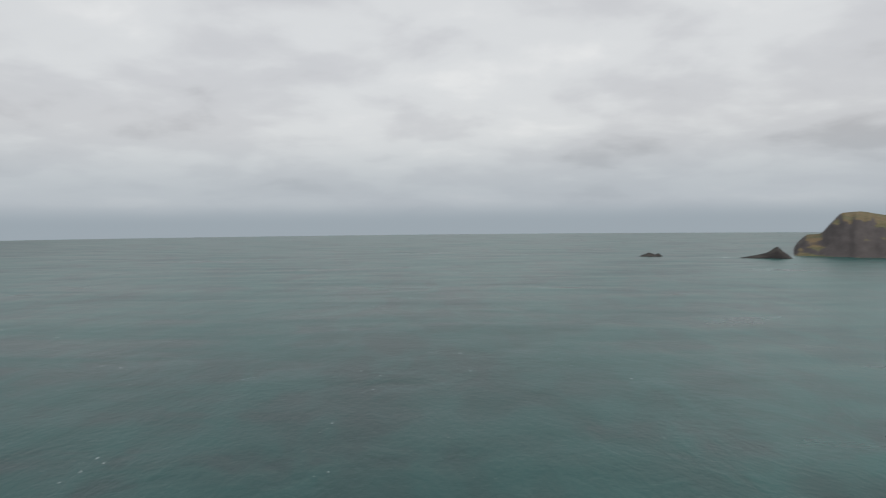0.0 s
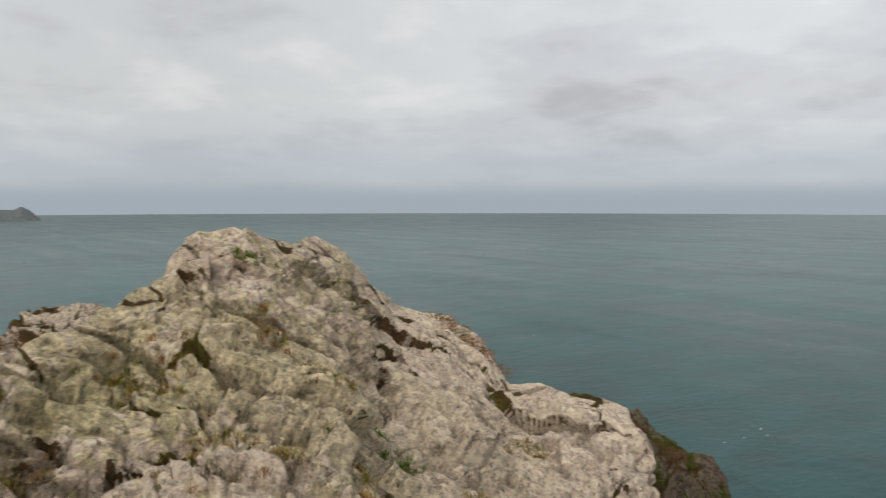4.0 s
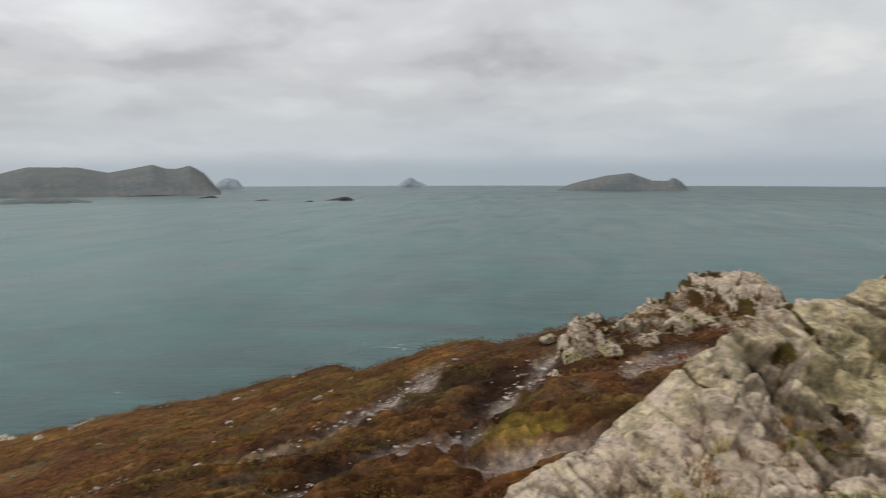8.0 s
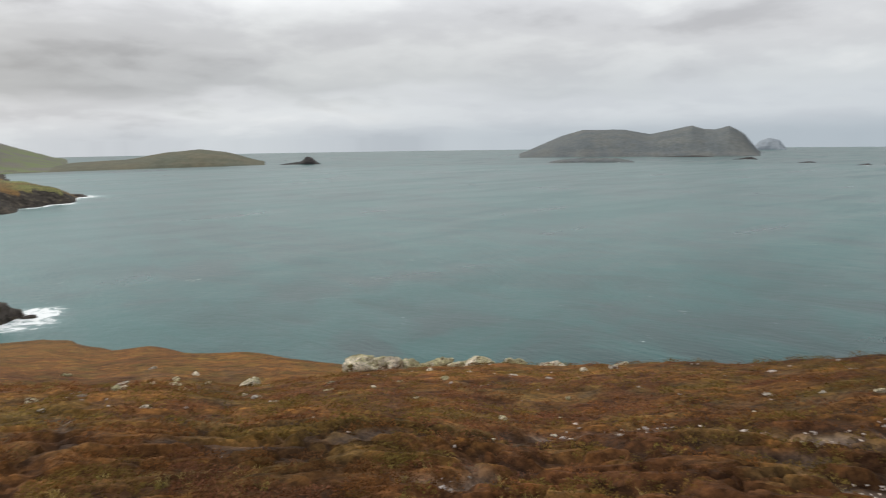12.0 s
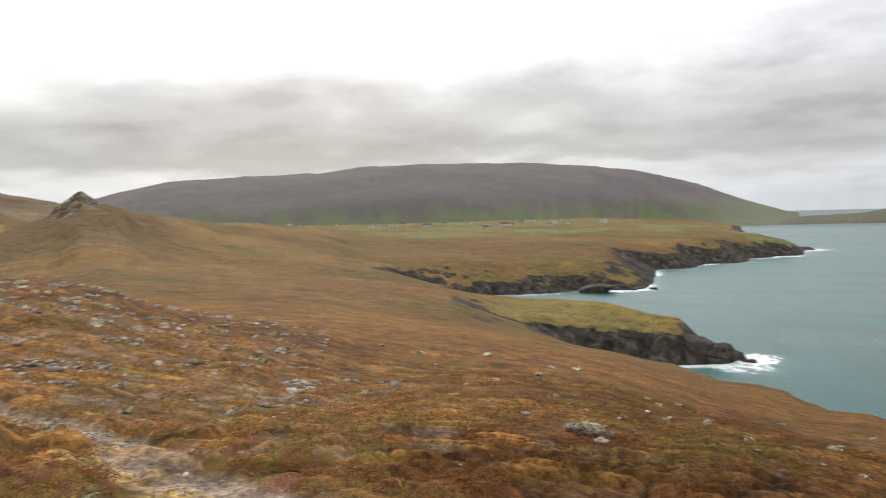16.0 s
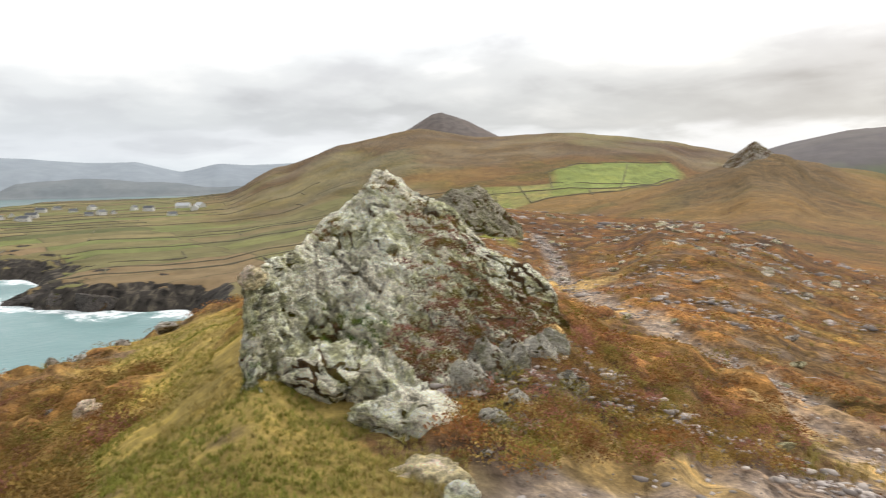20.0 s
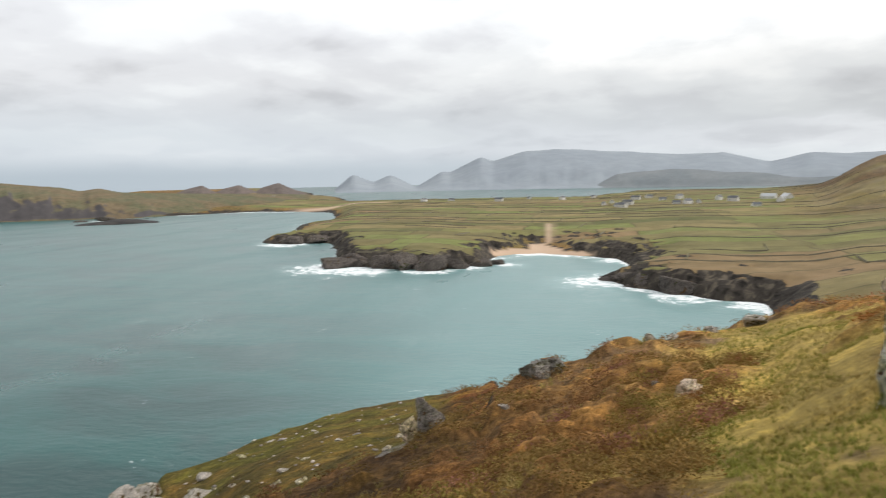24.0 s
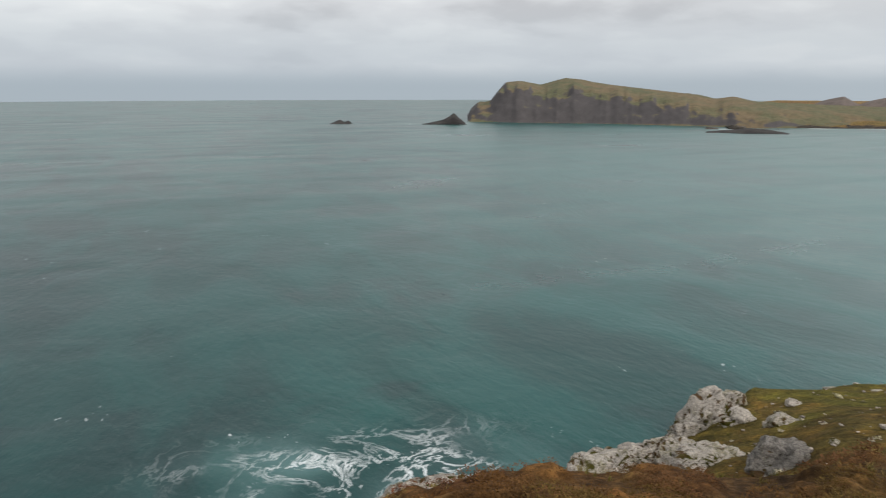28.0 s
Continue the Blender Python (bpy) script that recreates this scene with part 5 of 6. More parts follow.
CRAG = [(-102.2, 4.9, 80.3), (-102.6, 5.0, 81.27), (-104.1, 5.5, 81.36), (-106.3, 6.6, 81.36), (-107.2, 7.5, 81.45), (-109.2, 7.8, 81.63), (-110.9, 8.2, 81.85), (-111.7, 8.5, 82.04), (-113, 8.6, 82.02),
        (-114.7, 8.5, 81.80), (-117.7, 8.3, 81.61), (-119, 8.2, 81.4), (-120.3, 8.0, 81.2), (-123.3, 7.9, 81.0), (-125.7, 7.5, 80.8), (-127.2, 7.2, 80.3)]
CRAG_OB, CRAG_V = outcrop("lichened_crag", CRAG, [(-127.2, 6.4), (-124, 5.8), (-121, 5.2), (-118, 4.8), (-112, 4.85), (-106, 5.05), (-103.4, 4.8), (-102.2, 4.72)], [(-127.2, 80.0), (-124, 80.35), (-112, 80.4), (-102.2, 80.4)], 1.0, M_GREY, 0.30,
        "grey-green lichened crag of steep bedded rock on turf", "crag", 440, 360, (-0.3, -0.6, -0.75), 131, power=0.85, soil_zone=(-128, -117.5))


def ico(level):
    bm = bmesh.new()
    bmesh.ops.create_icosphere(bm, subdivisions=level, radius=1.0)
    v = np.array([q.co[:] for q in bm.verts])
    f = [[q.index for q in face.verts] for face in bm.faces]
    bm.free()
    return v, f


ICO = {k: ico(k) for k in (2, 3, 4, 5)}


def rock_mesh(name, size, seed, level=4, cuts=9, relief=1.0, material_=None):
    """An angular weathered block: a ball cut by random planes, then broken along joints."""
    v, f = ICO[level]
    rng = np.random.RandomState(seed)
    p = v.copy()
    for _ in range(cuts):
        n = rng.normal(size=3) * (1, 1, 0.8)
        n /= np.linalg.norm(n)
        d = np.maximum(p @ n - rng.uniform(0.38, 0.75), 0)
        p = p - d[:, None] * n
    lo, hi = p.min(0), p.max(0)
    p = (p - (lo + hi) / 2) / ((hi - lo) / 2) * np.array(size)
    nn = p / (np.linalg.norm(p, axis=1)[:, None] + 1e-9)
    m = float(min(size)) ** 0.5 * float(max(size)) ** 0.5
    m = 0.9 * m if m < 0.5 else 0.45 + 0.38 * (m - 0.5)
    d, joint = rock_relief(p + seed * 3.7, m, (rng.uniform(-1, 1), rng.uniform(-1, 1), rng.uniform(-1, -0.3)), seed)
    p = p + nn * (d * 0.85 * relief)[:, None]
    me = bpy.data.meshes.new(name)
    me.from_pydata(p.tolist(), [], f)
    me.polygons.foreach_set("use_smooth", np.full(len(f), level > 3))
    me.update()
    paint(me, "joint", np.stack([joint, 0 * joint + 1, joint], -1))
    if material_:
        me.materials.append(material_)
    return me


def boulder(az, r, w, h, depth, seed, material_, label, z=None, turn=0.0, tilt=0.0, name="boulder", group="", level=4, sink=0.25):
    """A block w wide and h high as seen from the lookout, bedded a little into the turf."""
    ob = new(name, rock_mesh(name, (w / 2, depth / 2, h / 2 * (1 + sink)), seed, level, material_=material_))
    at_ = place(az, r, z)
    ob.matrix_world = Matrix.Translation(at_ + Vector((0, 0, h * 0.5 - h * sink * 0.5))) @ pose(0, 0, 0, 0, tilt, az + turn)
    return tagged(ob, label, "rock", group=group)


L_PALE = "pale lichen-spotted boulder bedded in heather"
L_GREY = "grey lichened boulder at the foot of the crag"
# round the lichened crag
boulder(-108.3, 5.05, 0.6, 0.46, 0.6, 201, M_GREY, L_GREY, 80.36, level=5)
boulder(-112.0, 5.0, 0.52, 0.36, 0.5, 203, M_GREY, L_GREY, 80.36, level=5)
boulder(-114.7, 4.5, 0.72, 0.32, 0.5, 202, M_GREY, L_GREY, 80.34, level=5)
boulder(-115.8, 3.78, 0.66, 0.15, 0.36, 204, M_PALE, "flat pale slab lying in the turf", 80.36, tilt=-6)
boulder(-120.0, 3.45, 0.2, 0.18, 0.2, 205, M_GREY, "small grey stone in the turf", 80.34)
for k, (az, r, w, h) in enumerate([(-119.6, 5.0, 0.5, 0.34), (-121.2, 5.3, 0.55, 0.42), (-122.9, 5.5, 0.5, 0.40), (-124.4, 5.9, 0.55, 0.42), (-126.0, 6.2, 0.5, 0.34), (-123.8, 4.9, 0.42, 0.22), (-127.4, 5.7, 0.4, 0.22), (-121.9, 4.5, 0.36, 0.2)]):
    boulder(az, r, w * 0.8, h * 0.62, 0.11, 340 + k, M_FLANK, "tilted grey slab on the crag's heathery flank", turn=35, tilt=38, name="rock_slab", group="tilted slabs beside the crag", sink=0.5)
boulder(-101.4, 4.4, 0.13, 0.11, 0.12, 206, M_PALE, "small white stone on the turf", 80.36)
boulder(-103.2, 5.12, 0.18, 0.11, 0.24, 207, M_PALE, "pale flat block capping the crag's edge", 81.27)
boulder(-90.1, 9.2, 0.34, 0.22, 0.3, 208, M_PALE, L_PALE)
# behind the crag and on the ridge path
outcrop("ridge_knoll", [(-122.4, 62, 77.2), (-121.6, 62, 78.3), (-120.8, 61, 79.1), (-119.8, 61, 80.3), (-118.8, 60, 81.0), (-117, 60, 80.7), (-115.6, 61, 79.9), (-114.4, 61, 79.0), (-113.4, 62, 77.5)], [(-122.4, 59), (-118, 55.5), (-113.4, 59)], [(-122.4, 76.6), (-113.4, 76.6)], 3.0, M_RIDGE, 1.2,
        "grey mossy knoll of broken rock on the ridge", "rock outcrop", 170, 90, (-0.3, -0.7, -0.5), 211, power=0.7)
# dark mossy rock over the drop
outcrop("mossy_rock", [(42, 27, 73.2), (39.5, 27.5, 73.7), (37.4, 28, 73.9), (36.2, 28, 74.1), (35.5, 28, 74.15), (34.8, 28, 73.6), (33.8, 28, 73.3), (32.2, 28, 73.0), (31, 28, 72.6), (29.9, 28, 72.5), (29.1, 28, 71.9), (28.3, 28, 71.0), (27.4, 28, 69.6)], [(27.4, 25.5), (33, 23.5), (42, 23)], [(27.4, 67.0), (30, 68.5), (36, 70.4), (42, 71.2)], 2.6, M_DARK, 1.1,
        "dark mossy hump of rock on the cliff edge", "rock outcrop", 220, 120, (0.4, -0.3, -0.8), 221, power=0.75, knob=0.5)
boulder(50.0, 5.9, 0.5, 0.42, 0.5, 224, M_BLOCK, "dark weathered block on the outcrop", 80.62)
# outcrop across the gravel
HEATHERY, HEATHERY_V = outcrop("heathery_outcrop", [(91.2, 14, 77.8), (89.9, 14, 79.0), (88.8, 14, 79.3), (87.5, 14.5, 79.2), (86.4, 15, 78.9), (84.9, 15.5, 79.1), (82.8, 16, 79.3), (81.6, 16.5, 79.5), (80.6, 17, 79.8), (78.7, 17.5, 79.8), (76.7, 17.5, 79.8), (75.4, 17, 79.6), (74.2, 16, 79.5), (72.6, 15.5, 79.5), (70, 15, 78.4), (68, 15, 77.4)], [(68, 14), (76, 14.2), (82, 14), (91.2, 12.8)], [(68, 78.4), (80, 78.5), (91.2, 78.2)], 1.6, M_HEATHERY, 0.75,
        "ragged pale outcrop with russet heather in its cracks", "rock outcrop", 320, 140, (0.5, 0.75, -0.5), 231, power=0.8, knob=0.35, lichen_zone=[(68, 0.1), (91.2, 0.1)], soil_zone=(68, 91))
for k, (az, r, w, h) in enumerate([(89.2, 13.4, 0.35, 0.3), (86.4, 13.6, 0.42, 0.24), (83.6, 14.2, 0.35, 0.22), (81.4, 14.8, 0.55, 0.42), (79.2, 15.0, 0.5, 0.34), (77.4, 14.2, 0.35, 0.2), (75.2, 13.6, 0.5, 0.32), (73.6, 12.8, 0.34, 0.2), (91.0, 15.5, 0.34, 0.16)]):
    boulder(az, r, w, h, w, 231 + k, M_HEATHERY, "weathered pale block of the heathery outcrop", name="outcrop_block", group="blocks of the heathery outcrop")
# white boulders on the edge of the slope
for k, (az, r, w, h, z) in enumerate([(146.4, 45, 3.2, 1.5, 66.75), (144.6, 45, 2.2, 1.45, 66.9), (143.0, 45, 1.6, 1.0, 66.95), (140.9, 45, 2.3, 1.15, 66.95), (138.9, 44.6, 1.6, 0.85, 67.2), (137.2, 44, 2.2, 0.9, 67.4), (134.4, 43, 1.5, 0.8, 67.9), (131.8, 42, 2.0, 0.5, 68.2), (125.8, 43, 1.4, 0.45, 68.2), (148.4, 43, 1.0, 0.5, 67.0), (149.6, 41, 0.9, 0.4, 67.5), (181.3, 14.2, 0.42, 0.2, 77.55), (182.2, 14.0, 0.36, 0.26, 77.6), (183.0, 14.4, 0.3, 0.14, 77.6), (209.6, 17.2, 0.4, 0.26, 77.3), (148.3, 38, 1.0, 0.5, 68.7), (155.8, 62, 2.0, 0.8, 61)]):
    boulder(az, r, w, h, w * 0.8, 251 + k, M_PALE_FAR, "whitish boulder on the rim of the heather slope", z, name="boulder", group="boulders on the slope's rim")
# rocks of the green knoll over the sea
for k, (az, r, w, h, z) in enumerate([(-46.0, 29, 2.5, 2.2, 68.1), (-44.6, 27.6, 1.6, 1.5, 67.9), (-42.7, 26, 2.5, 1.3, 68.2), (-40.8, 25, 1.6, 1.0, 68.3), (-38.9, 24, 2.6, 1.0, 68.45), (-36.8, 22, 1.6, 0.9, 69.4), (-44.2, 23.5, 1.7, 0.9, 69.6), (-46.6, 22, 2.4, 0.8, 70.3), (-48.2, 27, 1.1, 0.8, 69.6),
                                     (-51.2, 26, 1.4, 1.05, 70.0), (-52.4, 20.5, 2.4, 0.96, 71.6), (-54.4, 24, 0.5, 0.43, 71.1), (-52.2, 29, 0.9, 0.42, 70.0), (-54.3, 34, 0.7, 0.3, 69.0), (-57.4, 33, 0.9, 0.33, 69.5), (-59.5, 20.5, 1.2, 0.6, 72.3), (-49.8, 24, 0.7, 0.4, 70.4), (-47.6, 30, 1.3, 0.8, 69.1)]):
    boulder(az, r, w, h, w * 0.8, 271 + k, M_SLAB if k == 10 else M_KNOLL, "dark flat-topped block on the green knoll" if k == 10 else "grey and white weathered block on the green knoll", z, name="knoll_rock", group="rocks of the green knoll", level=5 if k in (0, 1, 2, 4, 7, 10) else 4)
# pale rocks at the heather's lower edge
for k, (az, r, w, h, z) in enumerate([(-23.0, 9.4, 0.8, 0.5, 76.15), (-25.0, 9.4, 0.7, 0.42, 76.3), (-28.3, 9.2, 0.45, 0.34, 76.55), (-30.5, 7.5, 0.45, 0.32, 77.3), (-32.2, 9.6, 1.0, 0.22, 76.4), (-21.0, 9.6, 0.8, 0.6, 75.9), (-26.6, 9.5, 0.6, 0.3, 76.3)]):
    boulder(az, r, w, h, w * 0.7, 391 + k, M_KNOLL, "pale ragged rock at the heather's edge", z)
# standing slabs on the heather slope
boulder(-69.8, 12.4, 0.5, 0.95, 0.22, 301, M_SLAB, "grey upright slab leaning out of the heather", 77.2, tilt=-14, turn=25, name="standing_stone", sink=0.15)
boulder(-68.2, 12.6, 0.35, 0.5, 0.3, 302, M_PALE, "white broken block beside the upright slab", 77.2)
boulder(-66.6, 12.0, 1.15, 0.30, 0.4, 303, M_SLAB, "dark flat slab lying below the upright stone", 77.0, tilt=-22)
for k, (az, r, w, h) in enumerate([(-78.4, 14.2, 0.7, 0.34), (-79.8, 14.4, 0.6, 0.3), (-83.3, 15.2, 0.26, 0.18), (-84.4, 15.4, 0.34, 0.2), (-87.4, 17, 0.25, 0.2), (-89.2, 18, 0.3, 0.14), (-92, 19, 0.34, 0.16), (-87.9, 10, 0.2, 0.16), (-75.9, 11.2, 0.16, 0.2), (-95, 21, 0.6, 0.3)]):
    boulder(az, r, w, h, w * 0.8, 311 + k, M_SLAB if k in (0, 1, 7) else M_KNOLL, "weathered stone on the brow of the heather", tilt=-8, name="stone")
# tor on the moor hill
outcrop("rock_tor", [(218.6, 558, 84), (219.2, 560, 91.5), (219.8, 562, 96.5), (220.2, 564, 99.5), (220.45, 565, 101.6), (220.7, 566, 101.9), (220.95, 566, 100.6), (221.3, 566, 97.5), (221.8, 566, 94.2), (222.3, 566, 90.5), (223.0, 566, 82)], [(218.6, 534), (220.6, 520), (223.0, 534)], [(218.6, 80), (220.6, 80.5), (223.0, 76)], 12.0, M_TOR, 1.9,
        "dark crown of rock on the heathery moor hill", "rock tor", 200, 110, (-0.3, -0.5, -0.8), 331, power=0.9)

# black rocks at the feet of the capes
SHORE_SOUTH = [(172.2, 392, 16, 6), (171.4, 396, 9, 3.5), (173.2, 388, 20, 10), (174.6, 386, 18, 14), (181.8, 676, 36, 9), (179.2, 692, 12, 3.5), (177.6, 696, 9, 3), (172.9, 420, 14, 4.5), (170.8, 388, 8, 2.5), (167.0, 1245, 30, 6)]
SHORE_EAST = [(-84.8, 542, 20, 6), (-86.2, 530, 24, 9), (-87.9, 514, 26, 11), (-86.0, 512, 9, 2.5), (-89.8, 492, 24, 12), (-84.2, 556, 7, 2), (-63.2, 640, 34, 9), (-64.6, 645, 30, 12), (-66.6, 628, 26, 13),
                                  (-68.4, 612, 28, 15), (-70.4, 604, 28, 15), (-72.4, 612, 24, 12), (-74.4, 624, 22, 9), (-75.8, 634, 14, 5), (-59.4, 884, 40, 10), (-61.6, 880, 34, 10), (-62.8, 1000, 30, 8), (-46.2, 1575, 40, 9), (-44.6, 1560, 26, 4)]
for k, (az, r, w, h) in enumerate(SHORE_SOUTH + SHORE_EAST):
    boulder(az, r, w, h, w * 0.7, 361 + k, M_SEAROCK, "jagged black rock standing in the surf", -1.0, name="sea_rock", group="black rocks along the shore", sink=0.3)

# loose stones over the slope
STONES = [rock_mesh("stone", (0.5, 0.42, 0.34), 400 + k, 3, 8, 0.9, M_PALE_FAR if k % 3 else M_KNOLL) for k in range(8)]
rng = random.Random(7)


def stone(az, r, s, label):
    ob = new("stone", rng.choice(STONES))
    at_ = place(az, r)
    ob.matrix_world = Matrix.Translation(at_ + Vector((0, 0, s * 0.10))) @ pose(0, 0, 0, rng.uniform(-15, 15), rng.uniform(-15, 15), rng.uniform(0, 360)) @ Matrix.Diagonal((s * rng.uniform(0.8, 1.5), s, s * rng.uniform(0.6, 1.0), 1))
    return tagged(ob, label, "stone", group="loose stones on the heather slope")


for _ in range(60):       # stony crest beside the path and the scree below it
    az = rng.gauss(227, 4)
    r = 70 + rng.gauss(0, 9) + (az - 227) * 1.5
    stone(az, r, rng.uniform(0.35, 0.85), "grey-white stone of the stony crest")
for _ in range(110):
    az = rng.uniform(206, 238)
    r = 30 + rng.random() * 48
    stone(az, r, rng.uniform(0.25, 0.75), "grey-white stone of the stony crest")
for _ in range(70):
    az, r = rng.uniform(158, 222), math.exp(rng.uniform(math.log(12), math.log(90)))
    stone(az, r, rng.uniform(0.008, 0.016) * r + 0.06, "pale stone showing through the heather")
for _ in range(40):
    az, r = rng.uniform(104, 158), math.exp(rng.uniform(math.log(11), math.log(50)))
    stone(az, r, rng.uniform(0.006, 0.012) * r + 0.05, "pale stone showing through the heather")
for _ in range(34):
    az, r = rng.uniform(292, 315), rng.uniform(19, 36)
    stone(az, r, rng.uniform(0.12, 0.4), "small white stone on the green knoll")
for _ in range(36):       # rubble on the path
    az, r = rng.choice([(-143, 7.5), (-138, 12), (-130, 20), (-127, 34), (-120, 4.6), (-124, 5)])
    stone(az + rng.gauss(0, 2.2), r * rng.uniform(0.85, 1.15), rng.uniform(0.06, 0.14) * (1 + r / 25), "grey stone on the worn path")


# ---------------------------------------------------------------- heather, grass
def template_heather(seed, sprigs=26, leaf=0.2):
    """A low dome of heather: short leafy sprigs all over its upper side."""
    rg = np.random.RandomState(seed)
    v, f = [], []
    for _ in range(sprigs):
        a, e = rg.uniform(0, 2 * math.pi), math.asin(rg.uniform(0.02, 1.0))
        d = np.array((math.cos(a) * math.cos(e), math.sin(a) * math.cos(e), math.sin(e)))
        o = d * rg.uniform(0.55, 1.0)
        up_ = d * 0.6 + np.array((0, 0, 0.7)) + rg.normal(size=3) * 0.35
        up_ /= np.linalg.norm(up_)
        s = np.cross(up_, rg.normal(size=3))
        s /= np.linalg.norm(s) + 1e-9
        l, w = leaf * rg.uniform(1.0, 2.0), leaf * rg.uniform(0.3, 0.55)
        b = len(v)
        v += [o, o + up_ * l * 0.55 + s * w, o + up_ * l, o + up_ * l * 0.55 - s * w]
        f.append((b, b + 1, b + 2, b + 3))
    return np.array(v), np.array(f)


def template_grass(seed, blades=16):
    rg = np.random.RandomState(seed)
    v, f = [], []
    for _ in range(blades):
        a, lean = rg.uniform(0, 2 * math.pi), rg.uniform(0.15, 0.9)
        o = np.array((rg.normal() * 0.16, rg.normal() * 0.16, 0))
        d = np.array((math.cos(a), math.sin(a), 0))
        s = np.array((-math.sin(a), math.cos(a), 0)) * 0.028
        h = rg.uniform(0.6, 1.1)
        b = len(v)
        v += [o - s, o + s, o + d * lean * 0.45 * h + (0, 0, 0.62 * h) + s * 0.7, o + d * lean * h + (0, 0, 0.8 * h), o + d * lean * 0.45 * h + (0, 0, 0.62 * h) - s * 0.7]
        f.append((b, b + 1, b + 2, b + 4))
        f.append((b + 4, b + 2, b + 3, b + 3))
    return np.array(v), np.array(f)


def scatter(name, temps, x, y, size, flat, cols, label, category, lift=0.0, z=None, material_=None):
    """Plants at places x, y as one mesh: copies of a few templates, turned and sized one by one."""
    rg = np.random.RandomState(5)
    if z is None:
        z = lie(x, y)
    which = rg.randint(0, len(temps), len(x))
    VV, FF, CC, base = [], [], [], 0
    for k, (tv, tf) in enumerate(temps):
        i = np.where(which == k)[0]
        a = rg.uniform(0, 2 * math.pi, len(i))
        c, s = np.cos(a)[:, None], np.sin(a)[:, None]
        sx = size[i][:, None]
        X = (tv[None, :, 0] * c - tv[None, :, 1] * s) * sx + x[i][:, None]
        Y = (tv[None, :, 0] * s + tv[None, :, 1] * c) * sx + y[i][:, None]
        Z = tv[None, :, 2] * sx * flat + z[i][:, None] + lift
        VV.append(np.stack([X, Y, Z], -1).reshape(-1, 3))
        FF.append((tf[None] + (np.arange(len(i)) * len(tv))[:, None, None] + base).reshape(-1, 4))
        CC.append(np.repeat(cols[i], len(tv), 0))
        base += len(i) * len(tv)
    V, F, C = np.concatenate(VV), np.concatenate(FF), np.concatenate(CC)
    tri = F[:, 2] == F[:, 3]
    n3, n4 = int(tri.sum()), int((~tri).sum())
    loops = np.concatenate([F[~tri].ravel(), F[tri][:, :3].ravel()])
    starts = np.concatenate([np.arange(n4) * 4, n4 * 4 + np.arange(n3) * 3])
    me = bpy.data.meshes.new(name)
    me.vertices.add(len(V))
    me.vertices.foreach_set("co", V.astype(np.float32).ravel())
    me.loops.add(len(loops))
    me.loops.foreach_set("vertex_index", loops.astype(np.int32))
    me.polygons.add(n3 + n4)
    me.polygons.foreach_set("loop_start", starts.astype(np.int32))
    me.update(calc_edges=True)
    paint(me, "tint", C)
    me.materials.append(material_ or M_TUFT)
    return tagged(new(name, me), label, category, kind="stuff")


def land_points(n, lo, hi, r0, r1, seed):
    rg = np.random.RandomState(seed)
    az = rg.uniform(lo, hi, n)
    r = np.exp(rg.uniform(math.log(r0), math.log(r1), n))
    return -r * np.sin(np.radians(az)), r * np.cos(np.radians(az)), az, r


def clear_of_rock(az, r):
    a = np.mod(az, 360)
    mound = (a > 30) & (a < 101) & (r < np.interp(a, [30, 48, 66, 101], [6.5, 6.6, 5.2, 3.2]))
    crag = (a > 233) & (a < 260.5) & (r > np.interp(a, [233, 239, 248, 254, 261], [6.6, 5.2, 4.8, 5.2, 6.4])) & (r < np.interp(a, [233, 240, 248, 261], [7.4, 8.4, 9.2, 7.4]))
    return ~(mound | crag)


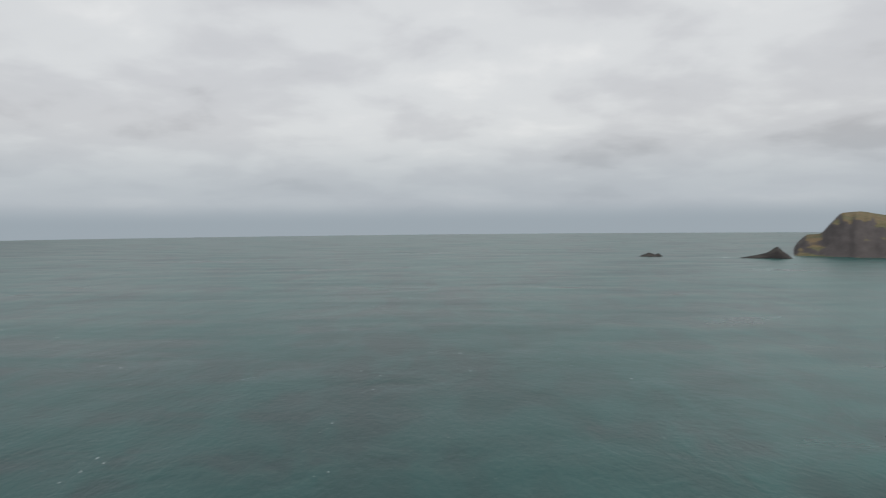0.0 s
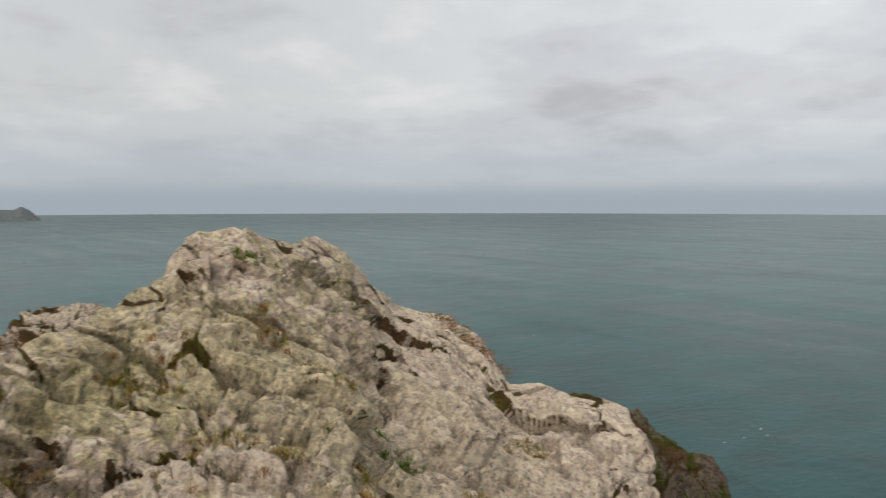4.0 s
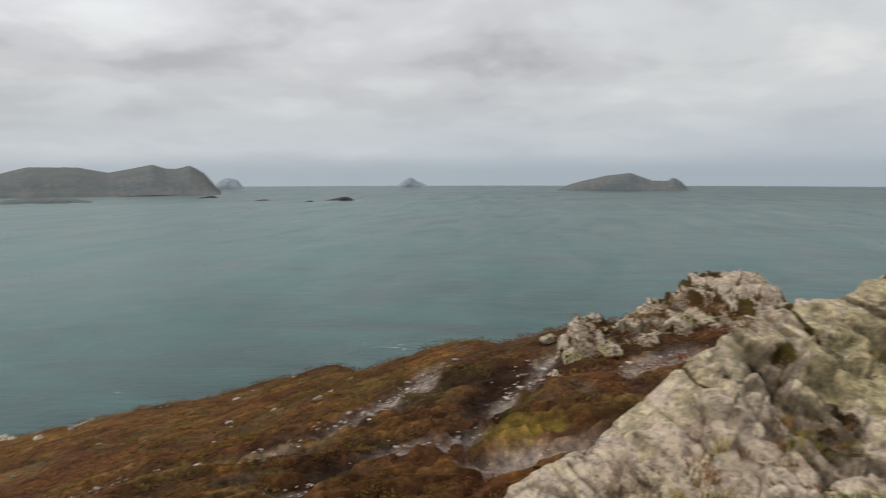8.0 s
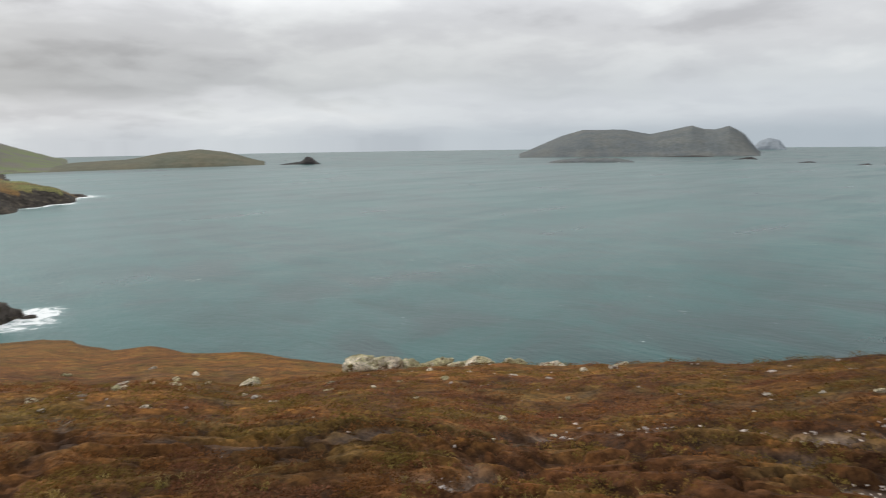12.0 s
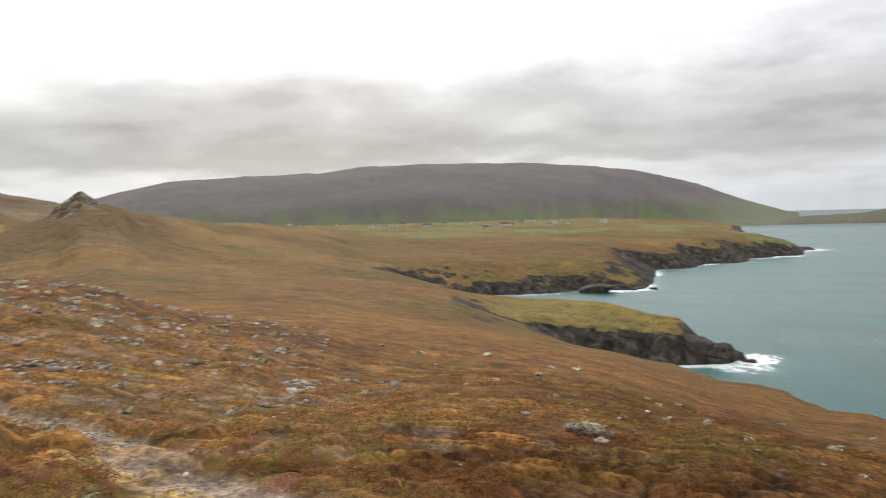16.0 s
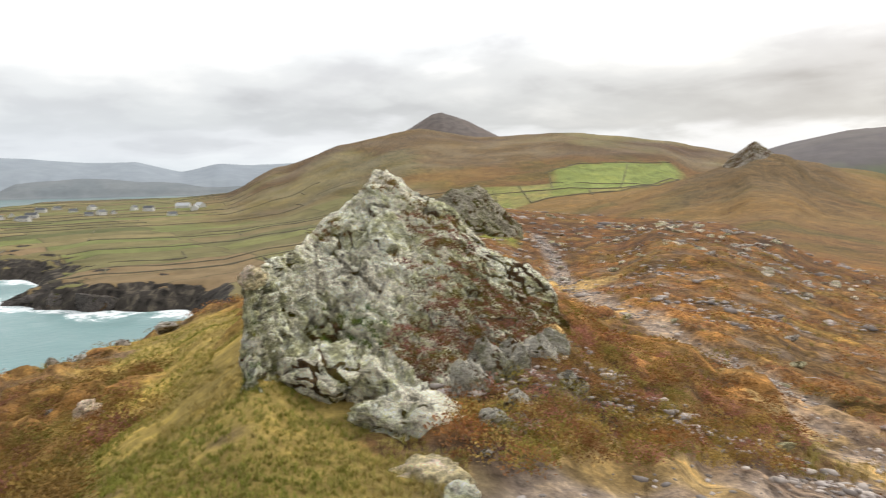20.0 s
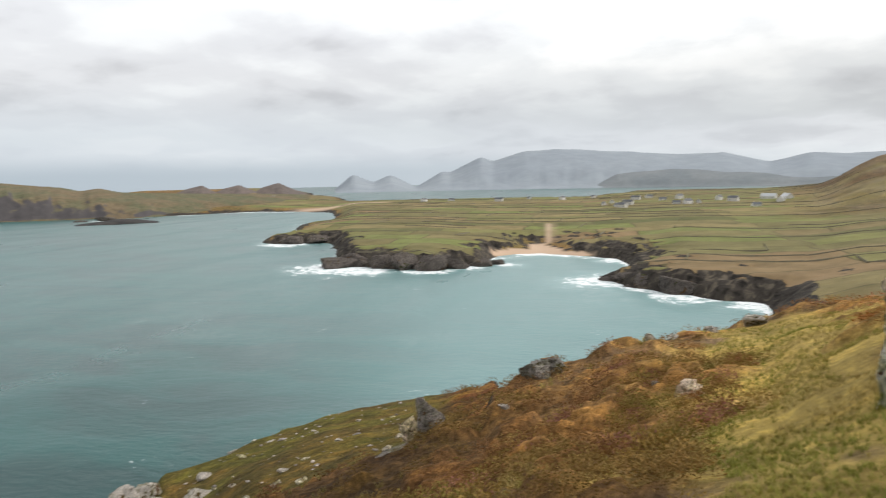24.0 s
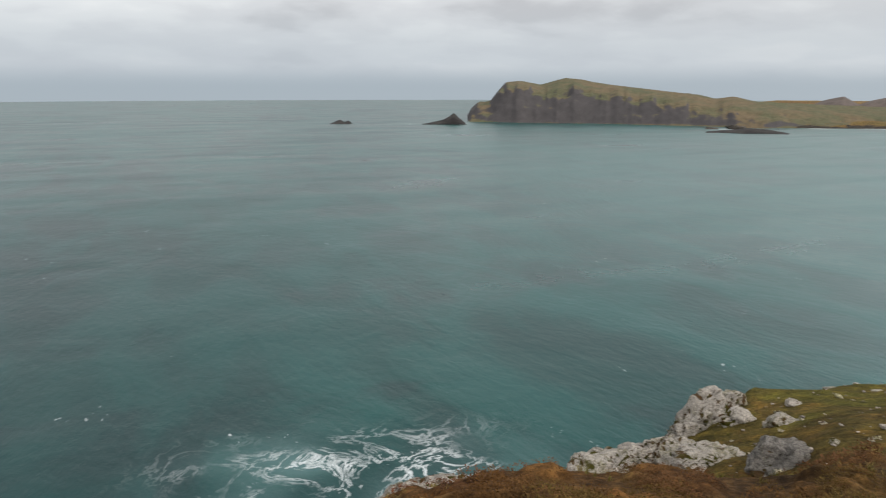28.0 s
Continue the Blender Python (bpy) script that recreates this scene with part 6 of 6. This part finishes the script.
def heather_cover(name, count, r0, r1, sprigs, leaf, seed, label):
    x, y, az, r = land_points(count, 66, 340, r0, r1, seed)
    p = np.stack([x, y, 0 * x], -1)
    clump, banked = tussock(x, y)
    big = fbm(p / 4.0, 3, 0.5, 23)
    a = np.mod(az, 360)
    lawn = ((a > 243) & (a < 269.5) & (r < 5.6)) | ((a > 258) & (a < 268.5) & (r < 21))
    knoll = (a > 289) & (a < 317) & (r > 13)
    crest_ = (a > 198) & (a < 262)
    keep = clear_of_rock(az, r) & (clump > np.where(crest_, 0.10, np.where((a < 200) & (r > 9), 0.04, 0.02))) & ~lawn & ~knoll & (path_gap(x, y) > 0.42) & (terraces(x, y) < 0.5)
    x, y, r, a, clump, big, banked = x[keep], y[keep], r[keep], a[keep], clump[keep], big[keep], banked[keep]
    p = p[keep]
    rg = np.random.RandomState(seed + 1)
    n = len(x)
    brown, red, pink, green = np.array((0.15, 0.07, 0.028)), np.array((0.28, 0.12, 0.036)), np.array((0.36, 0.155, 0.11)), np.array((0.21, 0.165, 0.04))
    t = rg.uniform(0, 1, (n, 1))
    hue = fbm(p / 1.4, 3, 0.5, 53)[:, None]
    c = brown + (red - brown) * t
    c = np.where(hue > 0.24, c + (pink * (1 - 0.35 * banked[:, None]) - c) * rg.uniform(0.2, 0.6, (n, 1)), c)
    c = np.where(hue < np.where(((a > 264) & (a < 310)) | (a < 196), 0.03, -0.12)[:, None], c + (green - c) * rg.uniform(0.4, 0.9, (n, 1)), c)
    # same scaling by bearing as the ground below the plants
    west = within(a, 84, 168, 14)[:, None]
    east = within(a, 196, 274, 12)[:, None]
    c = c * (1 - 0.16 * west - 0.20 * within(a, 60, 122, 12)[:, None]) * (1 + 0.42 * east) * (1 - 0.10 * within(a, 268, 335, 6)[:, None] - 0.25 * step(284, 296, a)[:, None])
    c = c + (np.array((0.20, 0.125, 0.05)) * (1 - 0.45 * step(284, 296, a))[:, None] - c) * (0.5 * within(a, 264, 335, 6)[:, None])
    # near plants darkened like the ground, the dimmer light kept in their colour
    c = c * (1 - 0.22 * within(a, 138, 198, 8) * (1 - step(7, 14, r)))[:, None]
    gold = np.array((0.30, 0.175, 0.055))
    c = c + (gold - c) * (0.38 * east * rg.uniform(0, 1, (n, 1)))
    size = (0.12 + 0.0044 * r) * rg.uniform(0.6, 1.45, n)
    z = lie(x, y) + step(-0.05, 0.45 - 0.13 * banked, clump) * (1 + 1.1 * within(a, 268, 300, 3) * within(r, 5, 13, 1.5)) * (0.10 - banked * (0.01 + 0.07 * step(8, 17, r)))
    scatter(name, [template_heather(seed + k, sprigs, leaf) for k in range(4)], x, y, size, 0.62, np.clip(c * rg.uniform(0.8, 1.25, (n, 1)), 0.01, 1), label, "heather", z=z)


def grass_cover():
    x, y, az, r = land_points(11000, 66, 340, 2.2, 36, 61)
    p = np.stack([x, y, 0 * x], -1)
    a = np.mod(az, 360)
    keep = clear_of_rock(az, r) & (fbm(p / 0.9, 3, 0.5, 49) > 0.0) & (path_gap(x, y) > 0.3) & ((a > 196) | (r < 8))
    x, y, r, a, p = x[keep], y[keep], r[keep], a[keep], p[keep]
    rg = np.random.RandomState(62)
    n = len(x)
    lawn = ((a > 243) & (a < 269) & (r < 21)) | ((a > 289) & (a < 317) & (r > 13))
    straw, olive = np.array((0.42, 0.31, 0.12)), np.array((0.24, 0.22, 0.05))
    t = np.clip(rg.uniform(0, 1, (n, 1)) - 0.3 * lawn[:, None], 0, 1)
    size = (0.075 + 0.005 * r) * rg.uniform(0.7, 1.3, n) * np.where(lawn, 0.5, 1.0)
    scatter("grass", [template_grass(k) for k in (11, 12, 13)], x, y, size, 1.0, np.clip((olive + (straw - olive) * t) * rg.uniform(0.8, 1.2, (n, 1)) * (1 - 0.35 * within(a, 286, 335, 5))[:, None], 0, 1), "dry straw and olive grass between the heather", "grass")


def lawn_turf():
    """Short tufts of the mown-looking turf before the crag."""
    x, y, az, r = land_points(21000, 240, 274, 1.9, 20, 64)
    p = np.stack([x, y, 0 * x], -1)
    a = np.mod(az, 360)
    keep = clear_of_rock(az, r) & (path_gap(x, y) > 0.35) & ((r < 6.2) | ((a > 257) & (a < 269))) & (a < 270) & (fbm(p / 0.5, 3, 0.5, 59) > -0.45)
    x, y, r, p = x[keep], y[keep], r[keep], p[keep]
    rg = np.random.RandomState(65)
    n = len(x)
    straw, olive, fresh = np.array((0.43, 0.335, 0.127)), np.array((0.315, 0.268, 0.07)), np.array((0.21, 0.22, 0.044))
    t = np.clip(0.6 + 1.3 * fbm(p / 0.9, 3, 0.5, 58) + rg.normal(size=n) * 0.22, 0, 1)[:, None]
    c = np.where(t < 0.5, fresh + (olive - fresh) * t * 2, olive + (straw - olive) * (t - 0.5) * 2)
    scatter("turf", [template_grass(k, 9) for k in (14, 15, 16)], x, y, (0.030 + 0.0034 * r) * rg.uniform(0.7, 1.4, n), 0.85, c * rg.uniform(0.8, 1.2, (n, 1)), "short yellow-green turf before the crag", "grass")


heather_cover("heather", 7500, 2.6, 10.5, 120, 0.105, 51, "russet and faded pink heather domes round the lookout")
heather_cover("heather", 30000, 10, 60, 30, 0.16, 71, "rust-brown heather over the headland")
grass_cover()
lawn_turf()


# domes of heather in front of the crag and beside the path
def heather_domes():
    rg = np.random.RandomState(83)
    spots = [(-125, 4.8, 6.0, 1.3, 130), (-119.5, 4.4, 1.8, 0.3, 16), (-130, 6.5, 6, 1.6, 60), (-155, 7.0, 5, 0.6, 40), (-137, 6.5, 6, 1.3, 40), (-92, 7.2, 2, 0.5, 14), (-86, 6.5, 6, 0.8, 30), (-72, 6.5, 8, 1.0, 40), (-129, 9.5, 4, 1.0, 24), (-156, 8.7, 7, 0.4, 90), (-148, 9.9, 5, 0.4, 50), (-141.5, 7.4, 2, 0.35, 16), (-143, 5.7, 3, 0.5, 26), (-131, 7.6, 5, 0.8, 60), (-135, 5.2, 5, 0.8, 40), (-90, 9.5, 3, 1.0, 34), (-84, 9, 4, 1.2, 60), (-78, 8, 5, 1.2, 70), (-88, 12, 3, 1.2, 40), (-93, 11, 1.5, 0.8, 16)]
    az = np.concatenate([rg.normal(s[0], s[2] * 0.6, s[4]) for s in spots])
    r = np.concatenate([rg.normal(s[1], s[3] * 0.6, s[4]) for s in spots])
    x, y = -r * np.sin(np.radians(az)), r * np.cos(np.radians(az))
    ok = path_gap(x, y) > 0.3
    x, y, n = x[ok], y[ok], int(ok.sum())
    tone = np.array([(0.36, 0.17, 0.125), (0.26, 0.13, 0.055), (0.33, 0.22, 0.065), (0.25, 0.21, 0.055), (0.38, 0.27, 0.09)])
    scatter("heather_domes", [template_heather(90 + k, 230, 0.085) for k in range(4)], x, y, rg.uniform(0.08, 0.19, n) * np.where(az[ok] > -96, 1.5, 1.0), 0.85, tone[rg.randint(0, 5, n)] * rg.uniform(0.9, 1.45, (n, 1)) * np.where(az[ok] > -96, 0.72, 1.0)[:, None], "rounded pink and olive heather domes by the path", "heather")


heather_domes()


# loose scree and path rubble, too small to count
def template_stone(seed):
    bm = bmesh.new()
    bmesh.ops.create_icosphere(bm, subdivisions=1, radius=1.0)
    rg = np.random.RandomState(seed)
    v = np.array([q.co[:] for q in bm.verts]) * rg.uniform(0.6, 1.2, (12, 1)) * np.array((1.2, 0.8, 0.36))
    f = np.array([[q.index for q in face.verts] + [face.verts[2].index] for face in bm.faces])
    bm.free()
    return v, f


def scree():
    rg = np.random.RandomState(84)
    X, Y, S = [], [], []

    def add(x, y, s):
        X.append(x), Y.append(y), S.append(s)

    for line in PATHS:
        q = [(-r * math.sin(radians(a)), r * math.cos(radians(a))) for a, r in line]
        for (ax, ay), (bx, by) in zip(q, q[1:]):
            l = math.hypot(bx - ax, by - ay)
            n = int(l * ((36 if math.hypot(ax, ay) < 14 else 14) if line in PATHS[:2] else 22))
            t = rg.uniform(0, 1, n)
            off = rg.normal(0, 0.26, n)
            x, y = ax + (bx - ax) * t - (by - ay) / l * off, ay + (by - ay) * t + (bx - ax) / l * off
            add(x, y, (0.012 + 0.0011 * np.hypot(x, y)) * np.exp(rg.normal(0, 0.5, n)))
    for n, lo, hi, r0, r1, cut, k in ((10500, 203, 242, 14, 105, 0.26, 0.72), (800, 100, 203, 8, 70, 0.12, 0.5), (900, 228, 243, 3.2, 7, 0.0, 0.7), (900, 212, 230, 3.4, 6.6, -0.05, 0.6), (240, 290, 317, 15, 38, -1.0, 0.42)):
        x, y, az, r = land_points(n, lo, hi, r0, r1, 85 + n)
        p = np.stack([x, y, 0 * x], -1)
        ok = (fbm(p / np.array((1.2, 3.0, 1.0)), 3, 0.55, 88) > cut) & clear_of_rock(az, r)
        x, y, r = x[ok], y[ok], r[ok]
        add(x, y, (0.02 + 0.0036 * r) * np.exp(rg.normal(0, 0.45, len(x))) * k)
    x, y, s = np.concatenate(X), np.concatenate(Y), np.concatenate(S)
    grey = np.array((0.36, 0.315, 0.285)) * rg.uniform(0.5, 1.6, (len(x), 1))
    z = lie(x, y) + s * 0.1 - 0.01 + 0.05 * (path_gap(x, y) > 0.4)
    scatter("scree", [template_stone(k) for k in range(5)], x, y, s, 1.0, np.clip(grey, 0, 0.85), "loose grey-white scree on the path and slope", "scree", z=z, material_=M_SCREE)


scree()

# plants rooted in the joints of the near rocks
def rooted(parent, V, az, r, name, temps, size, flat, cols, n, spread, label, seed):
    rg = np.random.RandomState(seed)
    cx, cy = -r * math.sin(radians(az)), r * math.cos(radians(az))
    x, y = cx + rg.normal(size=n) * spread, cy + rg.normal(size=n) * spread
    z = np.array([V[np.argmin((V[:, 0] - a) ** 2 + (V[:, 1] - b) ** 2), 2] for a, b in zip(x, y)]) - 0.01
    c = np.array(cols)[rg.randint(0, len(cols), n)] * rg.uniform(0.75, 1.25, (n, 1))
    ob = scatter(name, temps, x, y, size * rg.uniform(0.7, 1.3, n), flat, c, label, "", z=z)
    ob.parent = parent
    return ob


T_GRASS, T_HEATH = [template_grass(k) for k in (21, 22)], [template_heather(k, 40, 0.2) for k in (23, 24)]
TAN = [(0.30, 0.22, 0.07), (0.17, 0.15, 0.03), (0.24, 0.12, 0.04)]
PINK = [(0.34, 0.17, 0.13), (0.27, 0.13, 0.07), (0.20, 0.13, 0.045), (0.19, 0.15, 0.04)]
GREENS = [(0.08, 0.14, 0.02), (0.13, 0.16, 0.03), (0.20, 0.19, 0.05)]
for k, (az, r) in enumerate([(64.4, 3.95), (63.0, 3.5), (61.0, 3.4), (69.5, 3.3), (72.5, 3.4), (57.5, 3.1), (54.5, 3.4), (49.0, 4.0), (44.5, 4.2), (47.5, 3.3), (55.0, 2.7), (78.5, 2.7), (75.0, 2.5), (84.5, 2.5), (66.5, 2.9), (61.5, 2.7), (58.6, 4.4), (71.5, 2.5)]):
    rooted(OUTCROP, OUTCROP_V, az, r, "grass_tuft", T_GRASS, 0.06, 0.7, TAN if k % 6 else GREENS, 34, 0.055, "tuft of tan grass in a crack", 600 + k)
for k, (az, r) in enumerate([(87.8, 13.9), (85.6, 14.6), (84.2, 15), (82.6, 15.4), (80.8, 15.6), (79.4, 15.4), (77.8, 15.6), (76.0, 15.2), (74.6, 14.9), (78.6, 14.8), (76.6, 14.6)]):
    rooted(HEATHERY, HEATHERY_V, az, r, "heather_sprig", T_HEATH, 0.11, 0.75, [(0.20, 0.075, 0.03), (0.15, 0.06, 0.025), (0.19, 0.13, 0.03)], 40, 0.22, "russet heather rooted in the cracks", 700 + k)
for k, (az, r) in enumerate([(75.8, 2.35), (73.0, 2.2), (49.6, 5.6), (47.9, 5.7)]):
    rooted(OUTCROP, OUTCROP_V, az, r, "heather_sprig", T_HEATH, 0.06, 0.8, PINK, 16, 0.08, "russet heather sprigs in a hollow", 630 + k)
for k, (az, r) in enumerate([(-114.6, 5.45), (-115.8, 5.3), (-117.2, 5.35), (-118.6, 5.5), (-119.8, 5.8), (-121.6, 6.2), (-123.2, 6.5), (-116.4, 5.7), (-117.0, 7.2), (-117.8, 7.6), (-122.2, 6.9), (-118.8, 6.6), (-119.6, 7.0), (-120.8, 6.6), (-121.4, 5.9), (-122.6, 6.3), (-123.8, 6.0), (-124.6, 6.6), (-125.4, 6.9), (-116.0, 6.4), (-117.6, 5.9), (-119.0, 6.2), (-124.2, 7.1), (-115.2, 7.6)]):
    rooted(CRAG_OB, CRAG_V, az, r, "heather_sprig", T_HEATH, 0.07, 0.75, PINK, 34, 0.12, "faded pink heather growing on the crag", 650 + k)
for k, (az, r) in enumerate([(-112.2, 8.1), (-113.4, 8.2), (-115.0, 8.0), (-116.6, 7.9), (-115.8, 7.0), (-102.7, 4.82), (-103.1, 4.86), (-109.8, 5.75), (-111.0, 5.6), (-120.4, 5.7), (-118.0, 6.3), (-108.6, 7.3)]):
    rooted(CRAG_OB, CRAG_V, az, r, "grass_tuft", T_GRASS, 0.075, 0.7, GREENS if k in (5, 6, 7, 8) else TAN, 36, 0.11, "grass and moss tuft on the crag", 680 + k)


# stone banks between the fields
def field_banks():
    rg = random.Random(17)
    V, F = [], []
    ua = radians(267)
    ux, uy, vx, vy = -math.sin(ua), math.cos(ua), -math.cos(ua), -math.sin(ua)

    def run(p0, p1, h, w, hill=False):
        n = max(2, int(math.hypot(p1[0] - p0[0], p1[1] - p0[1]) / 14))
        t = np.linspace(0, 1, n)
        x, y = p0[0] + (p1[0] - p0[0]) * t, p0[1] + (p1[1] - p0[1]) * t
        z = lie(x, y)
        az = bearing(x, y)
        ok = (z > 6) & (z < (190 if hill else 75)) & (az > (215 if hill else 243)) & (az < 303)
        dx, dy = p1[0] - p0[0], p1[1] - p0[1]
        l = math.hypot(dx, dy)
        nx, ny = -dy / l * w / 2, dx / l * w / 2
        for i in range(n - 1):
            if not (ok[i] and ok[i + 1]):
                continue
            b = len(V)
            for k in (i, i + 1):
                hh = h * rg.uniform(0.7, 1.3)
                V.extend([(x[k] - nx, y[k] - ny, z[k] - 0.8), (x[k] + nx, y[k] + ny, z[k] - 0.8), (x[k] + nx * 0.6, y[k] + ny * 0.6, z[k] + hh), (x[k] - nx * 0.6, y[k] - ny * 0.6, z[k] + hh)])
            F.extend([(b, b + 4, b + 7, b + 3), (b + 1, b + 2, b + 6, b + 5), (b + 3, b + 7, b + 6, b + 2)])

    u, flip = 505.0, 0.0
    while u < 2350:
        gap = rg.uniform(26, 52) * (0.8 + u / 2200)
        v, tilt = -1500.0, rg.uniform(-0.05, 0.05)
        while v < 1700:
            lv = rg.uniform(70, 260)
            if rg.random() < 0.46:
                a, b = u + tilt * v + rg.uniform(-4, 4), u + tilt * (v + lv) + rg.uniform(-4, 4)
                run((ux * a + vx * v, uy * a + vy * v), (ux * b + vx * (v + lv), uy * b + vy * (v + lv)), 0.75, 1.5)
            if rg.random() < 0.40:
                a = u + tilt * v
                run((ux * a + vx * v, uy * a + vy * v), (ux * (a + gap) + vx * (v + rg.uniform(-12, 12)), uy * (a + gap) + vy * v), 0.75, 1.4)
            v += lv
        u += gap
    walls = [[(225.8, 990), (230, 812), (235.2, 795), (241.5, 800)], [(225.6, 975), (230, 790), (237, 700)], [(235.3, 795), (235.6, 930)], [(230.2, 812), (229.6, 1050)], [(228, 890), (233, 860), (235.5, 862)], [(226.5, 1098), (233.5, 1004), (236, 930)],
             [(237, 700), (238, 860)], [(239.5, 680), (240, 840)], [(232.5, 790), (232.2, 740)], [(216, 480), (208, 420), (200, 500), (196, 640)], [(205, 430), (201, 350), (196, 330)]]
    for line in walls:
        q = [(-r * math.sin(radians(a)), r * math.cos(radians(a))) for a, r in line]
        for p0, p1 in zip(q, q[1:]):
            run(p0, p1, 1.0, 1.4, True)
    me = bpy.data.meshes.new("field_banks")
    me.from_pydata(V, [], F)
    me.materials.append(M_BANK)
    tagged(new("field_banks", me), "dark stone and earth banks dividing the small fields", "field bank", kind="stuff")


M_BANK = make_far("bank_of_stone_and_scrub", (0.14, 0.13, 0.07), (0.19, 0.17, 0.10), (0.18, 0.16, 0.115), 0.05)
field_banks()

# ---------------------------------------------------------------- farmhouses
def simple(name, base, rough=0.8):
    m, nt, bsdf, pos = material(name)
    n = noisen(nt, pos, 0.9, 5.0, 0.6)
    nt.links.new(mix(nt, 0.5, base, ramp(nt, n, [(0.3, (0.75, 0.75, 0.75)), (0.7, (1.2, 1.2, 1.2))]), "MULTIPLY"), bsdf.inputs["Base Color"])
    bsdf.inputs["Roughness"].default_value = rough
    return m


M_WALL = simple("white_limewash", (0.60, 0.585, 0.55))
M_SLATE = simple("slate_roof", (0.11, 0.115, 0.125), 0.6)
M_GLASS = simple("dark_window_glass", (0.03, 0.035, 0.04), 0.15)
M_SHED = simple("pale_sheet_roof", (0.5, 0.51, 0.52), 0.5)


def box(bm, x0, x1, y0, y1, z0, z1):
    v = [bm.verts.new(c) for c in ((x0, y0, z0), (x1, y0, z0), (x1, y1, z0), (x0, y1, z0), (x0, y0, z1), (x1, y0, z1), (x1, y1, z1), (x0, y1, z1))]
    for q in ((3, 2, 1, 0), (4, 5, 6, 7), (0, 1, 5, 4), (1, 2, 6, 5), (2, 3, 7, 6), (3, 0, 4, 7)):
        bm.faces.new([v[i] for i in q])


def farmhouse(long_, deep, high, roof_mat):
    root = new("farmhouse")
    bm = bmesh.new()
    box(bm, -long_ / 2, long_ / 2, -deep / 2, deep / 2, -2.0, high)
    for sx in (-1, 1):      # gables
        x = sx * long_ / 2
        vs = [bm.verts.new((x, -deep / 2, high)), bm.verts.new((x, deep / 2, high)), bm.verts.new((x, 0, high + deep * 0.42))]
        bm.faces.new(vs if sx > 0 else vs[::-1])
    part("wall", bm, M_WALL, root)
    for sy in (-1, 1):
        bm = bmesh.new()
        e, t = 0.3, 0.18
        pts = [(-long_ / 2 - e, sy * (deep / 2 + e), high - 0.25), (long_ / 2 + e, sy * (deep / 2 + e), high - 0.25), (long_ / 2 + e, 0, high + deep * 0.42 + 0.05), (-long_ / 2 - e, 0, high + deep * 0.42 + 0.05)]
        lo = [bm.verts.new(q) for q in pts]
        hi = [bm.verts.new((q[0], q[1], q[2] + t)) for q in pts]
        bm.faces.new(lo)
        bm.faces.new(hi[::-1])
        for i in range(4):
            bm.faces.new((lo[i], lo[(i + 1) % 4], hi[(i + 1) % 4], hi[i]))
        part("roof", bm, roof_mat, root)
    for sx in (-1, 1):
        bm = bmesh.new()
        box(bm, sx * long_ * 0.42 - 0.35, sx * long_ * 0.42 + 0.35, -0.4, 0.4, high + deep * 0.3, high + deep * 0.42 + 1.0)
        part("chimney", bm, M_WALL, root)
    for sy in (-1, 1):
        for k in (-0.3, 0.3):
            bm = bmesh.new()
            box(bm, k * long_ - 0.6, k * long_ + 0.6, sy * deep / 2 - 0.06, sy * deep / 2 + 0.06, 0.9, 2.1)
            part("window", bm, M_GLASS, root)
    return tagged(root, "white farmhouse with a slate roof among fields", "house", group="farmhouses of the plain")


def sited(az, r, turn):
    return pose(*place(az, r), 0, 0, turn)


HOUSE_A, HOUSE_B, HOUSE_C = farmhouse(13, 7, 3.2, M_SLATE), farmhouse(17, 7.5, 5.2, M_SLATE), farmhouse(24, 11, 4.0, M_SHED)
HOUSE_C["label"] = "long pale-roofed farm shed among fields"
SITES = [(-84.8, 1330), (-85.6, 1200), (-89.6, 1230), (-90.4, 1240), (-91.2, 1260), (-93.6, 1280), (-88.6, 1380), (-89.8, 1420), (-97.2, 1300), (-96.0, 1320), (-95.2, 1150), (-92.6, 1330),
         (-85.2, 1220), (-86.6, 1420), (-87.6, 1480), (-81.0, 1560), (-78.4, 1640), (-76.0, 1500), (-72.2, 1620), (-70.0, 1580), (-83.4, 1700), (-55.6, 1960), (-57.2, 1990), (-58.2, 2020),
         (-54.4, 1900), (-160.6, 1480), (-161.6, 1500), (-171.0, 1450), (-171.6, 1480), (-175.0, 1560), (-174.6, 1420), (-164.8, 1520), (-155.0, 1560), (-168.4, 1600), (-172.4, 1640), (-173.2, 1700), (-176.2, 1500), (-178.8, 1560), (-166.2, 1700), (-162.8, 1640), (-157.8, 1700), (-154.0, 1720), (-169.6, 1380)]
HOUSE_A.matrix_basis, HOUSE_B.matrix_basis, HOUSE_C.matrix_basis = sited(-84.2, 1290, 20), sited(-86.0, 1260, 75), sited(-96.8, 1250, 170)
for k, (az, r) in enumerate(SITES):
    src = HOUSE_C if k in (8, 9) else (HOUSE_A, HOUSE_B)[k % 2]
    copy_thing(src, sited(az, r, (k * 47) % 180))
